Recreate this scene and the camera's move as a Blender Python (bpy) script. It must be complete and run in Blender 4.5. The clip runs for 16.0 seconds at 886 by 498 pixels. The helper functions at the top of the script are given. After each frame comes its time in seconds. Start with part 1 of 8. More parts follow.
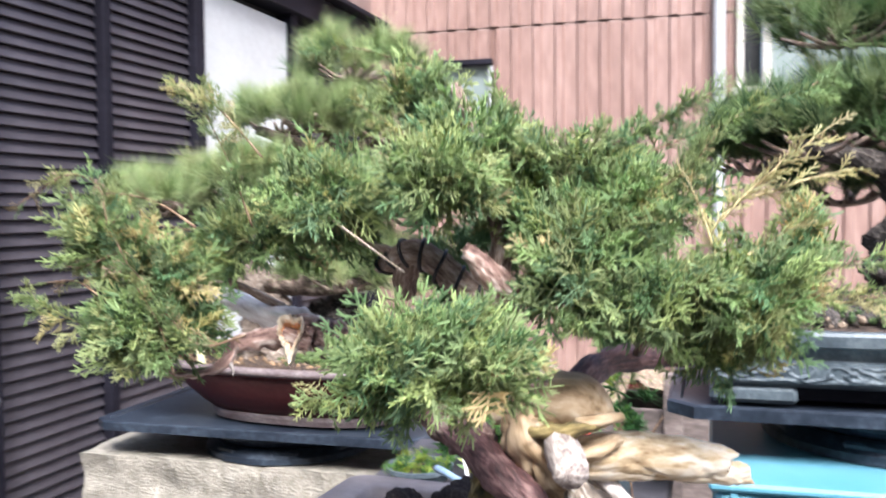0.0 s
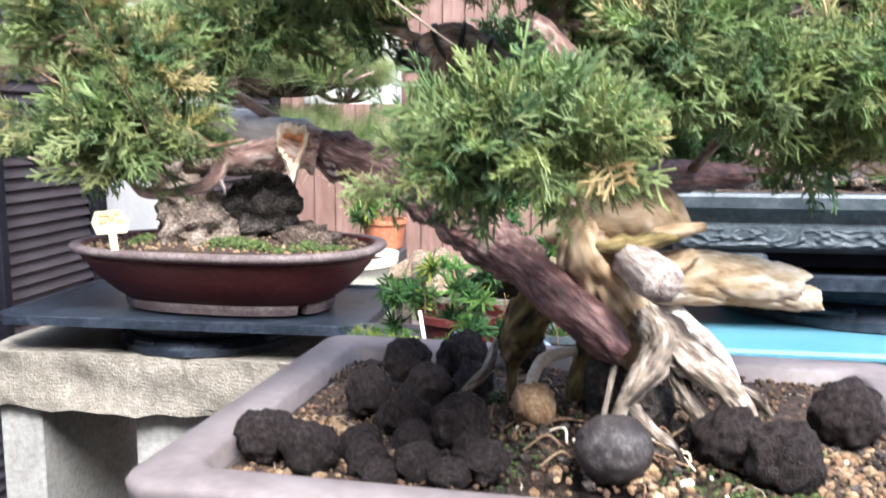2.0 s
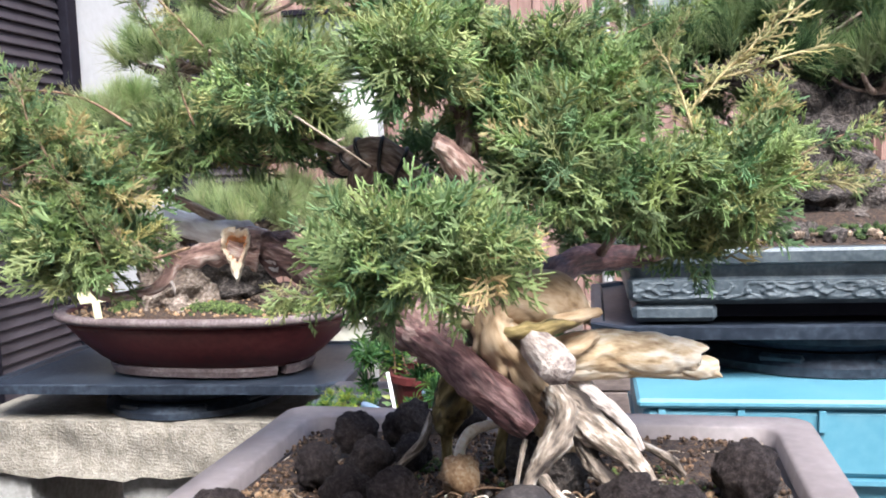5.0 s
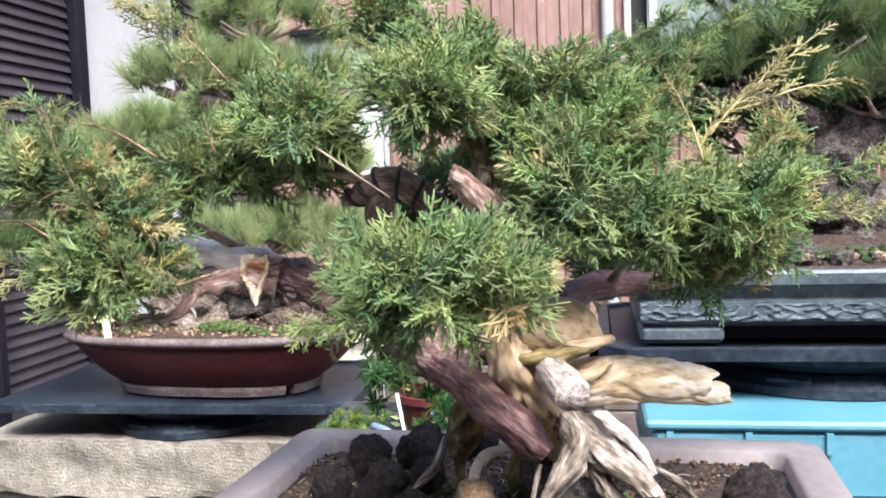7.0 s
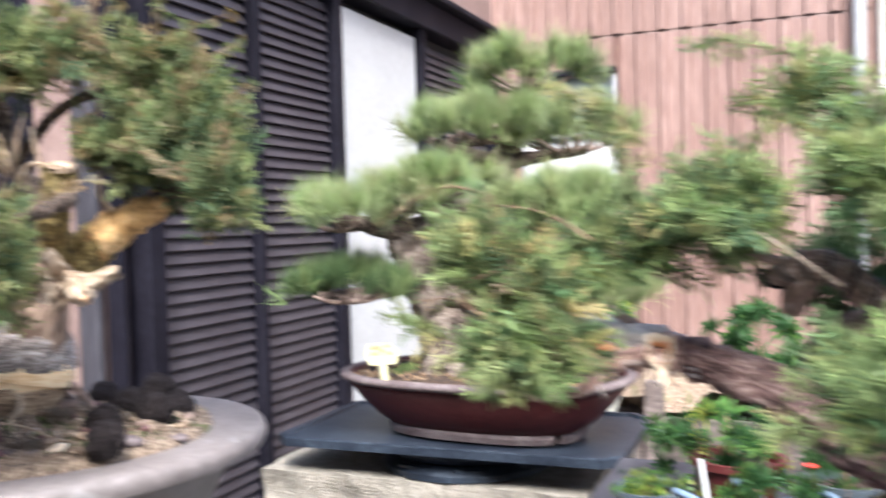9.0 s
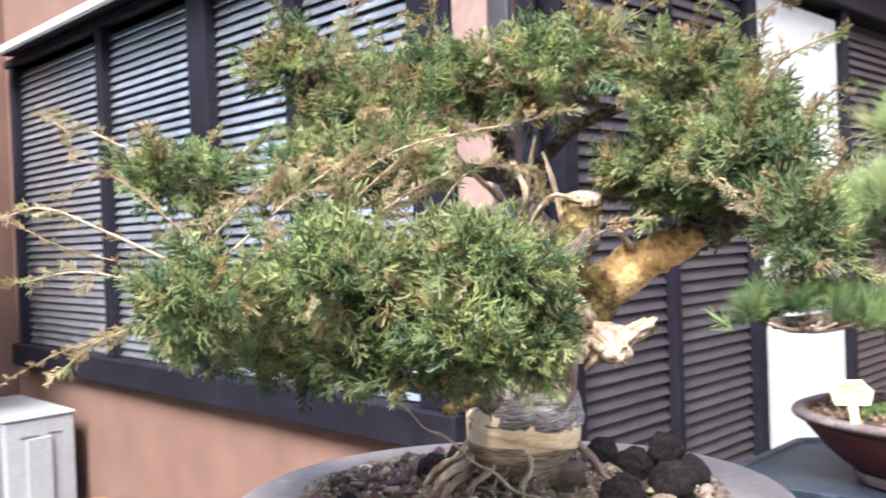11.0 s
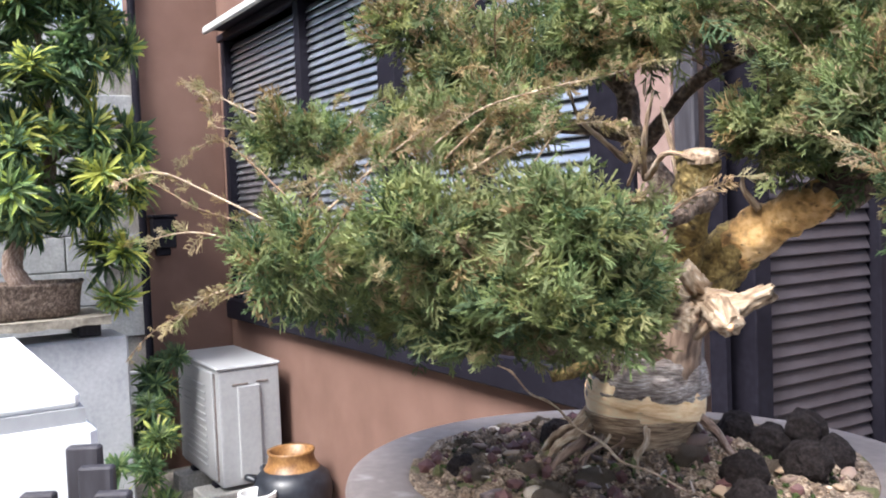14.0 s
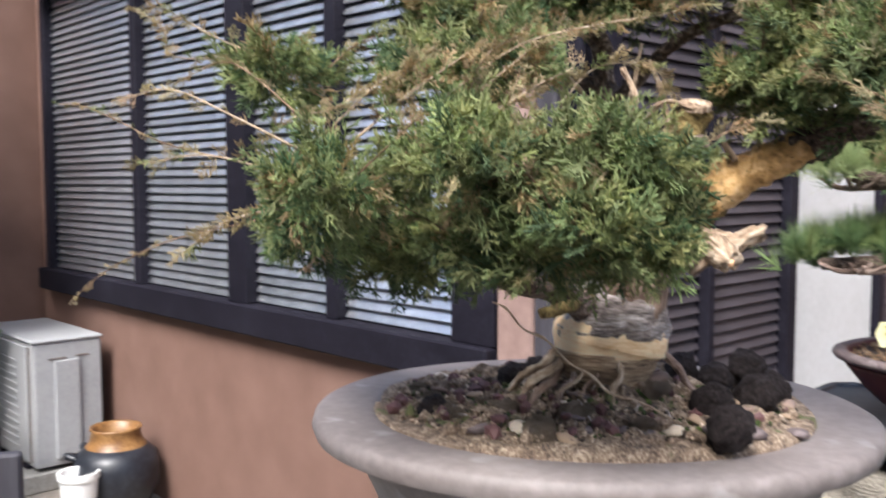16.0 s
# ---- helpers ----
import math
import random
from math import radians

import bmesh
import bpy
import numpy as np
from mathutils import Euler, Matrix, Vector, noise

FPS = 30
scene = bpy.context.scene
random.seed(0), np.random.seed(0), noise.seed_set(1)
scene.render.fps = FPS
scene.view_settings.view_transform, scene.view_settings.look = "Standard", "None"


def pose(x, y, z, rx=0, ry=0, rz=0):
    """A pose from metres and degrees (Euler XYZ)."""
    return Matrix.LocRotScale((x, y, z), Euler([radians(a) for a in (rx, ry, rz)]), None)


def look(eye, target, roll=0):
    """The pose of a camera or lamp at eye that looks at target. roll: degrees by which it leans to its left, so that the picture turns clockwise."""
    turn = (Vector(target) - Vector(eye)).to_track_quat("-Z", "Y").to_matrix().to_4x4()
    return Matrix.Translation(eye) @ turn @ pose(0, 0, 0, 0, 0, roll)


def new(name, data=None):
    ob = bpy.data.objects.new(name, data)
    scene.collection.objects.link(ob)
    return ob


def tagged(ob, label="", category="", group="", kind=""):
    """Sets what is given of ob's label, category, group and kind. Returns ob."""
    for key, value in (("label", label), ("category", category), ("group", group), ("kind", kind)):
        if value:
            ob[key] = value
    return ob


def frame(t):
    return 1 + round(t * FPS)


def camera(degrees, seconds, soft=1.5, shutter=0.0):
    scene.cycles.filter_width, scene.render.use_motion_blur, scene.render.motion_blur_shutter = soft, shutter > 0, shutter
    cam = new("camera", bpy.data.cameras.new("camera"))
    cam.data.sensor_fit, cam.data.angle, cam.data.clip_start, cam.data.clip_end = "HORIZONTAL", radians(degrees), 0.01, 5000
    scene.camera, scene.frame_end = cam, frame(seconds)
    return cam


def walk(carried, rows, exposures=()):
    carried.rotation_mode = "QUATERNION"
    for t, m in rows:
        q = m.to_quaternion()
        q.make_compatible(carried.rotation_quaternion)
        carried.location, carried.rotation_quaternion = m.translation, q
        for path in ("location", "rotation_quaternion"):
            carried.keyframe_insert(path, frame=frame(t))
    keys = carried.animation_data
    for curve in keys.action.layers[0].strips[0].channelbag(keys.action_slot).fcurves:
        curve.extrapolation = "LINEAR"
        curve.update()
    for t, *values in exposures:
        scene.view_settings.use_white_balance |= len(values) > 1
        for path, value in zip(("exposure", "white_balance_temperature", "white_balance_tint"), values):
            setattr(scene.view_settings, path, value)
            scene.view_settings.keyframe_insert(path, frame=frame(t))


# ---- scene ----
cam = camera(52.5, 16.0, soft=1.8, shutter=0.6)
METRES, EYE, TILT, LEAN, TURN = 1.05, 1.38, 0.0, 0.0, 16.8
ROWS = [
    (0.0, 0.0, 0.0, 0.0, -0.02, -2.53, 0.48),
    (0.5, -0.0535, 0.0423, -0.0183, -4.95, -4.16, 0.51),
    (1.0, -0.0825, 0.0681, -0.0337, -5.5, -5.35, -0.15),
    (1.5, -0.0872, 0.0812, -0.0513, -6.18, -6.6, -0.07),
    (2.0, -0.0788, 0.0882, -0.0682, -6.93, -8.06, 0.05),
    (2.5, -0.0719, 0.0792, -0.0813, -7.38, -8.89, 0.82),
    (3.0, -0.0589, 0.0643, -0.0755, -8.15, -8.68, 2.41),
    (3.5, -0.0435, 0.05, -0.0672, -9.15, -7.8, 2.48),
    (4.0, -0.0366, 0.0393, -0.0513, -8.64, -6.77, 2.32),
    (6.5, -0.0596, 0.0299, -0.0291, -6.9, -4.5, 1.93),
    (7.0, -0.0535, 0.0239, -0.0275, -7.27, -4.34, 1.98),
    (7.5, -0.0519, 0.0224, -0.0293, -7.29, -4.49, 2.0),
    (8.0, -0.0669, 0.0192, -0.0274, -5.99, -4.29, 1.72),
    (8.5, -0.1068, 0.0194, -0.0162, -1.81, -3.11, 1.57),
    (9.0, -0.1772, 0.0303, 0.002, 5.62, -1.63, 1.54),
    (9.5, -0.2786, 0.0615, 0.0052, 13.6, -1.11, 1.41),
    (10.0, -0.3559, 0.0971, 0.0164, 18.66, -0.53, 1.51),
    (12.5, -0.2748, 0.1803, 0.0366, 40.91, -3.14, 1.21),
    (13.0, -0.2534, 0.1908, 0.0294, 42.24, -3.64, 0.36),
    (13.5, -0.271, 0.1933, 0.0209, 42.35, -3.69, 1.47),
    (14.0, -0.2922, 0.1766, 0.0295, 41.47, -2.74, 2.27),
    (14.5, -0.3157, 0.167, 0.0287, 38.39, -2.64, 0.94),
    (15.0, -0.346, 0.1478, 0.0269, 36.63, -2.57, 0.81),
    (15.5, -0.3737, 0.1243, 0.0174, 34.45, -3.2, 0.59),
    (16.0, -0.3921, 0.0953, 0.0028, 29.55, -4.2, 0.01),
]
walk(cam, [(t, pose(0, 0, EYE, TILT, LEAN, TURN) @ pose(METRES * x, METRES * y, METRES * z, 90 + pitch, roll, yaw)) for t, x, y, z, yaw, pitch, roll in ROWS],
     exposures=[(0.0, 1.85, 5950.0, 9.0), (2.0, 1.79, 6000.0, 9.0), (3.0, 1.76, 6020.0, 9.0), (3.5, 1.67, 6050.0, 9.0), (7.0, 1.64, 6050.0, 9.0), (8.0, 1.65, 6020.0, 9.0), (9.0, 1.84, 6000.0, 9.0), (10.0, 2.27, 6050.0, 9.0), (12.5, 1.74, 6180.0, 9.5), (14.5, 1.6, 6180.0, 10.0), (16.0, 1.41, 6250.0, 10.0)])

# ---- light ----
world = bpy.data.worlds.new("sky")
scene.world = world
world.use_nodes = True
wn = world.node_tree.nodes
sky = wn.new("ShaderNodeTexSky")
sky.sky_type, sky.sun_disc = "NISHITA", False
sky.sun_elevation, sky.sun_rotation = radians(50.2), radians(155.6)
sky.air_density, sky.dust_density, sky.ozone_density = 1.0, 4.0, 1.0
wn["Background"].inputs[1].default_value = 0.15
world.node_tree.links.new(sky.outputs[0], wn["Background"].inputs[0])
sun = new("sun", bpy.data.lights.new("sun", "SUN"))
sun.data.energy, sun.data.angle, sun.data.color = 2.95, radians(25), (1.0, 0.985, 0.965)
sun.matrix_world = look((1.0, -2.2, 2.9), (0, 0, 0))

# ---- materials ----


def material(name, colours, scale=20.0, rough=0.6, bump=0.3, dist=0.004, fine=6.0, metal=0.0, stretch=(1, 1, 1), island=0.0, spec=0.5, spots=None, flow=False):
    """Noise-mixed colours at two scales, roughness that varies, and a fine relief."""
    m = bpy.data.materials.new(name)
    m.use_nodes = True
    n, l = m.node_tree.nodes, m.node_tree.links
    b = n["Principled BSDF"]
    if flow:
        co = n.new("ShaderNodeAttribute")
        co.attribute_name = "flow"
    else:
        co = n.new("ShaderNodeTexCoord")
    mp = n.new("ShaderNodeMapping")
    mp.inputs["Scale"].default_value = stretch
    l.new(co.outputs["Vector" if flow else "Object"], mp.inputs[0])
    big = n.new("ShaderNodeTexNoise")
    big.inputs["Scale"].default_value, big.inputs["Detail"].default_value = scale, 5
    small = n.new("ShaderNodeTexNoise")
    small.inputs["Scale"].default_value, small.inputs["Detail"].default_value = scale * fine, 4
    l.new(mp.outputs[0], big.inputs[0]), l.new(mp.outputs[0], small.inputs[0])
    mix = n.new("ShaderNodeMath")
    mix.operation = "MULTIPLY_ADD"
    mix.inputs[1].default_value, mix.inputs[2].default_value = 0.5, 0.0
    add = n.new("ShaderNodeMath")
    add.operation = "MULTIPLY_ADD"
    add.inputs[1].default_value = 0.5
    l.new(small.outputs[0], mix.inputs[0]), l.new(big.outputs[0], add.inputs[0]), l.new(mix.outputs[0], add.inputs[2])
    ramp = n.new("ShaderNodeValToRGB")
    e = ramp.color_ramp.elements
    while len(e) < len(colours):
        e.new(0.5)
    for i, c in enumerate(colours):
        e[i].position, e[i].color = 0.34 + 0.32 * i / max(1, len(colours) - 1), (*c, 1)
    l.new(add.outputs[0], ramp.inputs[0])
    out = ramp.outputs[0]
    if island:
        ob = n.new("ShaderNodeNewGeometry") if island > 0 else n.new("ShaderNodeObjectInfo")
        hsv = n.new("ShaderNodeHueSaturation")
        vary = n.new("ShaderNodeMapRange")
        vary.inputs[3].default_value, vary.inputs[4].default_value = 1 - abs(island), 1 + abs(island)
        l.new(ob.outputs["Random Per Island" if island > 0 else "Random"], vary.inputs[0])
        l.new(vary.outputs[0], hsv.inputs["Value"]), l.new(out, hsv.inputs["Color"])
        out = hsv.outputs[0]
    if spots:
        colour, sc, edge = spots
        v = n.new("ShaderNodeTexNoise")
        v.inputs["Scale"].default_value, v.inputs["Detail"].default_value = sc, 3
        l.new(mp.outputs[0], v.inputs[0])
        r2 = n.new("ShaderNodeValToRGB")
        r2.color_ramp.elements[0].position, r2.color_ramp.elements[1].position = edge, edge + 0.06
        mx = n.new("ShaderNodeMix")
        mx.data_type = "RGBA"
        mx.inputs["B"].default_value = (*colour, 1)
        l.new(v.outputs[0], r2.inputs[0]), l.new(r2.outputs[0], mx.inputs["Factor"]), l.new(out, mx.inputs["A"])
        out = mx.outputs["Result"]
    l.new(out, b.inputs["Base Color"])
    rr = n.new("ShaderNodeMapRange")
    rr.inputs[3].default_value, rr.inputs[4].default_value = max(0.05, rough - 0.12), min(1, rough + 0.12)
    l.new(small.outputs[0], rr.inputs[0]), l.new(rr.outputs[0], b.inputs["Roughness"])
    b.inputs["Metallic"].default_value = metal
    b.inputs["Specular IOR Level"].default_value = spec
    if bump:
        bp = n.new("ShaderNodeBump")
        bp.inputs["Strength"].default_value, bp.inputs["Distance"].default_value = bump, dist
        l.new(add.outputs[0], bp.inputs["Height"]), l.new(bp.outputs[0], b.inputs["Normal"])
    return m


def leaf_material(name, rough=0.5, through_light=0.5):
    """Leaf colour from the tint of each leaf, a little light through it."""
    m = bpy.data.materials.new(name)
    m.use_nodes = True
    n, l = m.node_tree.nodes, m.node_tree.links
    b = n["Principled BSDF"]
    at = n.new("ShaderNodeAttribute")
    at.attribute_name = "tint"
    l.new(at.outputs["Color"], b.inputs["Base Color"])
    b.inputs["Roughness"].default_value = rough
    b.inputs["Specular IOR Level"].default_value = 0.22
    tr = n.new("ShaderNodeBsdfTranslucent")
    l.new(at.outputs["Color"], tr.inputs[0])
    mx = n.new("ShaderNodeMixShader")
    mx.inputs[0].default_value = through_light
    l.new(b.outputs[0], mx.inputs[1]), l.new(tr.outputs[0], mx.inputs[2])
    l.new(mx.outputs[0], n["Material Output"].inputs[0])
    return m


M = {}
M["leaf"] = leaf_material("juniper_leaf", 0.65)
M["needle"] = leaf_material("pine_needle")
M["broad"] = leaf_material("broad_leaf", 0.35)
M["bark"] = material("grey_brown_bark", [(0.1, 0.06, 0.045), (0.26, 0.18, 0.14), (0.46, 0.38, 0.34)], 130, 0.85, 0.9, 0.003, 4, flow=True)
M["red_bark"] = material("purple_red_bark", [(0.0242, 0.0099, 0.0099), (0.1045, 0.044, 0.0418), (0.275, 0.1595, 0.143)], 100, 0.6, 0.9, 0.003, 4, flow=True)
M["deadwood"] = material("tan_deadwood", [(0.1548, 0.0922, 0.0421), (0.356, 0.2398, 0.1334), (0.4799, 0.3542, 0.2281), (0.565, 0.4649, 0.344)], 55, 0.72, 0.6, 0.002, 5, flow=True, spots=((0.2, 0.14, 0.06), 34, 0.67))
M["silver"] = material("silver_deadwood", [(0.2, 0.15, 0.125), (0.48, 0.41, 0.37), (0.72, 0.66, 0.6)], 110, 0.8, 0.9, 0.003, 4, flow=True)
M["bleached"] = material("smooth_bleached_wood", [(0.36, 0.29, 0.26), (0.64, 0.565, 0.53), (0.82, 0.77, 0.735)], 60, 0.75, 0.5, 0.002, 4, flow=True)
M["root_wood"] = material("bleached_root_wood", [(0.03, 0.02, 0.014), (0.25, 0.195, 0.15), (0.66, 0.61, 0.54)], 85, 0.75, 0.9, 0.005, 4, flow=True, spots=((0.025, 0.016, 0.012), 55, 0.57))
M["swirl_bark"] = material("twisted_grey_brown_bark", [(0.1, 0.075, 0.065), (0.33, 0.275, 0.245), (0.62, 0.56, 0.52)], 40, 0.85, 0.9, 0.004, 4, stretch=(0.8, 0.8, 4.5))
M["trunk_wood"] = material("smooth_red_brown_wood", [(0.0653, 0.0377, 0.0261), (0.1885, 0.1189, 0.0812), (0.406, 0.29, 0.2102)], 45, 0.7, 0.7, 0.004, 4, flow=True)
M["jin_wood"] = material("broken_tan_wood", [(0.075, 0.04, 0.024), (0.33, 0.235, 0.155), (0.64, 0.54, 0.42)], 120, 0.85, 1.0, 0.004, 3, flow=True)
M["flaky_bark"] = material("flaking_red_brown_bark", [(0.0935, 0.044, 0.0352), (0.33, 0.2035, 0.165), (0.748, 0.638, 0.561)], 90, 0.8, 0.9, 0.004, 4, flow=True)
M["grey_flake"] = material("flaking_grey_red_bark", [(0.04, 0.02, 0.018), (0.17, 0.095, 0.082), (0.4, 0.29, 0.25)], 100, 0.8, 0.9, 0.004, 4, flow=True)
M["ringed_wood"] = material("ringed_brown_wood", [(0.07, 0.043, 0.028), (0.31, 0.21, 0.13), (0.58, 0.44, 0.29)], 30, 0.8, 0.8, 0.003, 4, stretch=(0.6, 0.6, 6))
M["yellow_wood"] = material("yellow_peeled_wood", [(0.2, 0.115, 0.045), (0.62, 0.37, 0.14), (0.8, 0.56, 0.29)], 45, 0.75, 0.9, 0.004, 4, spots=((0.1, 0.06, 0.025), 210, 0.66))
M["mossy_yellow"] = material("mossy_yellow_wood", [(0.045, 0.032, 0.014), (0.2, 0.14, 0.048), (0.42, 0.32, 0.12)], 110, 0.85, 1.0, 0.004, 3)
M["pale_wood"] = material("pale_peeled_wood", [(0.72, 0.44, 0.2), (0.93, 0.68, 0.4), (0.96, 0.8, 0.55)], 18, 0.6, 0.25, 0.002, 7, stretch=(1, 1, 4), spots=((0.12, 0.06, 0.03), 190, 0.7))
M["cut"] = material("fresh_cut_wood", [(0.68, 0.24, 0.09), (0.86, 0.46, 0.22), (0.92, 0.68, 0.45)], 60, 0.7, 0.3, 0.002, 4)
M["torn"] = material("torn_cream_wood", [(0.6, 0.42, 0.27), (0.84, 0.71, 0.54), (0.9, 0.83, 0.72)], 80, 0.75, 0.5, 0.002, 4)
M["stub_wood"] = material("grey_mauve_sawn_wood", [(0.13, 0.095, 0.085), (0.36, 0.295, 0.26), (0.58, 0.51, 0.46)], 90, 0.8, 0.8, 0.003, 4, flow=True)
M["cream_wood"] = material("cream_weathered_wood", [(0.2511, 0.1395, 0.0605), (0.558, 0.4092, 0.2418), (0.7347, 0.6324, 0.4929), (0.8184, 0.7812, 0.7161)], 40, 0.7, 0.6, 0.003, 6, flow=True, spots=((0.13, 0.09, 0.055), 60, 0.7))
M["slate_dark"] = material("dark_slate_relief", [(0.025, 0.034, 0.042), (0.05, 0.064, 0.075), (0.11, 0.13, 0.142)], 60, 0.65, 0.4, 0.002, 4)
M["old_bark"] = material("plated_pine_bark", [(0.022, 0.015, 0.012), (0.115, 0.078, 0.058), (0.34, 0.27, 0.215)], 60, 0.9, 1.0, 0.012, 4)
M["pale_bark"] = material("pale_flaking_pine_bark", [(0.06, 0.043, 0.034), (0.155, 0.115, 0.088), (0.34, 0.28, 0.235)], 40, 0.9, 1.0, 0.014, 4, spots=((0.06, 0.07, 0.028), 14, 0.63))
M["dark_bark"] = material("dark_plated_pine_bark", [(0.012, 0.009, 0.008), (0.042, 0.032, 0.027), (0.15, 0.125, 0.11)], 45, 0.9, 1.0, 0.014, 4)
M["mauve_clay"] = material("unglazed_mauve_clay", [(0.155, 0.128, 0.125), (0.195, 0.163, 0.16), (0.24, 0.205, 0.202)], 14, 0.6, 0.15, 0.001, 8)
M["grey_clay"] = material("unglazed_grey_mauve_clay", [(0.14, 0.115, 0.107), (0.19, 0.161, 0.151), (0.24, 0.208, 0.198)], 11, 0.62, 0.25, 0.002, 9, spots=((0.28, 0.255, 0.243), 16, 0.63))
M["red_clay"] = material("unglazed_dark_red_clay", [(0.05, 0.01, 0.01), (0.078, 0.015, 0.015), (0.1, 0.026, 0.025)], 10, 0.45, 0.15, 0.001, 8, spec=0.25)
M["pale_lip"] = material("worn_pale_clay", [(0.07, 0.045, 0.045), (0.12, 0.09, 0.088), (0.21, 0.17, 0.165)], 30, 0.7, 0.2, 0.001, 6)
M["slate_clay"] = material("blue_grey_glazed_clay", [(0.028, 0.037, 0.046), (0.06, 0.076, 0.088), (0.12, 0.14, 0.153)], 25, 0.5, 0.35, 0.002, 6)
M["black_plastic"] = material("weathered_black_plastic", [(0.007, 0.01, 0.016), (0.015, 0.02, 0.03), (0.036, 0.046, 0.062)], 12, 0.45, 0.15, 0.001, 8, spec=0.3)
M["blue_plastic"] = material("pale_turquoise_plastic", [(0.0713, 0.2108, 0.279), (0.0868, 0.2355, 0.3038), (0.1116, 0.2604, 0.3286)], 8, 0.45, 0.08, 0.001, 9)
M["soil"] = material("dark_damp_soil", [(0.0115, 0.0069, 0.0058), (0.0367, 0.0218, 0.0149), (0.1148, 0.0688, 0.0413)], 150, 0.9, 1.0, 0.004, 4)
M["dry_soil"] = material("rough_dry_soil", [(0.046, 0.031, 0.0218), (0.207, 0.1437, 0.0978), (0.483, 0.3795, 0.276)], 110, 0.95, 1.0, 0.006, 4, spots=((0.12, 0.12, 0.045), 30, 0.6))
M["mossy_wood"] = material("dark_mossy_deadwood", [(0.035, 0.026, 0.012), (0.19, 0.14, 0.05), (0.46, 0.35, 0.16)], 60, 0.85, 0.9, 0.003, 4, flow=True, spots=((0.025, 0.022, 0.012), 40, 0.58))
M["grain"] = material("baked_clay_grain", [(0.0218, 0.0131, 0.0087), (0.0744, 0.042, 0.0245), (0.21, 0.1312, 0.0744)], 90, 0.9, 0.4, 0.001, 4, island=0.75)
M["chaff"] = material("dry_soil_chaff", [(0.0517, 0.0356, 0.0253), (0.1667, 0.115, 0.0805), (0.483, 0.391, 0.299)], 90, 0.95, 0.4, 0.001, 4, island=0.85)
M["pumice"] = material("tan_pumice", [(0.1224, 0.0648, 0.0302), (0.2232, 0.1368, 0.072), (0.3456, 0.2664, 0.1872)], 90, 0.9, 0.6, 0.001, 4, island=0.45)
M["cake"] = material("black_fertiliser_cake", [(0.0122, 0.0091, 0.0091), (0.033, 0.0245, 0.0238), (0.0918, 0.071, 0.0673)], 5, 0.85, 0.7, 0.05, 5, spec=0.2, spots=((0.08, 0.052, 0.036), 12, 0.7))
M["dark_cake"] = material("darker_black_cake", [(0.0101, 0.0072, 0.0072), (0.0259, 0.0194, 0.0194), (0.072, 0.0562, 0.0533)], 5, 0.85, 0.7, 0.05, 5, spec=0.18)
M["smooth_cake"] = material("smooth_grey_cake", [(0.012, 0.0096, 0.0096), (0.0312, 0.0252, 0.0252), (0.084, 0.072, 0.0684)], 120, 0.65, 0.5, 0.001, 4)
M["moss"] = material("moss", [(0.012, 0.022, 0.007), (0.03, 0.055, 0.012), (0.08, 0.12, 0.025)], 120, 0.95, 1.0, 0.005, 4)
M["bright_moss"] = material("bright_moss", [(0.018, 0.03, 0.008), (0.05, 0.075, 0.016), (0.12, 0.155, 0.04)], 90, 0.95, 1.0, 0.005, 4, island=0.4)
M["granite"] = material("rough_split_granite", [(0.1462, 0.1264, 0.0989), (0.2279, 0.2021, 0.1634), (0.3182, 0.2881, 0.2408)], 45, 0.9, 0.9, 0.008, 5, spots=((0.2, 0.17, 0.13), 110, 0.66))
M["concrete"] = material("grey_cast_concrete", [(0.17, 0.162, 0.15), (0.265, 0.255, 0.238), (0.36, 0.35, 0.33)], 9, 0.9, 0.6, 0.004, 9)
M["slat"] = material("purple_brown_painted_slat", [(0.031, 0.026, 0.031), (0.04, 0.034, 0.039), (0.05, 0.043, 0.049)], 4, 0.45, 0.08, 0.001, 9, island=-0.1, spec=0.25)
M["glass_slat"] = material("grey_metal_slat", [(0.56, 0.575, 0.62), (0.62, 0.64, 0.69), (0.68, 0.7, 0.75)], 4, 0.4, 0.02, 0.001, 9, metal=1.0, island=-0.12)
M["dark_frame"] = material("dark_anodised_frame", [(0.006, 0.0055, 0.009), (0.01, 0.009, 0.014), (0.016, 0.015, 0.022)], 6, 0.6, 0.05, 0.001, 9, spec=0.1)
# near-black colour stands in for the darkness behind slats and open panes
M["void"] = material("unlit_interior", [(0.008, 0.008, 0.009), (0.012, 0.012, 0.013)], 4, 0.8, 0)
M["white_panel"] = material("off_white_panel", [(0.42, 0.42, 0.41), (0.47, 0.47, 0.46), (0.51, 0.51, 0.505)], 3, 0.6, 0.1, 0.002, 12)
M["brown_wall"] = material("brown_sprayed_render", [(0.115, 0.062, 0.045), (0.145, 0.08, 0.06), (0.175, 0.1, 0.076)], 5, 0.85, 0.5, 0.003, 60)
M["pink_metal"] = material("faded_pink_sheet_metal", [(0.15, 0.087, 0.07), (0.205, 0.124, 0.103), (0.265, 0.172, 0.146)], 2.2, 0.5, 0.1, 0.002, 14, stretch=(1, 1, 0.25))
M["pink_flat"] = material("faded_pink_board", [(0.175, 0.112, 0.095), (0.215, 0.142, 0.122), (0.255, 0.175, 0.15)], 3, 0.7, 0.2, 0.002, 12)
M["cream_metal"] = material("beige_painted_steel", [(0.265, 0.268, 0.275), (0.305, 0.308, 0.315), (0.34, 0.343, 0.35)], 5, 0.5, 0.05, 0.001, 10)
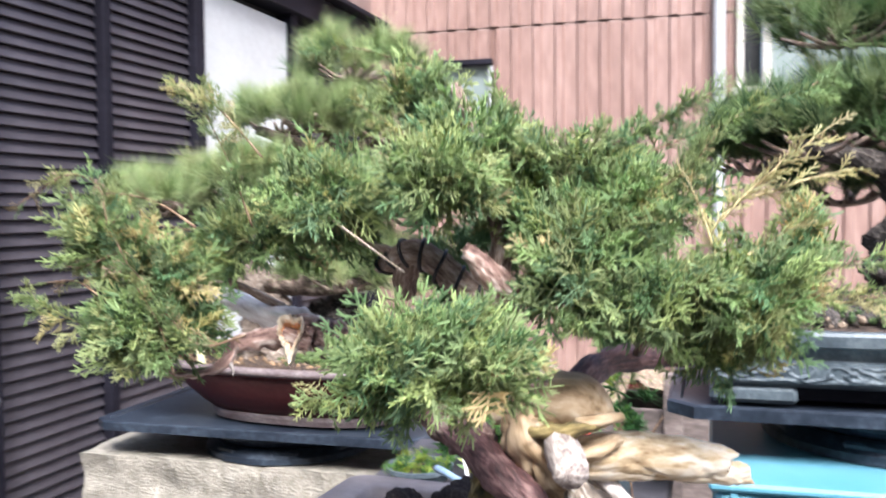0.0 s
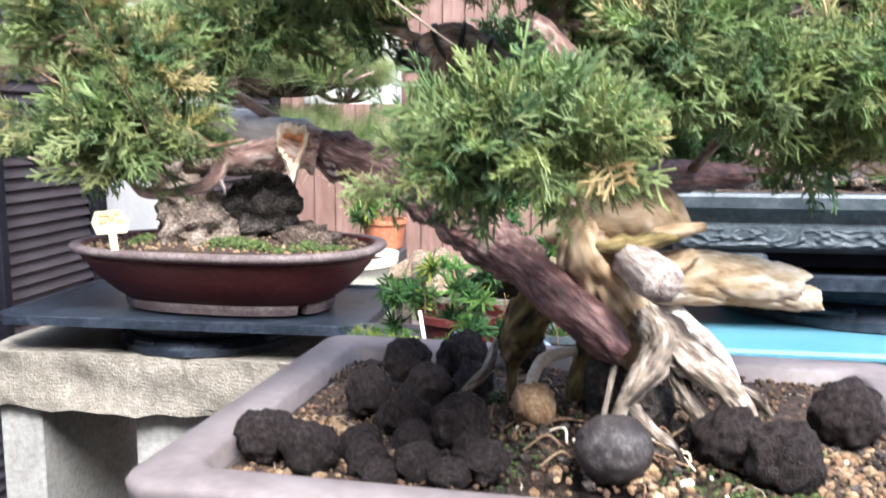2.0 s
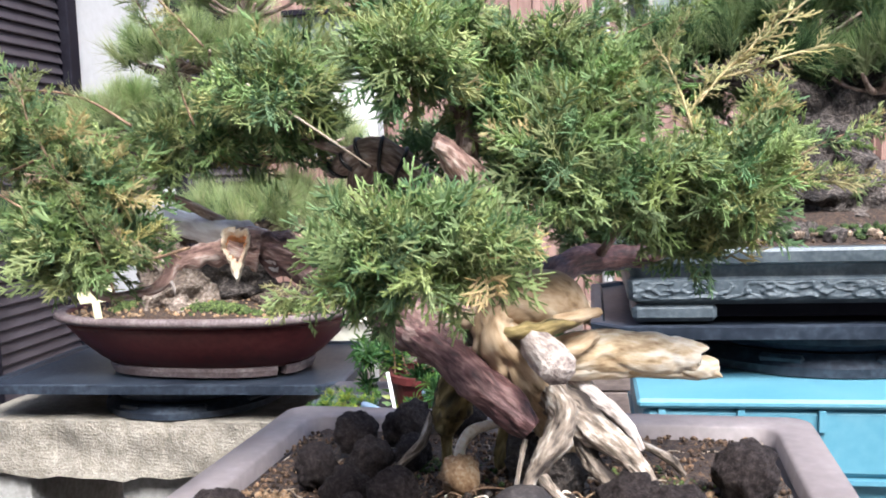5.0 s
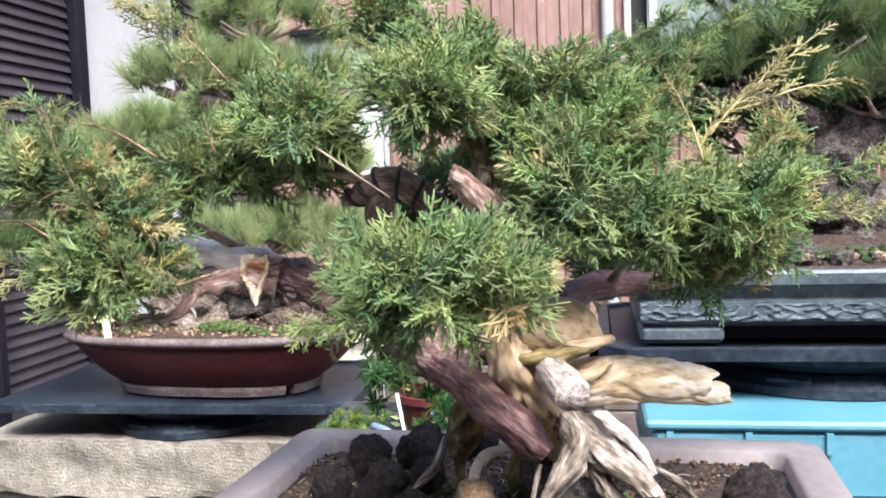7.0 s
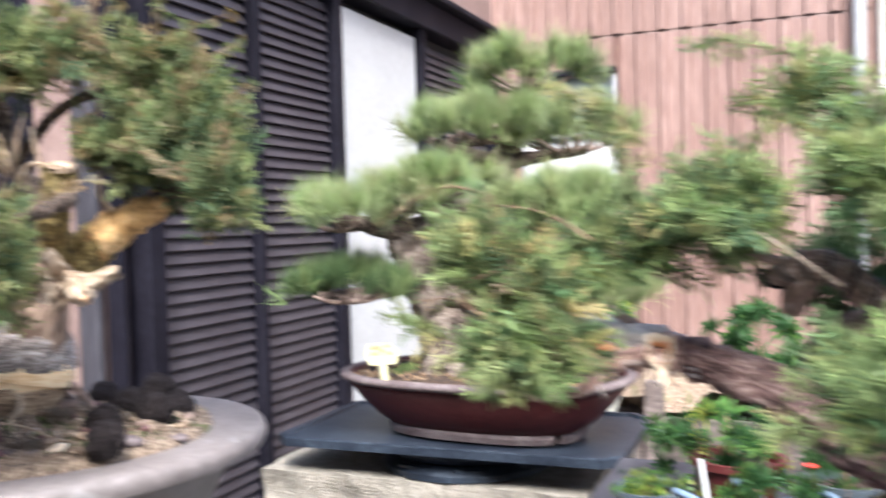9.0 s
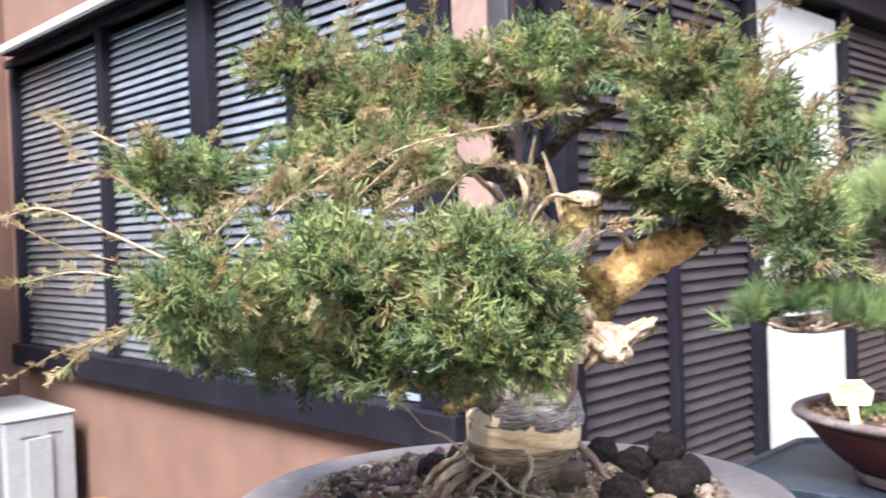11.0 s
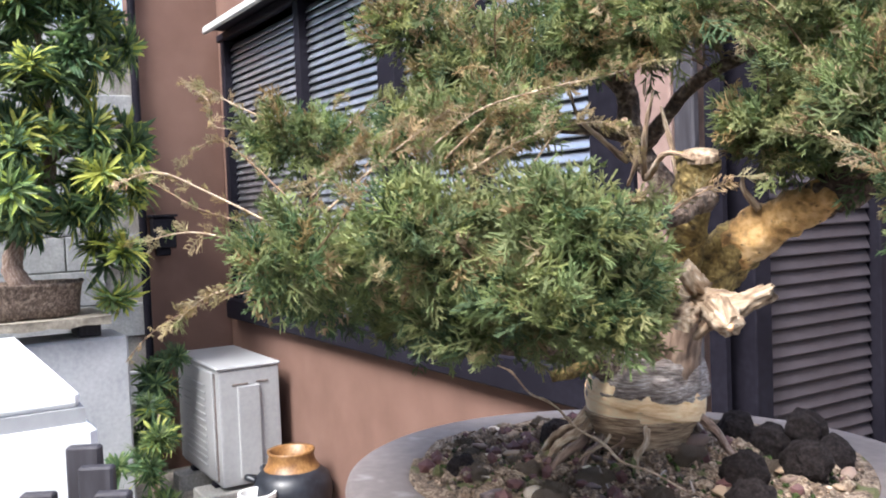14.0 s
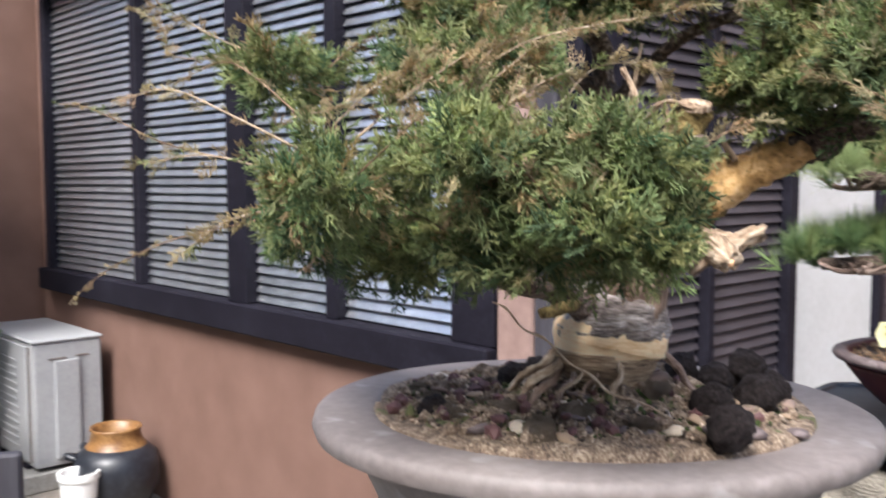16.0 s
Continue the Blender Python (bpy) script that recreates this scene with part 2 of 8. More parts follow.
M["whitewash"] = material("dull_whitewash", [(0.3, 0.31, 0.33), (0.37, 0.38, 0.4), (0.43, 0.44, 0.46)], 5, 0.8, 0.3, 0.003, 10)
M["window_trim"] = material("cream_window_trim", [(0.3, 0.275, 0.245), (0.35, 0.325, 0.29), (0.39, 0.365, 0.33)], 6, 0.6, 0.05, 0.001, 9)
M["white_foam"] = material("white_polystyrene", [(0.78, 0.78, 0.78), (0.85, 0.85, 0.85), (0.88, 0.88, 0.88)], 40, 0.8, 0.2, 0.001, 6)
M["dark_wood"] = material("dark_stained_board", [(0.018, 0.016, 0.02), (0.033, 0.03, 0.037), (0.06, 0.056, 0.066)], 14, 0.7, 0.4, 0.002, 6, stretch=(1, 1, 0.15))
M["old_timber"] = material("weathered_grey_brown_timber", [(0.06, 0.045, 0.04), (0.12, 0.092, 0.082), (0.2, 0.16, 0.145)], 12, 0.85, 0.5, 0.003, 7, stretch=(0.3, 1, 1), island=-0.15)
M["jar_glaze"] = material("black_blue_glaze", [(0.006, 0.007, 0.011), (0.012, 0.014, 0.02), (0.028, 0.031, 0.04)], 9, 0.42, 0.2, 0.002, 5)
M["amber_glaze"] = material("amber_glaze", [(0.1, 0.045, 0.016), (0.2, 0.095, 0.03), (0.3, 0.17, 0.065)], 16, 0.45, 0.2, 0.002, 5)
M["block_wall"] = material("grey_concrete_block", [(0.2, 0.21, 0.22), (0.28, 0.29, 0.3), (0.36, 0.37, 0.38)], 8, 0.9, 0.4, 0.003, 10)
M["unseen_wall"] = material("dull_grey_render", [(0.09, 0.09, 0.088), (0.13, 0.13, 0.125), (0.17, 0.17, 0.165)], 3, 0.9, 0.3, 0.003, 12)
M["ground"] = material("trodden_gravel_ground", [(0.13, 0.11, 0.09), (0.24, 0.21, 0.18), (0.36, 0.33, 0.29)], 12, 0.95, 0.9, 0.01, 7)
M["terracotta"] = material("terracotta", [(0.36, 0.11, 0.05), (0.46, 0.16, 0.08), (0.54, 0.24, 0.13)], 14, 0.7, 0.1, 0.001, 6)
M["cream_pot"] = material("cream_glazed_pot", [(0.6, 0.58, 0.46), (0.7, 0.68, 0.56), (0.76, 0.74, 0.64)], 10, 0.4, 0.1, 0.001, 6)
M["label"] = material("pale_yellow_plastic", [(0.5, 0.47, 0.24), (0.56, 0.53, 0.31), (0.6, 0.57, 0.38)], 30, 0.5, 0.1, 0.001, 6)
M["ink"] = material("faded_ink", [(0.3, 0.25, 0.12), (0.42, 0.36, 0.2)], 60, 0.7, 0)
M["white_plastic"] = material("white_plastic", [(0.74, 0.74, 0.72), (0.82, 0.82, 0.8)], 30, 0.5, 0.05)
M["hose"] = material("grey_blue_hose", [(0.12, 0.17, 0.24), (0.2, 0.27, 0.36)], 20, 0.4, 0.1)
M["copper"] = material("oxidised_dark_wire", [(0.02, 0.018, 0.02), (0.05, 0.045, 0.045)], 60, 0.45, 0.1, metal=0.6)
M["bare_wire"] = material("bare_pale_twig", [(0.22, 0.16, 0.11), (0.46, 0.38, 0.3)], 90, 0.7, 0.3, 0.001)
M["straw_twig"] = material("pale_straw_twig", [(0.22, 0.14, 0.06), (0.42, 0.33, 0.16), (0.62, 0.53, 0.3)], 90, 0.75, 0.3, 0.001)
M["brown_twig"] = material("orange_brown_twig", [(0.085, 0.0425, 0.0238), (0.187, 0.1105, 0.0638), (0.34, 0.238, 0.1487)], 90, 0.75, 0.3, 0.001)
M["dry_twig"] = material("bleached_tan_twig", [(0.17, 0.11, 0.07), (0.38, 0.28, 0.19), (0.6, 0.5, 0.38)], 90, 0.8, 0.3, 0.001)
M["red_flower"] = material("red_petal", [(0.5, 0.02, 0.015), (0.66, 0.05, 0.03)], 60, 0.5, 0.1)
glass = bpy.data.materials.new("window_glass")
glass.use_nodes = True
gb = glass.node_tree.nodes["Principled BSDF"]
gb.inputs["Base Color"].default_value, gb.inputs["Roughness"].default_value = (0.17, 0.2, 0.19, 1), 0.3
M["glass"] = glass

# ---- builders ----


def from_arrays(name, verts, faces, tint=None, smooth=False):
    """A mesh from vertex and face arrays; faces all of one size. tint: a colour for each vertex."""
    verts, faces = np.asarray(verts, dtype=np.float32), np.asarray(faces, dtype=np.int32)
    me = bpy.data.meshes.new(name)
    k = faces.shape[1]
    me.vertices.add(len(verts)), me.loops.add(faces.size), me.polygons.add(len(faces))
    me.vertices.foreach_set("co", verts.ravel())
    me.loops.foreach_set("vertex_index", faces.ravel())
    me.polygons.foreach_set("loop_start", np.arange(0, faces.size, k, dtype=np.int32))
    me.polygons.foreach_set("loop_total", np.full(len(faces), k, dtype=np.int32))
    me.polygons.foreach_set("use_smooth", np.full(len(faces), smooth))
    if tint is not None:
        a = me.color_attributes.new("tint", "FLOAT_COLOR", "POINT")
        a.data.foreach_set("color", np.c_[tint, np.ones(len(tint))].astype(np.float32).ravel())
    me.update(calc_edges=True)
    me.validate()
    return me


def thing(name, at, label, category, group=""):
    ob = new(name)
    ob.location = at
    ob.empty_display_size = 0.05
    return tagged(ob, label, category, group)


def part(name, data, mat, parent=None, label="", smooth=False, at=None):
    """Links a bmesh or mesh as one mesh object; its points are in world metres, or round `at` where that is given."""
    if isinstance(data, bmesh.types.BMesh):
        me = bpy.data.meshes.new(name)
        data.normal_update()
        data.to_mesh(me)
        data.free()
    else:
        me = data
    if smooth:
        me.polygons.foreach_set("use_smooth", [True] * len(me.polygons))
    if mat and not me.materials:
        me.materials.append(M[mat])
    ob = new(name, me)
    if at is not None:
        ob.location = at
    if parent:
        ob.parent = parent
        ob.matrix_parent_inverse = parent_inverse(parent)
    if label:
        tagged(ob, label)
    return ob


def parent_inverse(p):
    m = Matrix.Identity(4)
    chain = []
    while p:
        chain.append(p)
        p = p.parent
    for o in reversed(chain):
        m = m @ o.matrix_parent_inverse @ Matrix.LocRotScale(o.location, o.rotation_euler, o.scale)
    return m.inverted()


def structure(name, data, mat, label, smooth=False):
    return tagged(part(name, data, mat, None, "", smooth), label, kind="structure")


def box(bm, x0, x1, y0, y1, z0, z1, bevel=0.0, turn=None, seg=1):
    """A box between the given planes, its edges bevelled; turn: a matrix applied after."""
    c = bmesh.ops.create_cube(bm, size=1.0)["verts"]
    for v in c:
        v.co = Vector(((x0 + x1) / 2 + v.co.x * (x1 - x0), (y0 + y1) / 2 + v.co.y * (y1 - y0), (z0 + z1) / 2 + v.co.z * (z1 - z0)))
    if bevel:
        es = list({e for v in c for e in v.link_edges})
        r = bmesh.ops.bevel(bm, geom=es, offset=bevel, segments=seg, affect="EDGES", profile=0.7)
        c = list({v for f in r["faces"] for v in f.verts} | {v for v in c if v.is_valid})
    if turn is not None:
        bmesh.ops.transform(bm, matrix=turn, verts=c)
    return bm


def boxed(*a, **k):
    return box(bmesh.new(), *a, **k)


def spline(pts, per=6):
    """Points with a last value (the radius), resampled along a Catmull-Rom curve."""
    p = np.array(pts, float)
    p = np.vstack([2 * p[0] - p[1], p, 2 * p[-1] - p[-2]])
    out = []
    for i in range(1, len(p) - 2):
        for t in np.linspace(0, 1, per, endpoint=False):
            a, b, c, d = p[i - 1:i + 3]
            out.append(0.5 * (2 * b + (c - a) * t + (2 * a - 5 * b + 4 * c - d) * t * t + (3 * b - a - 3 * c + d) * t ** 3))
    out.append(p[-2])
    out = np.array(out)
    out[:, 3] = np.maximum(out[:, 3], 0.0004)
    return out


def tube(pts, sides=10, per=6, knots=0.0, grain=30.0, flute=0.0, cap=True, ragged=0.0, crack=0.0):
    """A limb along a curve of (x, y, z, radius): uneven by `knots`, fluted lengthwise by `flute`, its end closed, or broken off unevenly by `ragged`; `crack` cuts sharp lengthwise grooves."""
    s = spline(pts, per)
    tang = np.gradient(s[:, :3], axis=0)
    tang /= np.linalg.norm(tang, axis=1)[:, None] + 1e-9
    up = np.array([0.31, 0.17, 0.93])
    verts, faces = [], []
    side = np.cross(tang[0], up)
    side /= np.linalg.norm(side)
    for i, (q, t) in enumerate(zip(s, tang)):
        side = side - t * (side @ t)
        side /= np.linalg.norm(side) + 1e-9
        other = np.cross(t, side)
        for k in range(sides):
            a = 2 * math.pi * k / sides
            d = side * math.cos(a) + other * math.sin(a)
            r = q[3]
            base = q[:3] + d * r
            if knots:
                r *= 1 + knots * (noise.noise(Vector(base * grain)) + 0.5 * noise.noise(Vector(base * grain * 2.7)))
            if flute:
                r *= 1 + flute * math.sin(a * 5 + i * 0.12 + 1.3 * noise.noise(Vector(base * 12))) * 0.6 + flute * 0.5 * math.sin(a * 11 - i * 0.1)
            if crack:
                g = noise.noise(Vector((1.7 * math.cos(a) + 0.02 * i, 1.7 * math.sin(a), 0.045 * i + 9 * s[0, 0])))
                h = noise.noise(Vector((4.1 * math.cos(a), 4.1 * math.sin(a) + 0.05 * i, 0.09 * i + 5 * s[0, 2])))
                r *= 1 - crack * (1.6 * max(0, 0.22 - abs(g)) / 0.22 + 0.7 * max(0, 0.2 - abs(h)) / 0.2) + crack * 0.5
            e = q[:3] + d * r
            if ragged and i == len(s) - 1:
                e = e + t * ragged * noise.noise(Vector(base * 160))
            verts.append(e)
    for i in range(len(s) - 1):
        for k in range(sides):
            a, b = i * sides + k, i * sides + (k + 1) % sides
            faces.append((a, b, b + sides, a + sides))
    bm = bmesh.new()
    lay = bm.verts.layers.float_vector.new("flow")
    along = np.r_[0, np.cumsum(np.linalg.norm(np.diff(s[:, :3], axis=0), axis=1))] * 0.3 + 7.0 * float(s[0, 0] + s[0, 2])
    vs = []
    for k, v in enumerate(verts):
        q = bm.verts.new(v)
        a, i = 2 * math.pi * (k % sides) / sides, k // sides
        q[lay] = (max(s[i, 3], 0.003) * math.cos(a), max(s[i, 3], 0.003) * math.sin(a), along[i])
        vs.append(q)
    for f in faces:
        bm.faces.new([vs[i] for i in f])
    if cap:
        bm.faces.new(vs[:sides][::-1])
        tip = bm.verts.new(Vector(s[-1, :3]) + Vector(tang[-1]) * float(s[-1, 3]) * 0.25)
        tip[lay] = (0, 0, along[-1])
        ring = vs[-sides:]
        for k in range(sides):
            bm.faces.new((ring[k], ring[(k + 1) % sides], tip))
    return bm


def outline(a, b, n, count=64):
    """A closed outline of half sizes a, b: a superellipse (n = 2 is an oval), or past n = 6 a rectangle with rounded corners."""
    out = []
    if n > 6:
        r, per = 1.3 * b / n, count // 4
        for q, (sx, sy) in enumerate(((1, 1), (-1, 1), (-1, -1), (1, -1))):
            for k in range(per):
                t = math.pi / 2 * (q + k / (per - 1))
                out.append((sx * (a - r) + r * math.cos(t), sy * (b - r) + r * math.sin(t)))
        return out
    for k in range(count):
        t = 2 * math.pi * k / count
        c, s = math.cos(t), math.sin(t)
        out.append((a * math.copysign(abs(c) ** (2 / n), c), b * math.copysign(abs(s) ** (2 / n), s)))
    return out


def shell(rings, at, turn=0.0, count=64, close=True, wobble=0.0):
    """A skin through closed outlines (a, b, n, z), from the first ring to the last."""
    bm = bmesh.new()
    m = Matrix.Translation(at) @ Matrix.Rotation(radians(turn), 4, "Z")
    rows = []
    for a, b, n, z in rings:
        row = []
        for x, y in outline(a, b, n, count):
            p = m @ Vector((x, y, z))
            if wobble:
                p += Vector((0, 0, wobble * noise.noise(p * 9)))
            row.append(bm.verts.new(p))
        rows.append(row)
    for r0, r1 in zip(rows, rows[1:]):
        for k in range(count):
            j = (k + 1) % count
            bm.faces.new((r0[k], r0[j], r1[j], r1[k]))
    if close:
        bm.faces.new(rows[0][::-1])
        bm.faces.new(rows[-1])
    return bm


def soil_bed(a, b, n, at, turn, height, count=40, rings=16):
    """A bed of soil inside a rim: height(x, y) above at, in the pot's own axes."""
    bm = bmesh.new()
    m = Matrix.Translation(at) @ Matrix.Rotation(radians(turn), 4, "Z")
    rows = []
    for i in range(1, rings + 1):
        f = i / rings
        drop = 0.014 if i == rings else 0.0
        rows.append([bm.verts.new(m @ Vector((x * f, y * f, height(x * f, y * f) - drop))) for x, y in outline(a, b, n, count)])
    mid = bm.verts.new(m @ Vector((0, 0, height(0, 0))))
    for k in range(count):
        bm.faces.new((mid, rows[0][k], rows[0][(k + 1) % count]))
    for r0, r1 in zip(rows, rows[1:]):
        for k in range(count):
            j = (k + 1) % count
            bm.faces.new((r0[k], r0[j], r1[j], r1[k]))
    return bm


def ico_arrays(level=1):
    bm = bmesh.new()
    bmesh.ops.create_icosphere(bm, subdivisions=level, radius=1)
    v = np.array([x.co[:] for x in bm.verts])
    f = np.array([[x.index for x in fc.verts] for fc in bm.faces])
    bm.free()
    return v, f


def lump(radius, seed, rough=0.25, level=3, flat=(1, 1, 0.9), grain=2.0):
    """A rough, cracked ball round its own middle."""
    v, f = ico_arrays(level)
    o = Vector((seed * 7.3, seed * 3.1, seed * 1.7))
    out = []
    for p in v:
        q = Vector(p)
        d = 1 + rough * noise.noise(q * grain + o) + rough * 0.45 * noise.noise(q * grain * 3 + o) + rough * 0.25 * noise.noise(q * grain * 8 + o)
        out.append([p[i] * d * radius * flat[i] for i in range(3)])
    return from_arrays("lump", out, f, smooth=True)


def scatter_grains(rng, spots, size, name):
    """Many small uneven grains, joined: spots are (x, y, z)."""
    v, f = ico_arrays(1)
    n = len(spots)
    s = size * rng.uniform(0.5, 1.5, (n, 1, 1)) * rng.uniform(0.7, 1.2, (n, 1, 3))
    jit = 1 + rng.uniform(-0.22, 0.22, (n, len(v), 1))
    a = rng.uniform(0, 2 * math.pi, n)
    vv = v[None] * s * jit
    c, si = np.cos(a)[:, None], np.sin(a)[:, None]
    vv = np.stack([vv[..., 0] * c - vv[..., 1] * si, vv[..., 0] * si + vv[..., 1] * c, vv[..., 2]], -1)
    vv = vv + np.asarray(spots)[:, None, :]
    ff = f[None] + (np.arange(n) * len(v))[:, None, None]
    return from_arrays(name, vv.reshape(-1, 3), ff.reshape(-1, 3))


# ---- foliage ----


def twig_prisms(segs):
    """Three-sided tapering twigs: segs are (start, end, r0, r1, shade0, shade1); r1 = 0 gives a point."""
    v, f, s = [], [], []
    for p, q, r0, r1, s0, s1 in segs:
        p, q = np.array(p), np.array(q)
        t = (q - p) / (np.linalg.norm(q - p) + 1e-9)
        u = np.cross(t, (0.3, 0.9, 0.2))
        u /= np.linalg.norm(u) + 1e-9
        w = np.cross(t, u)
        i = len(v)
        if r1 == 0:
            v += [p + r0 * (u * math.cos(2.1 * k) + w * math.sin(2.1 * k)) for k in range(3)] + [q]
            s += [s0] * 3 + [s1]
            f += [(i, i + 1, i + 3), (i + 1, i + 2, i + 3), (i + 2, i, i + 3)]
            continue
        r1 = r1 * 0.72 if s1 > 0.9 else r1
        for c, r in ((p, r0), (q, r1)):
            for k in range(3):
                a = 2.1 * k
                v.append(c + r * (u * math.cos(a) + w * math.sin(a)))
        s += [s0] * 3 + [s1] * 3
        for k in range(3):
            j = (k + 1) % 3
            f += [(i + k, i + j, i + 3 + j), (i + k, i + 3 + j, i + 3 + k)]
    return np.array(v), np.array(f), np.array(s)


def juniper_frond(rng, thick=0.02):
    """A forked spray of scale-leaved twigs along +z, of unit length, base at the origin. Shade: 0 at the stem, 1 at the tips."""
    segs = []
    bend = rng.uniform(-0.45, 0.45, 2)
    axis = [np.array((bend[0] * t * t, bend[1] * t * t, t * (1 - 0.12 * t))) for t in np.linspace(0, 1, 4)]
    for i in range(3):
        segs.append((axis[i], axis[i + 1], thick * 0.9, thick * 0.9, 0.12 * i, 0.1 + 0.28 * i if i < 2 else 1.0))
    n = 10
    flat = rng.uniform(0, 2 * math.pi)
    for i in range(n):
        t = 0.1 + 0.8 * i / n
        k = min(2, int(t * 3))
        p = axis[k] + (axis[k + 1] - axis[k]) * (t * 3 - k)
        ang = flat + (math.pi if i % 2 else 0) + rng.normal(0, 0.6)
        out = np.array((math.cos(ang), math.sin(ang), 0))
        up = np.array((0, 0, 1.0))
        ln = (0.5 - 0.28 * t) * rng.uniform(0.75, 1.25)
        d0 = out * 0.85 + up * 0.5 + rng.uniform(-0.2, 0.2, 3)
        d1 = out * 0.35 + up * 0.85 + rng.uniform(-0.3, 0.3, 3)
        mid = p + d0 * ln * 0.5
        q = mid + d1 * ln * 0.5
        segs.append((p, mid, thick * 0.9, thick, 0.2, 0.55))
        segs.append((mid, q, thick, thick * 0.75, 0.55, 1.0))
        side = np.cross(d0, up)
        side /= np.linalg.norm(side) + 1e-9
        for s in (-1, 1):
            m = p + d0 * ln * rng.uniform(0.25, 0.5)
            e = m + (d1 * 0.6 + d0 * 0.3 + side * s * 0.62 + rng.uniform(-0.15, 0.15, 3)) * ln * rng.uniform(0.4, 0.62)
            segs.append((m, e, thick * 1.1, 0, 0.45, 1.0) if s < 0 else (m, e, thick * 0.9, thick * 0.72, 0.45, 1.0))
        e = mid + (out * 0.9 + up * 0.25 + rng.uniform(-0.3, 0.3, 3)) * ln * rng.uniform(0.25, 0.4)
        segs.append((mid, e, thick * 1.1, 0, 0.5, 1.0))
    return twig_prisms(segs)


def slim_frond(rng, thick=0.03):
    """A slender forked shoot along +z, of unit length, with short side twigs swept forwards in one plane."""
    bend = rng.uniform(-0.2, 0.2, 2)
    axis = [np.array((bend[0] * t * t, bend[1] * t * t, t)) for t in np.linspace(0, 1, 4)]
    segs = [(axis[i], axis[i + 1], thick * (1.1 - 0.2 * i), thick * (0.9 - 0.2 * i), 0.3 * i, 0.3 * i + 0.4) for i in range(3)]
    for i in range(6):
        t = 0.2 + 0.13 * i
        k = min(2, int(t * 3))
        p = axis[k] + (axis[k + 1] - axis[k]) * (t * 3 - k)
        side = np.array((1.0 if i % 2 else -1.0, rng.uniform(-0.35, 0.35), 0))
        ln = (0.42 - 0.28 * t) * rng.uniform(0.7, 1.3)
        q = p + (side * 0.55 + np.array((0, 0, 0.8))) * ln
        segs.append((p, q, thick * 0.8, thick * 0.75, 0.4, 1.0))
        for b in (0.4, 0.7):
            m = p + (q - p) * b
            segs.append((m, m + (side * rng.uniform(-0.3, 0.8) + np.array((0, rng.uniform(-0.3, 0.3), 0.6))) * ln * 0.4, thick * 0.7, thick * 0.55, 0.5, 1.0))
    return twig_prisms(segs)


def pine_tuft(rng, n=34, thick=0.012):
    """A brush of needles round +z, of unit length."""
    v, f, s = [], [], []
    for i in range(n):
        a, tilt = rng.uniform(0, 2 * math.pi), abs(rng.normal(0, 0.55)) + 0.08
        d = np.array((math.sin(tilt) * math.cos(a), math.sin(tilt) * math.sin(a), math.cos(tilt)))
        p = np.array((0, 0, rng.uniform(-0.1, 0.35)))
        u = np.cross(d, (0.2, 0.5, 0.8))
        u /= np.linalg.norm(u) + 1e-9
        w = np.cross(d, u)
        ln = rng.uniform(0.7, 1.1)
        k = len(v)
        for j in range(3):
            v.append(p + thick * (u * math.cos(2.1 * j) + w * math.sin(2.1 * j)))
        v.append(p + d * ln)
        s += [0.2, 0.2, 0.2, 1.0]
        f += [(k, k + 1, k + 3), (k + 1, k + 2, k + 3), (k + 2, k, k + 3)]
    return np.array(v), np.array(f), np.array(s)


def leaf_tuft(rng, n=16, width=0.05, droop=0.4, tiltmin=0.35):
    """A whorl of long narrow leaves round +z, of unit length, each folded along its middle."""
    v, f, s = [], [], []
    for i in range(n):
        a, tilt = i * 2.4 + rng.uniform(-0.3, 0.3), rng.uniform(tiltmin, 1.35)
        out = np.array((math.cos(a), math.sin(a), 0))
        side = np.array((-out[1], out[0], 0))
        ln = rng.uniform(0.7, 1.05)
        k = len(v)
        for j, (t, wd) in enumerate(((0, 0.25), (0.35, 1.0), (0.75, 0.8), (1.0, 0.05))):
            c = out * math.sin(tilt) * t * ln + np.array((0, 0, math.cos(tilt) * t * ln - droop * t * t * ln + 0.25 * i / n))
            v += [c - side * width * wd, c + np.array((0, 0, -width * 0.35 * wd)), c + side * width * wd]
            s += [0.2 + 0.8 * t] * 3
        for j in range(3):
            b = k + 3 * j
            f += [(b, b + 1, b + 4), (b, b + 4, b + 3), (b + 1, b + 2, b + 5), (b + 1, b + 5, b + 4)]
    return np.array(v), np.array(f), np.array(s)


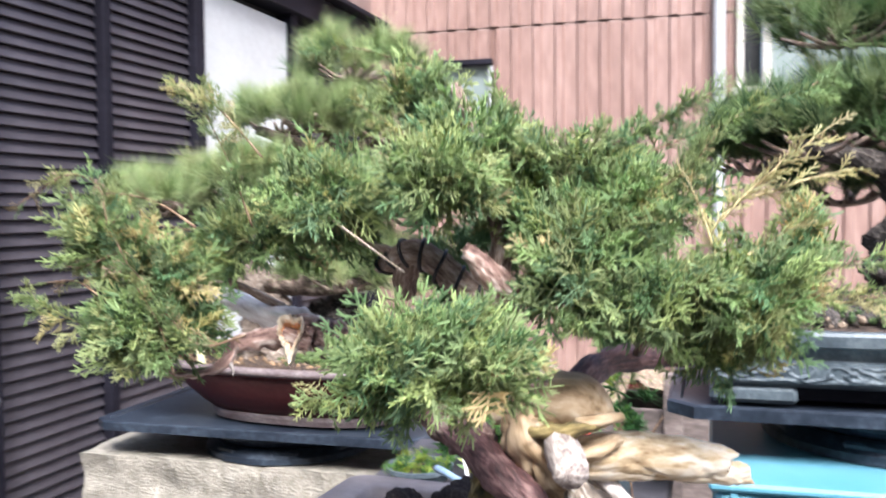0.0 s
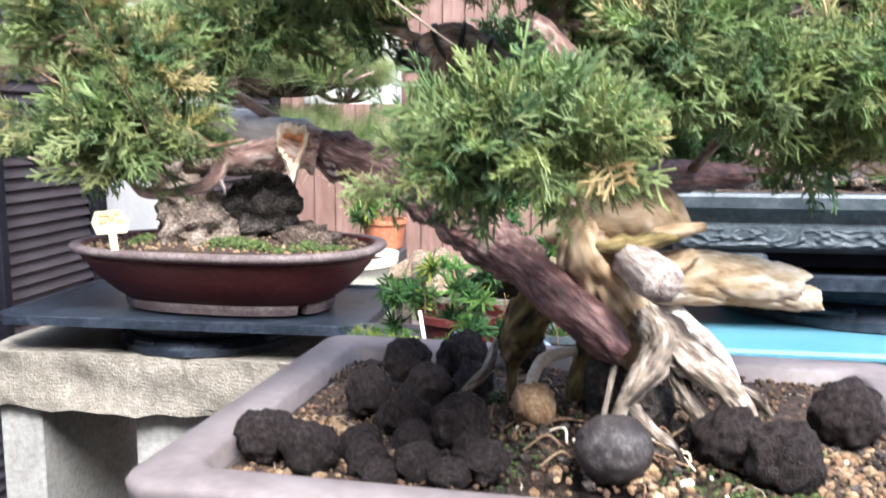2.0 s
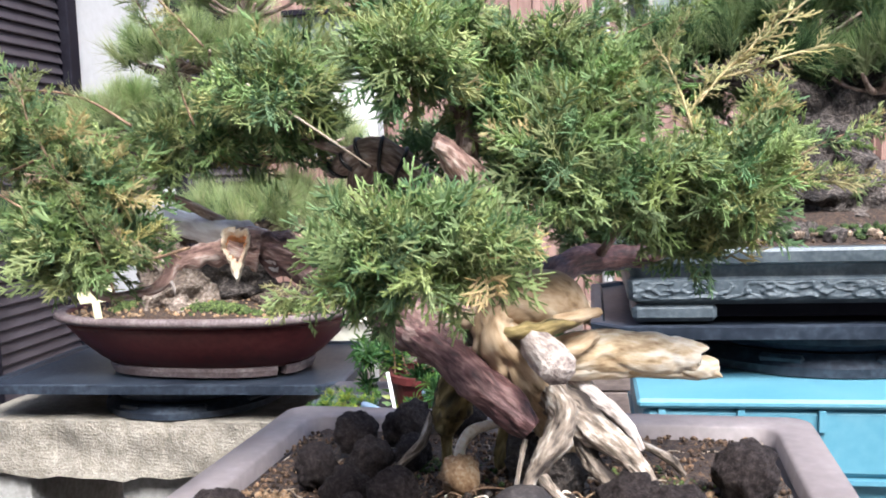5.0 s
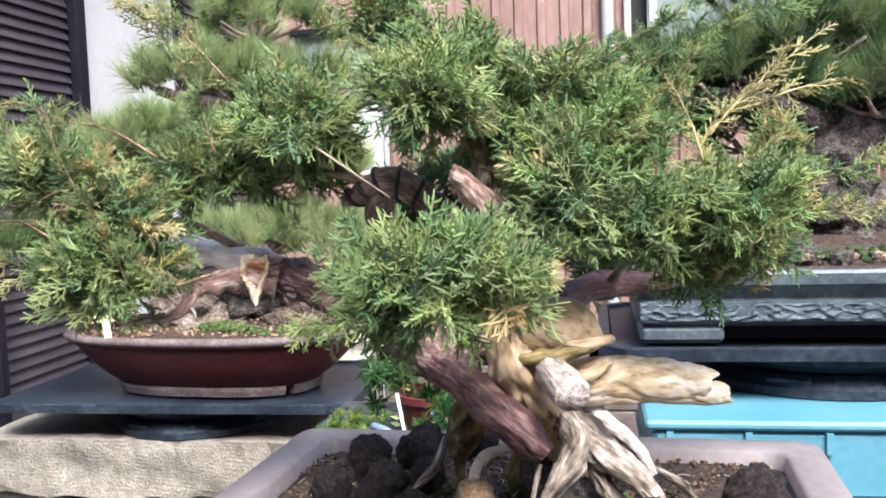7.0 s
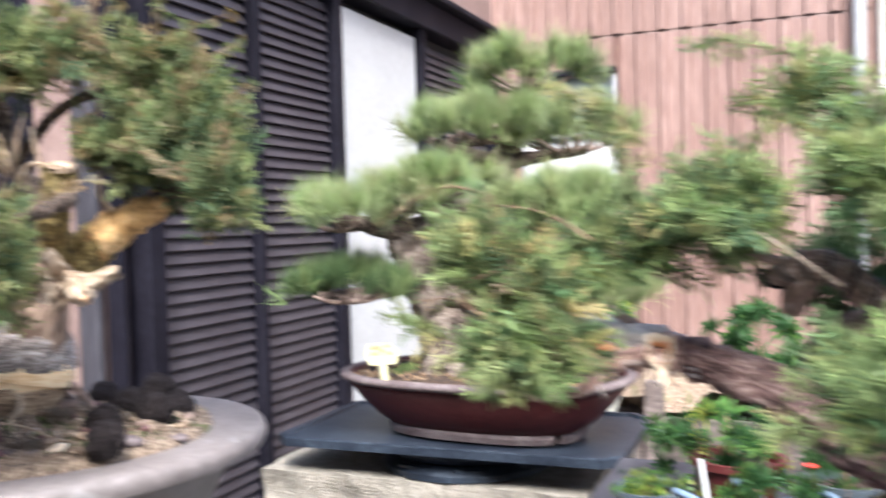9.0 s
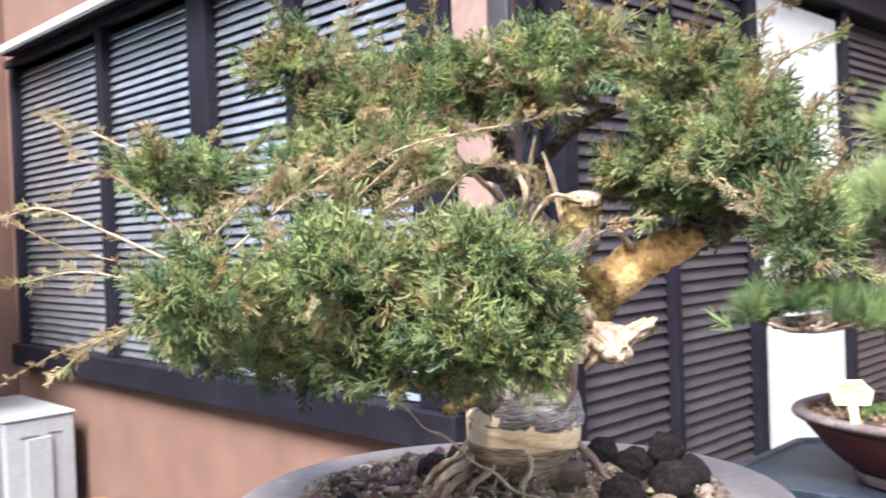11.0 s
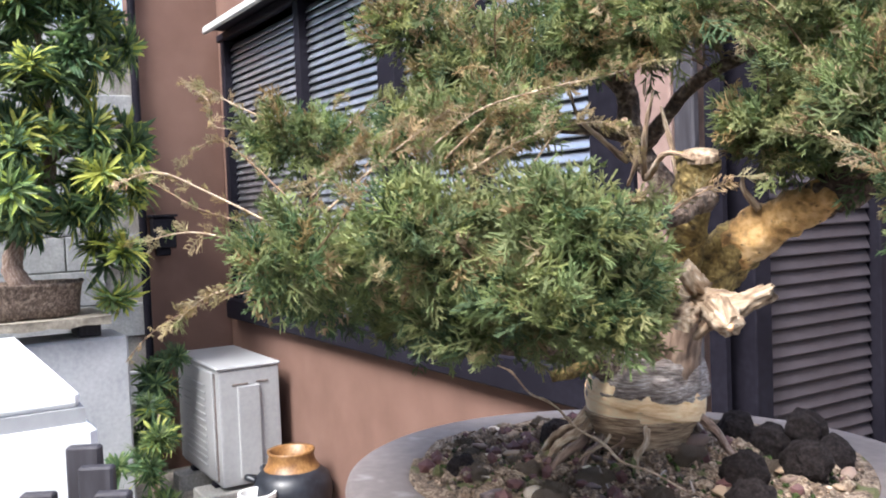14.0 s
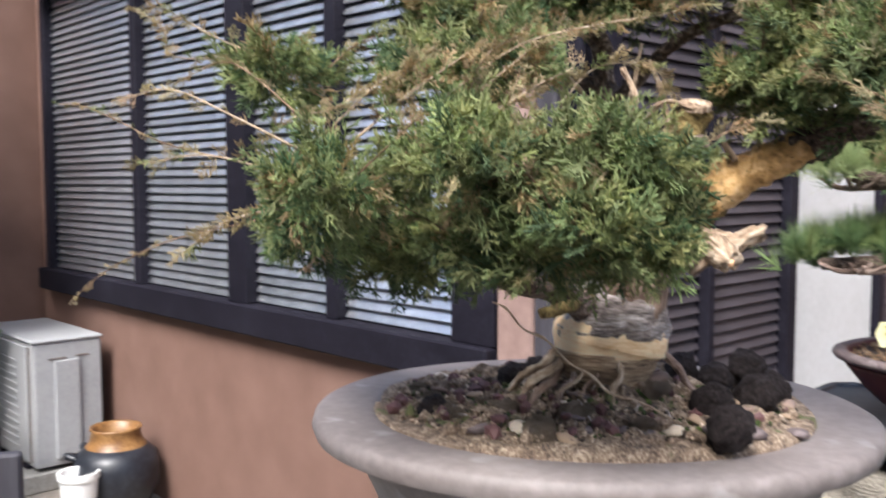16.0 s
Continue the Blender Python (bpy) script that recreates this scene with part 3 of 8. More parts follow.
def leafy(name, rng, protos, spots, ways, sizes, base, tip):
    """Copies of the sprays at spots, pointing along ways; base and tip: a colour for each spray at its stem and at its tips."""
    vs, fs, ts, at = [], [], [], 0
    pick = rng.integers(0, len(protos), len(spots))
    for k, (v, f, s) in enumerate(protos):
        idx = np.nonzero(pick == k)[0]
        if not len(idx):
            continue
        w = ways[idx] / (np.linalg.norm(ways[idx], axis=1)[:, None] + 1e-9)
        ref = np.where(np.abs(w[:, 2:3]) > 0.9, np.array([[1.0, 0, 0]]), np.array([[0, 0, 1.0]]))
        u = np.cross(ref, w)
        u /= np.linalg.norm(u, axis=1)[:, None]
        q = np.cross(w, u)
        a = rng.uniform(0, 2 * math.pi, len(idx))[:, None]
        u2, q2 = u * np.cos(a) + q * np.sin(a), q * np.cos(a) - u * np.sin(a)
        rot = np.stack([u2, q2, w], 1)
        p = np.einsum("vi,nij->nvj", v, rot) * sizes[idx][:, None, None] + spots[idx][:, None, :]
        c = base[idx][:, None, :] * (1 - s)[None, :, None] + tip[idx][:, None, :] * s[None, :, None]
        vs.append(p.reshape(-1, 3)), ts.append(c.reshape(-1, 3))
        fs.append((f[None] + (np.arange(len(idx)) * len(v))[:, None, None]).reshape(-1, 3) + at)
        at += len(idx) * len(v)
    return from_arrays(name, np.vstack(vs), np.vstack(fs), np.vstack(ts))


def pad_points(rng, c, r, n, inner=0.5, lift=0.45, per=6):
    """Places near the skin of a lumpy ellipsoid, in small tufts, and the way that leaves point there: outwards and up."""
    k = max(3, n // per)
    d = rng.normal(size=(k, 3))
    d /= np.linalg.norm(d, axis=1)[:, None]
    rad = np.array([1 + 0.55 * noise.noise(Vector(x * 2.6) + Vector(c) * 20) for x in d])
    f = rng.uniform(inner, 1.0, k) ** 0.6 * rad
    tuft = np.array(c) + d * np.array(r) * f[:, None]
    i = rng.integers(0, k, n)
    way = d * np.array([1, 1, 0.8]) + np.array([0, 0, lift]) + rng.normal(size=(k, 3)) * 0.25
    w = way[i] + rng.normal(size=(n, 3)) * 0.45
    p = tuft[i] + rng.normal(size=(n, 3)) * 0.0045 + way[i] * rng.uniform(-0.008, 0.004, (n, 1))
    return p, w


def tints(rng, n, colours, weights, spread=0.2):
    i = rng.choice(len(colours), n, p=np.array(weights) / sum(weights))
    return np.array(colours)[i] * rng.uniform(1 - spread, 1 + spread, (n, 1)) * rng.uniform(0.93, 1.07, (n, 3))


R = np.random.default_rng(7)
FRONDS = [juniper_frond(R) for _ in range(7)]
TUFTS = [pine_tuft(R) for _ in range(5)]
WHORLS = [leaf_tuft(R) for _ in range(4)]
RS = np.random.default_rng(23)
SLIM = [slim_frond(RS) for _ in range(6)]

# ---- ground and buildings ----
bm = bmesh.new()
bmesh.ops.create_grid(bm, x_segments=40, y_segments=40, size=60)
structure("ground", bm, "ground", "bare trodden gravel ground of a yard")

WALL_W, WALL_N, WALL_P = -1.79, 1.75, 4.65

# brown rendered house: north wall with a long shuttered window, and a return at its far end
bm = bmesh.new()
WX0, WX1, WZ0, WZ1 = -5.28, -2.055, 0.86, 2.37
box(bm, -5.5, WX0, WALL_N, WALL_N + 0.2, 0, 3.2)
box(bm, WX0, WX1, WALL_N, WALL_N + 0.2, 0, WZ0)
box(bm, WX0, WX1, WALL_N, WALL_N + 0.2, WZ1, 3.2)
structure("wall_north", bm, "brown_wall", "brown sprayed-render house wall with a long window")
structure("wall_return", boxed(-5.7, -5.4, 1.3, WALL_N - 0.003, 0, 2.9), "brown_wall", "short brown rendered return wall of the house")
structure("corner_pier", boxed(-2.052, -1.93, WALL_N - 0.02, WALL_N + 0.2, 0, 3.2, bevel=0.004), "pink_flat", "narrow light brown pier at the house corner")

structure("corner_post", boxed(-1.926, -1.862, WALL_N - 0.015, WALL_N + 0.008, 0, 3.2, bevel=0.004), "dark_wood", "flat dark mauve post in the corner of the two houses")


def slat_mesh(length, axis, pitch, mat="slat", lean=0.3):
    """One tilted louvre slat with a turned-down lip, along x or y, its lower edge towards the yard."""
    h, d = pitch * 0.985, pitch * lean
    lip = pitch * 0.08
    prof = [(0, 0), (-lip, h * 0.05), (-lip, h * 0.12), (d, h), (d + 0.003, h), (0.003, 0)]
    bm = bmesh.new()
    ends = []
    for s in (-0.5, 0.5):
        row = []
        for o, z in prof:
            row.append(bm.verts.new((s * length, o, z) if axis == "x" else (-o, s * length, z)))
        ends.append(row)
    k = len(prof)
    for i in range(k):
        j = (i + 1) % k
        bm.faces.new((ends[0][i], ends[0][j], ends[1][j], ends[1][i]))
    bm.faces.new(ends[0][::-1]), bm.faces.new(ends[1])
    bmesh.ops.recalc_face_normals(bm, faces=bm.faces[:])
    me = bpy.data.meshes.new("slat")
    bm.to_mesh(me)
    bm.free()
    me.materials.append(M[mat])
    return me


def louvre_panel(parent, axis, a0, a1, z0, z1, face, pitch=0.036, mat="slat", lean=0.3):
    me = slat_mesh(a1 - a0 - 0.004, axis, pitch, mat, lean)
    z = z0 + 0.004
    while z + pitch < z1:
        ob = part("slat", me, None, parent)
        mid = (a0 + a1) / 2
        ob.location = (mid, face, z) if axis == "x" else (face, mid, z)
        z += pitch


window = tagged(new("window_1"), "long window behind dark brown louvred shutters", kind="structure")
for x in (WX0 + 0.03, -4.2, -2.78):
    part("post", boxed(x - 0.03, x + 0.03, WALL_N - 0.03, WALL_N + 0.1, WZ0 + 0.08, WZ1, bevel=0.003), "dark_frame", window)
part("post", boxed(-3.42, -3.29, WALL_N - 0.035, WALL_N + 0.1, WZ0 + 0.08, WZ1, bevel=0.003), "dark_frame", window)
part("post", boxed(WX1 - 0.165, WX1, WALL_N - 0.03, WALL_N + 0.1, WZ0 + 0.08, WZ1, bevel=0.003), "dark_frame", window)
part("sill", boxed(WX0 - 0.03, WX1 - 0.002, WALL_N - 0.06, WALL_N + 0.1, WZ0 - 0.03, WZ0 + 0.08, bevel=0.006), "dark_frame", window)
part("head", boxed(WX0 - 0.03, WX1 - 0.002, WALL_N - 0.04, WALL_N + 0.1, WZ1, WZ1 + 0.04, bevel=0.004), "dark_frame", window)
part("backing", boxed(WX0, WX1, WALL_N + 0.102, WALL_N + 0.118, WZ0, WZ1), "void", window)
for a, b in ((WX0 + 0.06, -4.23), (-4.17, -3.42), (-3.29, -2.81), (-2.75, WX1 - 0.167)):
    louvre_panel(window, "x", a, b, WZ0 + 0.08, WZ1, WALL_N + 0.01, mat="glass_slat", lean=0.42)
awning = tagged(new("awning"), "thin pale metal awning over the window", kind="structure")
part("sheet", boxed(-5.2, -2.06, WALL_N - 0.12, WALL_N, 2.415, 2.43, bevel=0.003), "dark_frame", awning)
part("edge_trim", boxed(-5.22, -2.06, WALL_N - 0.145, WALL_N - 0.12, 2.395, 2.435, bevel=0.006), "white_panel", awning)

# plain wall added out of view, to darken what the lower slats reflect
structure("wall_south", boxed(-9.0, 6.0, -4.4, -4.2, 0, 5.6), "unseen_wall", "plain grey wall added out of view for the slats to reflect")

# dark louvred house: west wall
west = tagged(new("wall_west"), "dark louvred house wall with one off-white panel", kind="structure")
part("core", boxed(WALL_W - 0.2, WALL_W - 0.06, WALL_N + 0.2, WALL_P, 0, 3.4), "void", west)
part("plain_panel", boxed(WALL_W - 0.06, WALL_W - 0.01, 1.55 + 0.21, 1.745 + 0.03, 0, 2.24), "dark_frame", west)
for y in (1.86, 2.35, 2.87, 3.64):
    w = 0.03 if y != 2.35 else 0.018
    part("post", boxed(WALL_W - 0.06, WALL_W + 0.02, y - w, y + w, 0.05, 2.24, bevel=0.003), "dark_frame", west)
part("post", boxed(WALL_W - 0.06, WALL_W + 0.02, WALL_P - 0.09, WALL_P - 0.004, 0.05, 2.24, bevel=0.003), "dark_frame", west)
part("plinth", boxed(WALL_W - 0.06, WALL_W + 0.02, 1.78, WALL_P - 0.004, 0, 0.05), "concrete", west)
part("white_panel", boxed(WALL_W - 0.06, WALL_W - 0.005, 2.905, 3.605, 0.054, 2.2, bevel=0.003), "white_panel", west, "off-white flat door panel")
for a, b in ((1.892, 2.33), (2.37, 2.838), (3.675, 4.1), (4.1, WALL_P - 0.095)):
    louvre_panel(west, "y", a, b, 0.06, 2.2, WALL_W - 0.01)
part("eave_beam", boxed(WALL_W - 0.06, WALL_W + 0.05, 1.8, WALL_P - 0.004, 2.24, 2.36, bevel=0.004), "dark_frame", west)
part("eave_sheet", boxed(WALL_W - 0.06, WALL_W + 0.1, 1.8, WALL_P - 0.004, 2.363, 2.39, bevel=0.004), "dark_frame", west)
part("upper_wall", boxed(WALL_W - 0.2, WALL_W - 0.002, WALL_N + 0.21, WALL_P - 0.004, 2.394, 3.4), "pink_flat", west, "faded pink flat boards above the eave")

# pink sheet-metal building
bm = bmesh.new()
PX0, PX1 = -2.0, 4.5
x, prof = PX0, []
while x < PX1:
    prof += [(x, 0), (x + 0.055, 0), (x + 0.065, -0.018), (x + 0.1, -0.018), (x + 0.11, 0)]
    x += 0.115
openings = ((-1.64, -1.12, 1.4, 2.17), (0.10, 1.3, 1.93, 3.0))


def ribbed(bm, x0, x1, z0, z1):
    pts = [(x0, 0)] + [p for p in prof if x0 < p[0] < x1] + [(x1, 0)]
    lo = [bm.verts.new((px, WALL_P + py, z0)) for px, py in pts]
    hi = [bm.verts.new((px, WALL_P + py, z1)) for px, py in pts]
    for i in range(len(pts) - 1):
        bm.faces.new((lo[i], lo[i + 1], hi[i + 1], hi[i]))


(ax0, ax1, az0, az1), (bx0, bx1, bz0, bz1) = openings
ribbed(bm, PX0, ax0, 0, 2.32), ribbed(bm, ax0, ax1, 0, az0), ribbed(bm, ax0, ax1, az1, 2.32)
ribbed(bm, ax1, bx0, 0, 2.32), ribbed(bm, bx0, bx1, 0, bz0), ribbed(bm, bx1, PX1, 0, 2.32)
ribbed(bm, PX0, bx0, 2.335, 3.6), ribbed(bm, bx0, bx1, bz1, 3.6), ribbed(bm, bx1, PX1, 2.335, 3.6)
pink = structure("wall_pink", bm, "pink_metal", "faded pink ribbed sheet-metal wall")
bm = bmesh.new()
box(bm, PX0, ax0, WALL_P + 0.004, WALL_P + 0.1, 0, 3.6), box(bm, ax1, bx0, WALL_P + 0.004, WALL_P + 0.1, 0, 3.6)
box(bm, ax0, ax1, WALL_P + 0.004, WALL_P + 0.1, 0, az0), box(bm, ax0, ax1, WALL_P + 0.004, WALL_P + 0.1, az1, 3.6)
box(bm, bx1, PX1, WALL_P + 0.004, WALL_P + 0.1, 0, 3.6), box(bm, bx0, bx1, WALL_P + 0.004, WALL_P + 0.1, 0, bz0), box(bm, bx0, bx1, WALL_P + 0.004, WALL_P + 0.1, bz1, 3.6)
part("backing", bm, "pink_flat", pink)
w2 = tagged(new("window_2"), "small grey window in the pink wall", kind="structure")
part("window_frame", boxed(ax0, ax1, WALL_P - 0.03, WALL_P + 0.05, az1 - 0.03, az1, bevel=0.003), "dark_frame", w2)
part("window_frame", boxed(ax0, ax0 + 0.025, WALL_P - 0.01, WALL_P + 0.05, az0, az1 - 0.032, bevel=0.003), "cream_metal", w2)
part("window_frame", boxed(ax1 - 0.025, ax1, WALL_P - 0.01, WALL_P + 0.05, az0, az1 - 0.032, bevel=0.003), "cream_metal", w2)
part("pane", boxed(ax0 + 0.027, ax1 - 0.027, WALL_P + 0.02, WALL_P + 0.026, 1.845, az1 - 0.034), "glass", w2)
part("rail", boxed(ax0 + 0.026, ax1 - 0.026, WALL_P - 0.005, WALL_P + 0.04, 1.815, 1.844, bevel=0.003), "cream_metal", w2)
part("pane", boxed(ax0 + 0.027, ax1 - 0.027, WALL_P + 0.02, WALL_P + 0.026, az0, 1.814), "white_panel", w2, "white blanked lower pane")
w3 = tagged(new("window_3"), "white-framed window with a frosted pane, a little open", kind="structure")
for a, b, mt in ((bx0, bx0 + 0.035, "window_trim"), (bx0 + 0.12, bx0 + 0.16, "window_trim"), (bx1 - 0.04, bx1, "window_trim")):
    part("window_frame", boxed(a, b, WALL_P - 0.04, WALL_P + 0.06, bz0 + 0.03, bz1, bevel=0.004), mt, w3)
part("sill", boxed(bx0 - 0.02, bx1 + 0.02, WALL_P - 0.06, WALL_P + 0.06, bz0 - 0.01, bz0 + 0.028, bevel=0.004), "window_trim", w3)
part("pane", boxed(bx0 + 0.162, bx1 - 0.042, WALL_P + 0.01, WALL_P + 0.02, bz0 + 0.03, bz1), "glass", w3)
part("dark_gap", boxed(bx0 + 0.037, bx0 + 0.118, WALL_P + 0.05, WALL_P + 0.06, bz0 + 0.03, bz1), "void", w3)
part("downpipe", tube([(0.02, WALL_P - 0.05, 0, 0.03), (0.02, WALL_P - 0.05, 1.7, 0.03), (0.02, WALL_P - 0.05, 3.5, 0.03)], 12, 3), "cream_metal", pink, smooth=True)


# ---- stands ----
def granite_slab(x0, x1, y0, y1, z0, z1, seed):
    """A split stone slab with uneven edges."""
    bm = bmesh.new()
    bmesh.ops.create_cube(bm, size=1)
    bmesh.ops.subdivide_edges(bm, edges=bm.edges[:], cuts=14, use_grid_fill=True)
    for v in bm.verts:
        p = Vector(((x0 + x1) / 2 + v.co.x * (x1 - x0), (y0 + y1) / 2 + v.co.y * (y1 - y0), (z0 + z1) / 2 + v.co.z * (z1 - z0)))
        q = p * 14 + Vector((seed, 0, 0))
        k = 0.4 if v.co.z > 0.49 else 1.0
        side = max(abs(v.co.x), abs(v.co.y)) > 0.49
        p += Vector((noise.noise(q), noise.noise(q + Vector((9, 0, 0))), 0)) * (0.018 if side else 0.004)
        p.z += 0.004 * noise.noise(q * 1.5) if v.co.z > 0.49 else 0.016 * noise.noise(q * 1.3) * (v.co.z < -0.4)
        v.co = p
    return bm


def hollow_block(at, turn=0.0):
    """A cast concrete block with two cells through it, set on end so that its web shows."""
    xs, zs = (-0.195, -0.165, -0.018, 0.018, 0.165, 0.195), (0.0, 0.03, 0.16, 0.19)
    bm = bmesh.new()
    g = {(i, k, f): bm.verts.new((xs[i], f * 0.095, zs[k])) for i in range(6) for k in range(4) for f in (-1, 1)}
    solid = {(i, k): not (k == 1 and i in (1, 3)) for i in range(5) for k in range(3)}
    for (i, k), on in solid.items():
        if not on:
            continue
        bm.faces.new((g[i, k, -1], g[i + 1, k, -1], g[i + 1, k + 1, -1], g[i, k + 1, -1]))
        bm.faces.new((g[i, k, 1], g[i, k + 1, 1], g[i + 1, k + 1, 1], g[i + 1, k, 1]))
        for (di, dk), e in {(-1, 0): ((i, k), (i, k + 1)), (1, 0): ((i + 1, k), (i + 1, k + 1)), (0, -1): ((i, k), (i + 1, k)), (0, 1): ((i, k + 1), (i + 1, k + 1))}.items():
            if not solid.get((i + di, k + dk), False):
                p, q = e
                bm.faces.new((g[(*p, -1)], g[(*q, -1)], g[(*q, 1)], g[(*p, 1)]))
    bmesh.ops.recalc_face_normals(bm, faces=bm.faces[:])
    bmesh.ops.transform(bm, matrix=Matrix.Translation(at) @ Matrix.Rotation(radians(turn), 4, "Z"), verts=bm.verts[:])
    return tagged(part("concrete_block", bm, "concrete"), "hollow grey cast concrete block stacked as a stand", "concrete block", "blocks of the stands")


for x0, x1, y0 in ((-1.262, -1.172, 1.6), (-0.98, -0.61, 1.61)):
    for z in (0.0, 0.38):
        tagged(part("concrete_block", boxed(x0, x1, y0, 2.02, z, z + 0.376, bevel=0.004), "concrete"), "upright grey concrete block under the stone slab", "concrete block", "blocks of the stands")
tagged(part("stone_slab", granite_slab(-1.275, -0.58, 1.575, 2.05, 0.765, 0.875, 1.0), "granite", smooth=False), "rough split pale granite slab on concrete blocks", "stone slab")


def turntable(at, half, turn, label, top=0.08, deep=None):
    """A bonsai turntable: a square plate with cut corners and a raised edge on a round foot with notches."""
    t = thing("turntable", at, label, "turntable", "turntables")
    x, y, z = at
    deep = deep or half
    c = deep * 0.16
    prof = [(half, -deep + c), (half, deep - c), (half - c, deep), (-half + c, deep), (-half, deep - c), (-half, -deep + c), (-half + c, -deep), (half - c, -deep)]
    m = Matrix.Translation(at) @ Matrix.Rotation(radians(turn), 4, "Z")

    def ring(s, zz):
        return [(px * s, py * s, zz) for px, py in prof]
    bm = bmesh.new()
    rows = [[bm.verts.new(m @ Vector(p)) for p in ring(s, zz)] for s, zz in ((0.9, top - 0.022), (1.0, top - 0.018), (1.0, top - 0.002), (0.985, top), (0.95, top), (0.94, top - 0.006))]
    for r0, r1 in zip(rows, rows[1:]):
        for i in range(8):
            j = (i + 1) % 8
            bm.faces.new((r0[i], r0[j], r1[j], r1[i]))
    bm.faces.new(rows[0][::-1]), bm.faces.new(rows[-1])
    part("plate", bm, "black_plastic", t)
    f = deep * 0.82
    part("bearing", shell([(f * 0.95, f * 0.95, 2, 0.03), (f, f, 2, 0.04), (f, f, 2, top - 0.024)], at, 0, 48), "black_plastic", t, smooth=False)
    part("foot", shell([(f * 1.08, f * 1.08, 2, 0.0), (f * 1.08, f * 1.08, 2, 0.012), (f * 0.98, f * 0.98, 2, 0.028)], at, 0, 48), "black_plastic", t)
    for k in range(8):
        a = radians(45 * k + 20 + turn)
        q = Matrix.Translation(at) @ Matrix.Rotation(a, 4, "Z")
        part("lug", boxed(f * 0.94, f * 1.045, -f * 0.16, f * 0.16, 0.004, 0.026, bevel=0.004, turn=q), "black_plastic", t)
    return t


turntable((-0.875, 1.755, 0.877), 0.36, 1, "weathered black plastic turntable under the pine on the stone slab", 0.075, 0.205)

# crate with the large slate-grey pot
crate = thing("crate", (0.3, 1.32, 0.57), "turquoise plastic crate with a ribbed rim", "crate")
CX0, CX1, CY0, CY1, CZ = -0.005, 0.62, 1.13, 1.56, 1.045
part("body", boxed(CX0 + 0.025, CX1 - 0.025, CY0 + 0.022, CY1 - 0.02, 0.57, CZ - 0.1, bevel=0.01), "blue_plastic", crate)
part("upper_band", boxed(CX0 + 0.008, CX1 - 0.008, CY0 + 0.008, CY1 - 0.008, CZ - 0.1, CZ - 0.012, bevel=0.008), "blue_plastic", crate)
part("rim", boxed(CX0, CX1, CY0, CY1, CZ - 0.012, CZ, bevel=0.004), "blue_plastic", crate)
part("lower_lip", boxed(CX0 + 0.004, CX1 - 0.004, CY0 + 0.004, CY1 - 0.004, CZ - 0.106, CZ - 0.1), "blue_plastic", crate)
for i in range(7):
    x = CX0 + 0.03 + i * (CX1 - CX0 - 0.06) / 6
    part("rib", boxed(x - 0.004, x + 0.004, CY0 + 0.002, CY0 + 0.012, CZ - 0.04, CZ - 0.014), "blue_plastic", crate)
for x in (0.14, 0.48):
    for z in (0.0, 0.19, 0.38):
        hollow_block((x, 1.34, z), 90)
turntable((0.27, 1.43, CZ + 0.002), 0.33, 0, "black plastic turntable on the turquoise crate", 0.075, 0.225)


# ---- pots ----
def pot(name, at, rings_out, rings_in, turn, mat, label, feet=None, count=72, split=-4):
    """A pot: its body skin up to the lip, the flat rim with the inner face, and feet."""
    t = thing(name, at, label, "bonsai pot", "bonsai pots")
    part("body", shell(rings_out[:split + 1] if split != -1 else rings_out, at, turn, count), mat, t, smooth=True)
    part("rim", shell(rings_out[split:] + rings_in, at, turn, count, close=False), mat, t, smooth=True)
    if feet:
        m = Matrix.Translation(at) @ Matrix.Rotation(radians(turn), 4, "Z")
        for x0, x1, y0, y1, z0, z1 in feet:
            part("foot", boxed(x0, x1, y0, y1, z0, z1, bevel=0.004, turn=m), mat, t)
    return t


# mauve rectangular pot of the near juniper
AX, AY, AZ, AT = -0.115, 0.608, 1.131, -3.0
pot_a = pot("rectangular_pot", (AX, AY, AZ - 0.1),
            [(0.165, 0.108, 9, 0.012), (0.172, 0.115, 9, 0.014), (0.2, 0.143, 10, 0.082), (0.205, 0.148, 10, 0.086), (0.214, 0.157, 11, 0.087), (0.219, 0.162, 11, 0.09), (0.22, 0.163, 11, 0.097), (0.218, 0.161, 11, 0.1)],
            [(0.192, 0.135, 11, 0.1), (0.189, 0.132, 11, 0.098), (0.186, 0.129, 11, 0.07)], AT, "mauve_clay",
            "unglazed mauve-grey rectangular bonsai pot with a wide flat rim",
            feet=[(s * 0.14 - 0.025, s * 0.14 + 0.025, u * 0.09 - 0.018, u * 0.09 + 0.018, 0, 0.013) for s in (-1, 1) for u in (-1, 1)], count=96)
part("stand_board", boxed(AX - 0.3, AX + 0.3, AY - 0.2, AY + 0.2, AZ - 0.14, AZ - 0.102, bevel=0.004), "concrete")
tagged(bpy.data.objects["stand_board"], "grey concrete board under the near bonsai", "board")
for x in (AX - 0.17, AX + 0.17):
    for i in range(5):
        hollow_block((x, AY, 0.0 + 0.19 * i), 90)


def mound_a(x, y):
    wx, wy = x - 0.01, y + 0.04
    return -0.0105 + 0.0225 * math.exp(-(wx * wx + wy * wy) / 0.008) + 0.003 * noise.noise(Vector((x * 40, y * 40, 0))) + 0.0015 * noise.noise(Vector((x * 130, y * 130, 3)))


def soil_top_a(wx, wy):
    m = Matrix.Rotation(radians(-AT), 3, "Z") @ Vector((wx - AX, wy - AY, 0))
    return AZ + mound_a(m.x, m.y)


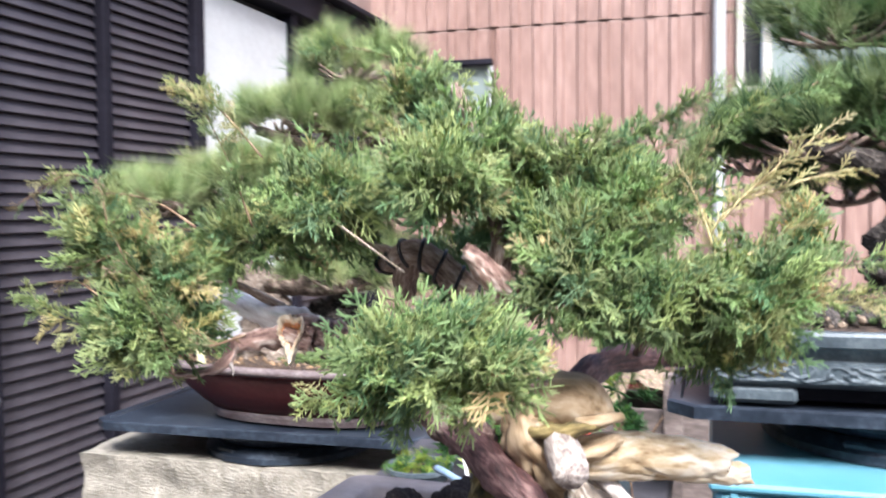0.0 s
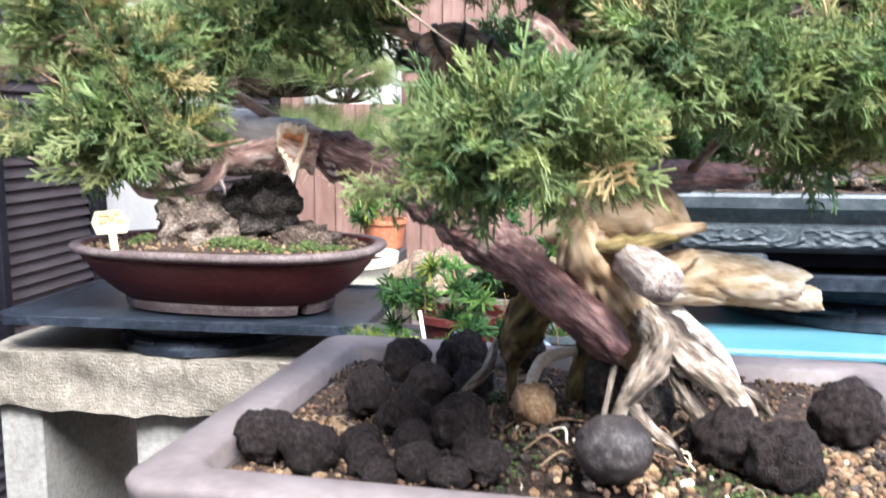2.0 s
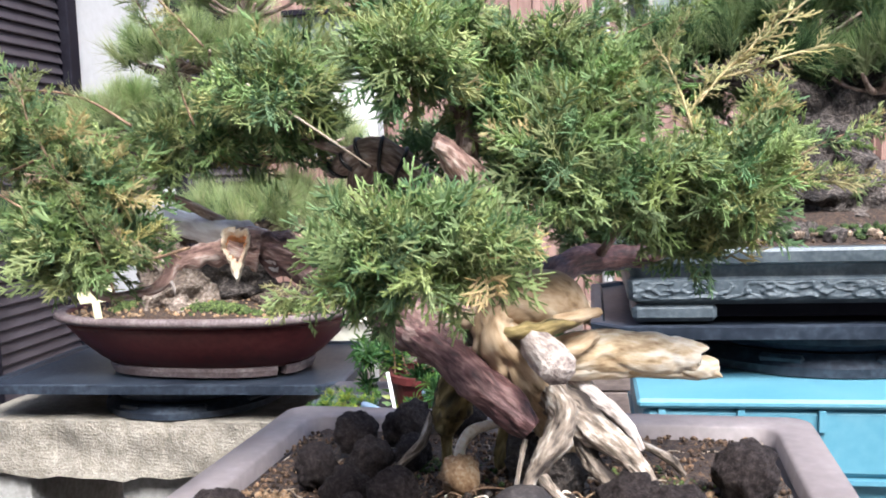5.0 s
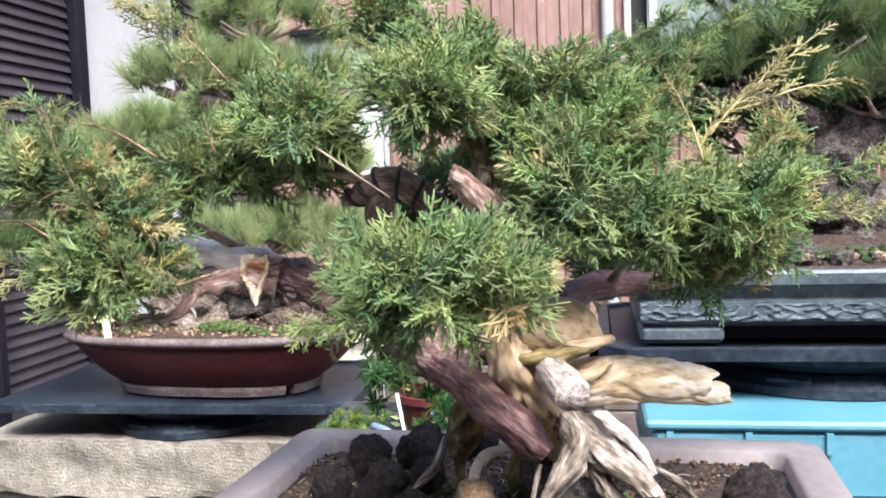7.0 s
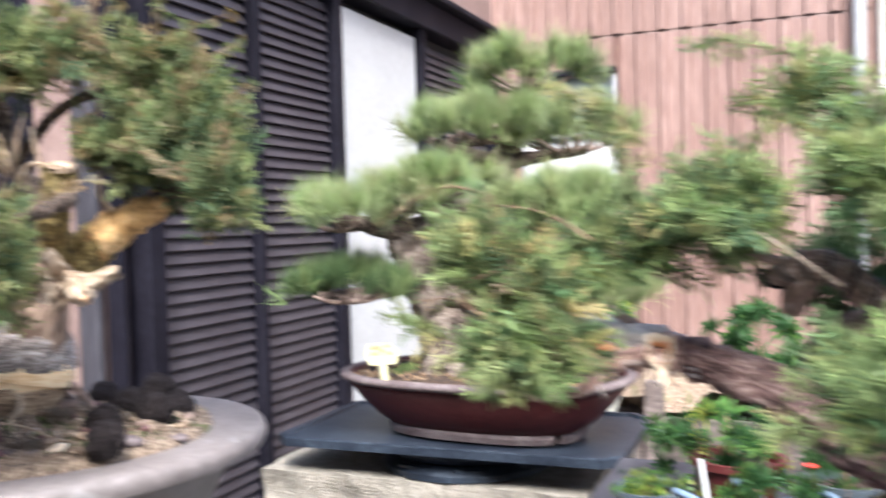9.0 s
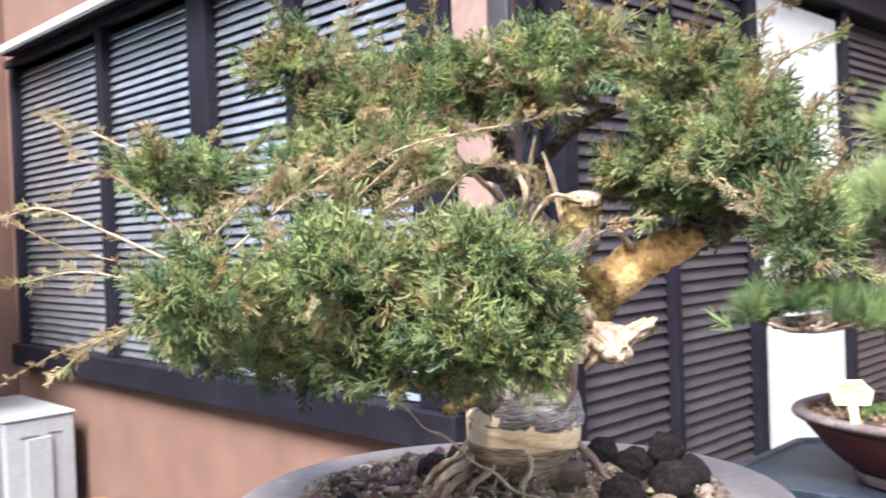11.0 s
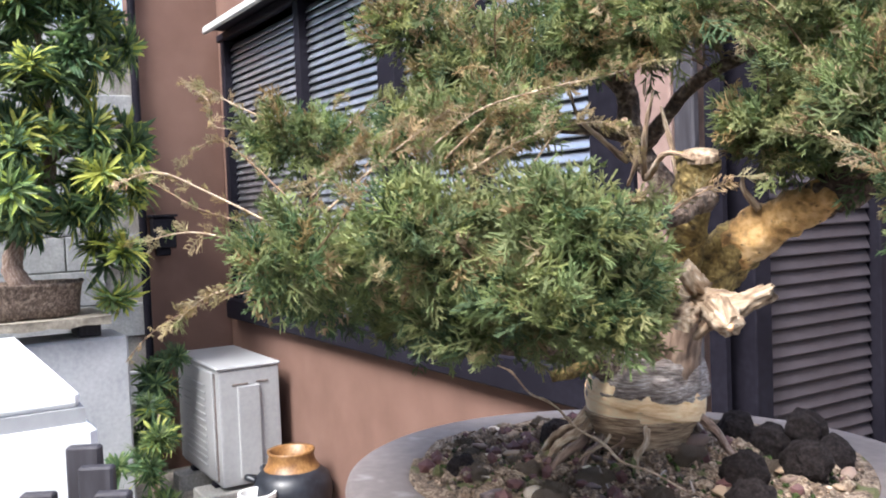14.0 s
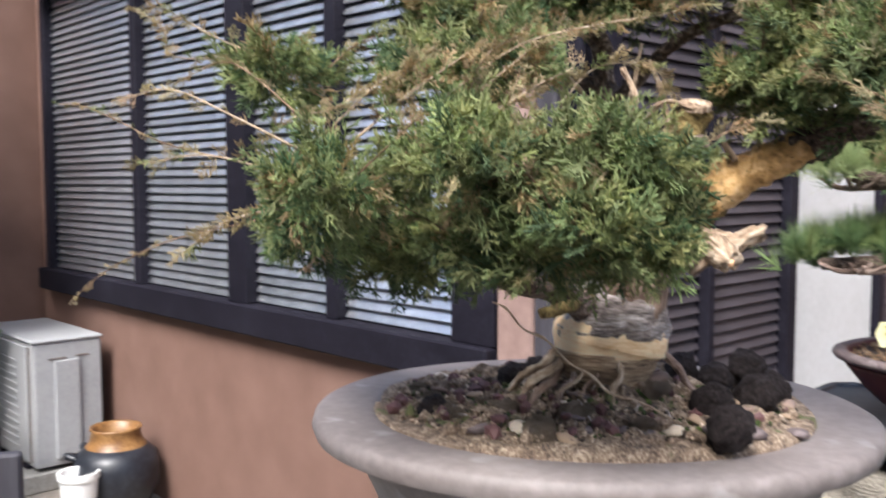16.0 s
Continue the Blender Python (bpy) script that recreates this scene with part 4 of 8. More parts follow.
tagged(part("potting_soil", soil_bed(0.187, 0.13, 11, (AX, AY, AZ), AT, mound_a, 96, 40), "soil", smooth=True), "dark damp potting soil in the mauve pot", "soil", kind="stuff")
rng = np.random.default_rng(3)


def inside_a(n, spots=None):
    out = []
    while len(out) < n:
        if spots:
            cx, cy, sd = spots[rng.integers(0, len(spots))]
            x, y = rng.normal(cx, sd), rng.normal(cy, sd)
        else:
            x, y = AX + rng.uniform(-0.185, 0.185), AY + rng.uniform(-0.128, 0.128)
        if abs(x - AX) < 0.183 and abs(y - AY) < 0.125:
            out.append((x, y, soil_top_a(x, y) + 0.0006))
    return out


tagged(part("soil_grains", scatter_grains(rng, inside_a(2900), 0.0016, "grains"), "grain"), "brown baked-clay grains on the soil", "gravel", kind="stuff")
tagged(part("pumice_grains", scatter_grains(rng, inside_a(300, [(-0.27, 0.575, 0.014), (-0.27, 0.575, 0.02), (-0.25, 0.56, 0.02), (0.03, 0.53, 0.02), (-0.05, 0.49, 0.03), (0.02, 0.57, 0.02), (-0.3, 0.5, 0.02)]), 0.0021, "grains"), "pumice"), "pale tan pumice grains lying on the soil", "gravel", kind="stuff")

tagged(part("pebble_grains", scatter_grains(rng, inside_a(95, [(0.038, 0.575, 0.014), (0.022, 0.51, 0.016), (0.022, 0.53, 0.02), (-0.075, 0.497, 0.012), (-0.121, 0.49, 0.012), (-0.265, 0.57, 0.016), (-0.25, 0.5, 0.02)]), 0.0031, "grains"), "pumice"), "rounded tan and orange pebbles on the soil", "gravel", kind="stuff")
tagged(part("white_grit", scatter_grains(rng, inside_a(20, [(0.02, 0.54, 0.03), (-0.05, 0.5, 0.02), (-0.2, 0.53, 0.04)]), 0.0019, "grains"), "cream_pot"), "white grit among the pebbles", "gravel", kind="stuff")
tagged(part("moss_carpet", scatter_grains(rng, inside_a(1100, [(-0.024, 0.494, 0.012), (0.002, 0.497, 0.01), (-0.02, 0.608, 0.016), (-0.005, 0.59, 0.014), (-0.176, 0.635, 0.014)]), 0.0014, "moss"), "bright_moss"), "low green moss on the damp soil", "moss", kind="stuff")
tagged(part("bark_debris", scatter_grains(rng, inside_a(260, [(0.05, 0.51, 0.014), (0.045, 0.6, 0.02), (-0.13, 0.53, 0.03), (-0.02, 0.55, 0.03), (-0.2, 0.56, 0.03)]), 0.0026, "grains"), "dark_bark"), "dark bark debris on the damp soil", "debris", kind="stuff")

# ---- fertiliser balls on the near pot ----
CAKES = [lump(1.0, s, 0.22, 4, (1, 1, 0.92), 2.1) for s in (1, 2, 3, 4)]
for c in CAKES:
    c.materials.append(M["cake"])

# darker cakes, for most of the balls in the oval pot
DARK_CAKES = [lump(1.0, s, 0.22, 4, (1, 1, 0.92), 2.1) for s in (5, 6)]
for c in DARK_CAKES:
    c.materials.append(M["dark_cake"])


def cake(x, y, z, r, i, label="crumbly black fertiliser ball on the soil"):
    ob = new("fertiliser_ball", CAKES[i % 4])
    ob.location, ob.scale, ob.rotation_euler = (x, y, z + r * 0.72), (r, r, r * 0.95), (0.7 * i, 1.1 * i, 2.3 * i)
    return tagged(ob, label, "fertiliser ball", "fertiliser balls")


BALLS_A = [
    (-0.288, 0.527, 0, 0.0172), (-0.258, 0.512, 0, 0.0160), (-0.248, 0.604, 0.004, 0.0165), (-0.236, 0.668, 0.008, 0.0165), (-0.199, 0.668, 0.01, 0.0165), (-0.212, 0.612, 0.002, 0.0165),
    (-0.214, 0.562, 0, 0.0154), (-0.179, 0.538, 0, 0.0159), (-0.096, 0.501, 0, 0.0186), (-0.036, 0.535, 0, 0.0188), (-0.011, 0.520, 0, 0.0190), (0.038, 0.598, 0.006, 0.0195),
    (-0.226, 0.512, -0.003, 0.0120), (-0.196, 0.505, -0.003, 0.0125), (-0.160, 0.503, -0.003, 0.0120), (-0.205, 0.735, 0.0, 0.016), (-0.16, 0.735, 0.0, 0.0165), (-0.225, 0.58, -0.004, 0.013), (-0.205, 0.535, -0.004, 0.012), (-0.235, 0.535, -0.003, 0.0125), (-0.17, 0.52, -0.004, 0.0115), (-0.185, 0.63, 0.0, 0.015), (-0.215, 0.495, -0.004, 0.0105), (-0.178, 0.495, -0.004, 0.0105),
]
for i, (x, y, up, r) in enumerate(BALLS_A):
    cake(x, y, soil_top_a(x, y) + up, r, i) if i != 8 else tagged(part("fertiliser_ball", lump(r, 40, 0.06, 4, (1.05, 1, 0.9), 3.0), "smooth_cake", smooth=True, at=(x, y, soil_top_a(x, y) + r * 0.72)), "smooth dark grey fertiliser ball on the soil", "fertiliser ball", "fertiliser balls")
x, y, r = -0.14, 0.557, 0.0128
me = lump(r, 9, 0.3, 3, (1, 1, 1), 3.0)
ob = part("pumice_lump", me, "pumice")
ob.location = (x, y, soil_top_a(x, y) + r * 0.7)
tagged(ob, "pale tan crumbly lump beside the roots", "stone")
tagged(part("moss_tufts", scatter_grains(rng, inside_a(300, [(0.03, 0.492, 0.02), (0.0, 0.485, 0.012), (-0.06, 0.5, 0.012), (-0.12, 0.59, 0.02), (-0.14, 0.52, 0.015)]), 0.0012, "moss"), "moss"), "scattered green moss on the soil", "moss", kind="stuff")
for i in range(40):
    x, y, z = inside_a(1, [(-0.09, 0.54, 0.035)])[0]
    a, ln = rng.uniform(0, 6.28), rng.uniform(0.012, 0.03)
    tagged(part("rootlet", tube([(x, y, z - 0.002, 0.0008), (x + ln * 0.4 * math.cos(a), y + ln * 0.4 * math.sin(a), z + 0.004, 0.0008), (x + ln * math.cos(a + 0.6), y + ln * math.sin(a + 0.6), z - 0.001, 0.0005)], 5, 4, 0.2, 200), "torn" if i % 4 == 0 else "brown_twig", smooth=True), "thin rootlet lying on the damp soil", "root", "rootlets on the soil")
for i in range(48):
    x, y, z = inside_a(1)[0]
    a, ln = rng.uniform(0, 6.28), rng.uniform(0.006, 0.022)
    tagged(part("dry_needle", tube([(x, y, z, 0.0005), (x + ln * 0.5 * math.cos(a), y + ln * 0.5 * math.sin(a), z + 0.0015, 0.0005), (x + ln * math.cos(a + 0.3), y + ln * math.sin(a + 0.3), z + 0.0005, 0.0004)], 5, 3), "bare_wire", smooth=True), "fallen dry needle on the soil", "needle", "fallen needles")

# ---- near juniper ----
TREE = thing("juniper_bonsai", (-0.09, 0.55, 1.14), "juniper bonsai with gnarled deadwood and dense green foliage", "bonsai tree", "bonsai trees")


def limb(name, pts, mat, tree, label="", sides=14, knots=0.25, flute=0.0, per=8, grain=60.0, ragged=0.0, crack=0.0):
    return part(name, tube(pts, sides, per, knots, grain, flute, True, ragged, crack), mat, tree, label, smooth=True)


limb("trunk", [(-0.081, 0.574, 1.135, 0.011), (-0.081, 0.572, 1.167, 0.0105), (-0.087, 0.565, 1.193, 0.0135), (-0.1, 0.552, 1.222, 0.0172), (-0.111, 0.548, 1.239, 0.0182), (-0.113, 0.55, 1.252, 0.014), (-0.104, 0.553, 1.26, 0.0064)], "deadwood", TREE, "gnarled tan deadwood trunk", 48, 0.2, 0.0, 12, 50, crack=0.13)
limb("deadwood_hump", [(-0.135, 0.553, 1.247, 0.0045), (-0.114, 0.553, 1.2535, 0.0115), (-0.1, 0.553, 1.2595, 0.0165), (-0.085, 0.553, 1.261, 0.0178), (-0.071, 0.552, 1.256, 0.0142), (-0.061, 0.548, 1.251, 0.006)], "deadwood", TREE, "rounded tan deadwood shoulder", 48, 0.08, 0.0, 12, 36, crack=0.03)
limb("living_vein", [(-0.092, 0.522, 1.19, 0.0066), (-0.103, 0.524, 1.2, 0.0108), (-0.124, 0.532, 1.216, 0.0118), (-0.145, 0.542, 1.231, 0.011), (-0.166, 0.552, 1.242, 0.0096), (-0.184, 0.563, 1.248, 0.008)], "red_bark", TREE, "living vein with smooth purple-red bark", 40, 0.2, 0.0, 12, 50, ragged=0.006, crack=0.1)
limb("main_branch", [(-0.14, 0.545, 1.232, 0.013), (-0.161, 0.558, 1.24, 0.015), (-0.191, 0.575, 1.26, 0.015), (-0.225, 0.583, 1.277, 0.0142), (-0.255, 0.581, 1.288, 0.0132), (-0.27, 0.582, 1.294, 0.0105)], "grey_flake", TREE, "thick grey-brown flaking branch", 36, 0.35, 0.0, 12, 80, crack=0.14)
limb("stub", [(-0.092, 0.55, 1.238, 0.0105), (-0.084, 0.52, 1.2355, 0.0112), (-0.077, 0.498, 1.2335, 0.0108), (-0.0755, 0.493, 1.233, 0.0102)], "stub_wood", TREE, "sawn grey-brown stub", 8, 0.12, 0.0, 3, 90, ragged=0.004)
limb("deadwood_limb", [(-0.078, 0.556, 1.226, 0.0115), (-0.054, 0.572, 1.2245, 0.0138), (-0.03, 0.586, 1.2205, 0.0134), (-0.009, 0.598, 1.217, 0.0122), (0.0075, 0.607, 1.2145, 0.0104)], "cream_wood", TREE, "broken pale deadwood limb with a notched end", 44, 0.1, 0.0, 12, 50, ragged=0.012, crack=0.08)
limb("lower_limb", [(-0.078, 0.557, 1.221, 0.0098), (-0.054, 0.573, 1.218, 0.0105), (-0.03, 0.588, 1.2145, 0.0098), (-0.005, 0.602, 1.2095, 0.0088), (0.012, 0.611, 1.206, 0.0078), (0.0215, 0.616, 1.2045, 0.0064)], "cream_wood", TREE, "", 44, 0.1, 0.0, 12, 50, ragged=0.01, crack=0.1)
limb("collar", [(-0.085, 0.545, 1.229, 0.0055), (-0.07, 0.547, 1.233, 0.0062), (-0.06, 0.552, 1.236, 0.0055), (-0.055, 0.556, 1.238, 0.0035)], "deadwood", TREE, "", 24, 0.35, 0.0, 8, 90, crack=0.2)
limb("mossy_ridge", [(-0.108, 0.533, 1.2435, 0.003), (-0.09, 0.531, 1.2465, 0.0046), (-0.074, 0.532, 1.249, 0.0042), (-0.062, 0.538, 1.2515, 0.0024)], "mossy_wood", TREE, "moss-stained ridge", 14, 0.45, 0, 8, 130)
limb("bark_lip", [(-0.079, 0.534, 1.252, 0.0025), (-0.067, 0.534, 1.253, 0.0038), (-0.059, 0.54, 1.254, 0.0038), (-0.053, 0.545, 1.254, 0.0028)], "deadwood", TREE, "", 14, 0.35, 0.0, 8, 80, ragged=0.003, crack=0.15)
# dark filler: its colour gives the shade in the gaps between the roots
part("root_core", lump(0.026, 77, 0.5, 3, (1.0, 0.7, 0.9)), "dark_bark", TREE, "dark lump standing in for the shade between the roots", smooth=True, at=(-0.085, 0.572, 1.15))
ROOTS = [
    ("root_wood", [(-0.094, 0.558, 1.214, 0.0098), (-0.075, 0.552, 1.198, 0.0108), (-0.055, 0.547, 1.182, 0.0094), (-0.036, 0.541, 1.167, 0.007), (-0.023, 0.536, 1.152, 0.004), (-0.016, 0.533, 1.13, 0.003)]),
    ("root_wood", [(-0.08, 0.545, 1.207, 0.006), (-0.074, 0.53, 1.197, 0.0086), (-0.079, 0.52, 1.185, 0.0077), (-0.087, 0.513, 1.173, 0.0058), (-0.094, 0.51, 1.16, 0.0039), (-0.097, 0.511, 1.13, 0.0028)]),
    ("root_wood", [(-0.088, 0.513, 1.168, 0.0037), (-0.077, 0.511, 1.155, 0.003), (-0.066, 0.514, 1.146, 0.0022), (-0.06, 0.515, 1.136, 0.0015)]),
    ("silver", [(-0.075, 0.57, 1.212, 0.006), (-0.054, 0.57, 1.195, 0.0054), (-0.038, 0.568, 1.18, 0.004), (-0.028, 0.566, 1.165, 0.002)]),
    ("root_wood", [(-0.065, 0.558, 1.179, 0.0067), (-0.059, 0.548, 1.165, 0.0059), (-0.047, 0.545, 1.15, 0.0051), (-0.04, 0.545, 1.134, 0.004)]),
    ("torn", [(-0.117, 0.585, 1.175, 0.0032), (-0.132, 0.579, 1.173, 0.0035), (-0.141, 0.572, 1.163, 0.0035), (-0.147, 0.566, 1.134, 0.0027)]),
    ("root_wood", [(-0.167, 0.615, 1.173, 0.0019), (-0.173, 0.605, 1.155, 0.003), (-0.189, 0.595, 1.14, 0.0022), (-0.196, 0.592, 1.128, 0.002)]),
    ("mossy_wood", [(-0.125, 0.575, 1.222, 0.0088), (-0.142, 0.588, 1.2, 0.0122), (-0.151, 0.6, 1.183, 0.0127), (-0.155, 0.605, 1.17, 0.009), (-0.157, 0.612, 1.158, 0.0045), (-0.158, 0.616, 1.126, 0.003)]),
    ("root_wood", [(-0.096, 0.524, 1.184, 0.0013), (-0.1, 0.515, 1.165, 0.0015), (-0.104, 0.51, 1.138, 0.0012), (-0.105, 0.51, 1.128, 0.001)]),
    ("root_wood", [(-0.04, 0.62, 1.155, 0.003), (-0.029, 0.63, 1.15, 0.0025), (-0.007, 0.63, 1.138, 0.003), (0.003, 0.63, 1.127, 0.002)]),
    ("mossy_wood", [(-0.1, 0.575, 1.2, 0.01), (-0.105, 0.59, 1.18, 0.01), (-0.11, 0.6, 1.15, 0.011), (-0.11, 0.602, 1.125, 0.012)]),
]
for m, pts in ROOTS:
    limb("root", pts, m, TREE, "", 36 if pts[0][3] > 0.006 else 16, 0.25, 0.0, 12, 70, crack=0.2)
limb("branch", [(-0.255, 0.582, 1.287, 0.0115), (-0.28, 0.584, 1.295, 0.0115), (-0.302, 0.587, 1.302, 0.0105), (-0.326, 0.593, 1.309, 0.0085), (-0.359, 0.603, 1.317, 0.0072), (-0.366, 0.606, 1.319, 0.005)], "bleached", TREE, "bleached silver branch", 20, 0.3, 0.0, ragged=0.006, crack=0.15)
limb("branch", [(-0.27, 0.574, 1.287, 0.0095), (-0.288, 0.569, 1.291, 0.0085), (-0.307, 0.562, 1.289, 0.0066), (-0.32, 0.555, 1.286, 0.0055), (-0.321, 0.546, 1.278, 0.0042), (-0.328, 0.541, 1.272, 0.0037), (-0.343, 0.533, 1.269, 0.0031), (-0.356, 0.525, 1.271, 0.0027), (-0.362, 0.521, 1.281, 0.002)], "flaky_bark", TREE, "twisted flaking branch", 12, 0.5, 0, 8, 120)
limb("snag", [(-0.321, 0.548, 1.279, 0.0016), (-0.314, 0.541, 1.272, 0.0009), (-0.312, 0.538, 1.268, 0.0004)], "silver", TREE, "", 6)
CUT = limb("cut_stub", [(-0.27, 0.588, 1.293, 0.0105), (-0.2785, 0.578, 1.296, 0.0102), (-0.2815, 0.572, 1.2965, 0.0096)], "flaky_bark", TREE, "", 16, 0.25, 0, 6, 90)
# a torn, pointed face where a limb was split away
m = Matrix.Translation((-0.2795, 0.5585, 1.2955)) @ Matrix.Scale(1.18, 4) @ Matrix.Rotation(radians(16), 4, "Z") @ Matrix.Rotation(radians(76), 4, "X")
WEDGE = spline([(x, y, 0, 1) for x, y in ((-0.0078, 0.005), (-0.0072, 0.0095), (-0.002, 0.0112), (0.003, 0.0088), (0.0066, 0.0098), (0.0074, 0.004), (0.0062, -0.002), (0.0035, -0.009), (0.0008, -0.0185), (-0.0008, -0.017), (-0.0048, -0.007), (-0.0078, -0.0005), (-0.0078, 0.005))], 4)[:-1, :2]


def torn_ring(bm, sx, top, low, depth, seed, jag=0.0009):
    """One ring of the torn face: the outline drawn in by sx, top and low, and jagged."""
    ring = []
    for k, (x, y) in enumerate(WEDGE):
        j = jag * noise.noise(Vector((x * 900, y * 900, seed))) + jag * 0.6 * (k % 2)
        ring.append(bm.verts.new((x * sx + j, y * (top if y > 0 else low) + j, depth + 0.0024 * noise.noise(Vector((x * 260, y * 260, seed + 4))))))
    return ring


def torn_part(name, rows_of, mat, label, close):
    bm = bmesh.new()
    rows = [torn_ring(bm, *q) for q in rows_of]
    n = len(WEDGE)
    for r0, r1 in zip(rows, rows[1:]):
        for k in range(n):
            bm.faces.new((r0[k], r0[(k + 1) % n], r1[(k + 1) % n], r1[k]))
    if close:
        bm.faces.new(rows[-1])
    bmesh.ops.recalc_face_normals(bm, faces=bm.faces[:])
    bmesh.ops.transform(bm, matrix=m, verts=bm.verts[:])
    part(name, bm, mat, CUT, label)


torn_part("torn_edge", ((0.9, 0.9, 0.9, -0.011, 0), (1.0, 1.0, 1.0, -0.002, 1), (0.92, 0.93, 0.95, 0.0012, 2), (0.76, 0.72, 0.6, -0.0012, 3), (0.66, 0.6, 0.45, -0.004, 3)), "torn", "torn cream edge of a split limb", False)
torn_part("heartwood", ((0.72, 0.68, 0.54, -0.0024, 3), (0.58, 0.55, 0.42, -0.0055, 6), (0.35, 0.35, 0.28, -0.0085, 7), (0.12, 0.12, 0.1, -0.009, 8)), "cut", "fresh orange heartwood", True)
limb("branch", [(-0.094, 0.585, 1.254, 0.0104), (-0.074, 0.621, 1.272, 0.0102), (-0.045, 0.649, 1.275, 0.0091), (-0.018, 0.66, 1.275, 0.0077), (0.02, 0.66, 1.29, 0.0038)], "red_bark", TREE, "", 12, 0.3)
limb("upper_trunk", [(-0.18, 0.573, 1.248, 0.0118), (-0.187, 0.597, 1.284, 0.0108), (-0.169, 0.588, 1.312, 0.0091), (-0.14, 0.562, 1.321, 0.0085), (-0.128, 0.55, 1.36, 0.0075), (-0.14, 0.55, 1.41, 0.006), (-0.16, 0.56, 1.46, 0.004)], "bark", TREE, "", 14, 0.3)
limb("branch", [(-0.118, 0.545, 1.322, 0.0062), (-0.116, 0.53, 1.328, 0.0066), (-0.124, 0.519, 1.337, 0.0074), (-0.132, 0.51, 1.349, 0.0064), (-0.14, 0.506, 1.356, 0.0042)], "flaky_bark", TREE, "peeling pink-brown stub", 16, 0.3, 0.0, ragged=0.006, crack=0.16)
WIRE_WAY = [(-0.118, 0.556, 1.317, 0.0068), (-0.141, 0.555, 1.323, 0.0088), (-0.158, 0.553, 1.334, 0.0092), (-0.173, 0.552, 1.347, 0.009), (-0.188, 0.553, 1.352, 0.009), (-0.202, 0.56, 1.347, 0.0075), (-0.218, 0.572, 1.341, 0.0048)]
limb("branch", WIRE_WAY, "bark", TREE, "dark wired branch", 16, 0.2, 0.0, 8, 90)
limb("branch", [(-0.184, 0.552, 1.352, 0.0074), (-0.194, 0.559, 1.34, 0.0086), (-0.201, 0.575, 1.324, 0.0074)], "bark", TREE, "", 14, 0.2, 0.0, 8, 90)


def coil(pts, radius, turns, thick):
    """Training wire wound round a limb."""
    s = spline(pts, 14)
    n = len(s)
    t = np.gradient(s[:, :3], axis=0)
    out = []
    for i in range(n):
        a = 2 * math.pi * turns * i / n
        d = t[i] / np.linalg.norm(t[i])
        u = np.cross(d, (0.2, 0.1, 0.97))
        u /= np.linalg.norm(u)
        w = np.cross(d, u)
        out.append((*(s[i, :3] + (s[i, 3] + radius) * (u * math.cos(a) + w * math.sin(a))), thick))
    return tube(out, 6, 2)


part("training_wire", coil(WIRE_WAY, 0.001, 8, 0.0013), "copper", TREE, "dark oxidised training wire", smooth=True)
limb("tie_stick", [(-0.238, 0.487, 1.39, 0.0007), (-0.205, 0.492, 1.366, 0.0007), (-0.174, 0.498, 1.343, 0.0006)], "bare_wire", TREE, "thin pale straight tie", 6, 0.1)
BRANCHLETS = [((-0.3, 0.59, 1.31), (-0.33, 0.55, 1.33), (-0.36, 0.5, 1.30)), ((-0.2, 0.56, 1.35), (-0.24, 0.54, 1.37), (-0.26, 0.51, 1.4)), ((-0.09, 0.56, 1.27), (-0.12, 0.5, 1.28), (-0.14, 0.44, 1.295)),
              ((-0.05, 0.63, 1.28), (-0.03, 0.58, 1.31), (0.0, 0.54, 1.325)), ((-0.14, 0.55, 1.4), (-0.1, 0.56, 1.42), (-0.04, 0.57, 1.42)), ((-0.13, 0.55, 1.36), (-0.09, 0.53, 1.35), (-0.04, 0.53, 1.33)),
              ((-0.15, 0.56, 1.43), (-0.16, 0.53, 1.41), (-0.155, 0.49, 1.40))]
for a, b, c in BRANCHLETS:
    limb("branchlet", [(*a, 0.0034), (*b, 0.0024), (*c, 0.0012)], "bark", TREE, "", 8, 0.25)

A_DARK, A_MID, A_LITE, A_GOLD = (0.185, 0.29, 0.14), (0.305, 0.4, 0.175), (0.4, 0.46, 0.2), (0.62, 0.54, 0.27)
A_STRAW = (0.58, 0.53, 0.27)
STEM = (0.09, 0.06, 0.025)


def juniper_pad(tree, c, r, n, weights, size=0.0315, lift=0.42, colours=(A_DARK, A_MID, A_LITE, A_GOLD), stem=STEM, inner=0.35):
    n = int(n * 1.2)
    p, w = pad_points(R, c, r, n, inner, lift)
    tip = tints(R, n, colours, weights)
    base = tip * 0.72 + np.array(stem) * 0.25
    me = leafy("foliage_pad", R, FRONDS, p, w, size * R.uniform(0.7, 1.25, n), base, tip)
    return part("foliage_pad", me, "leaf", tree)


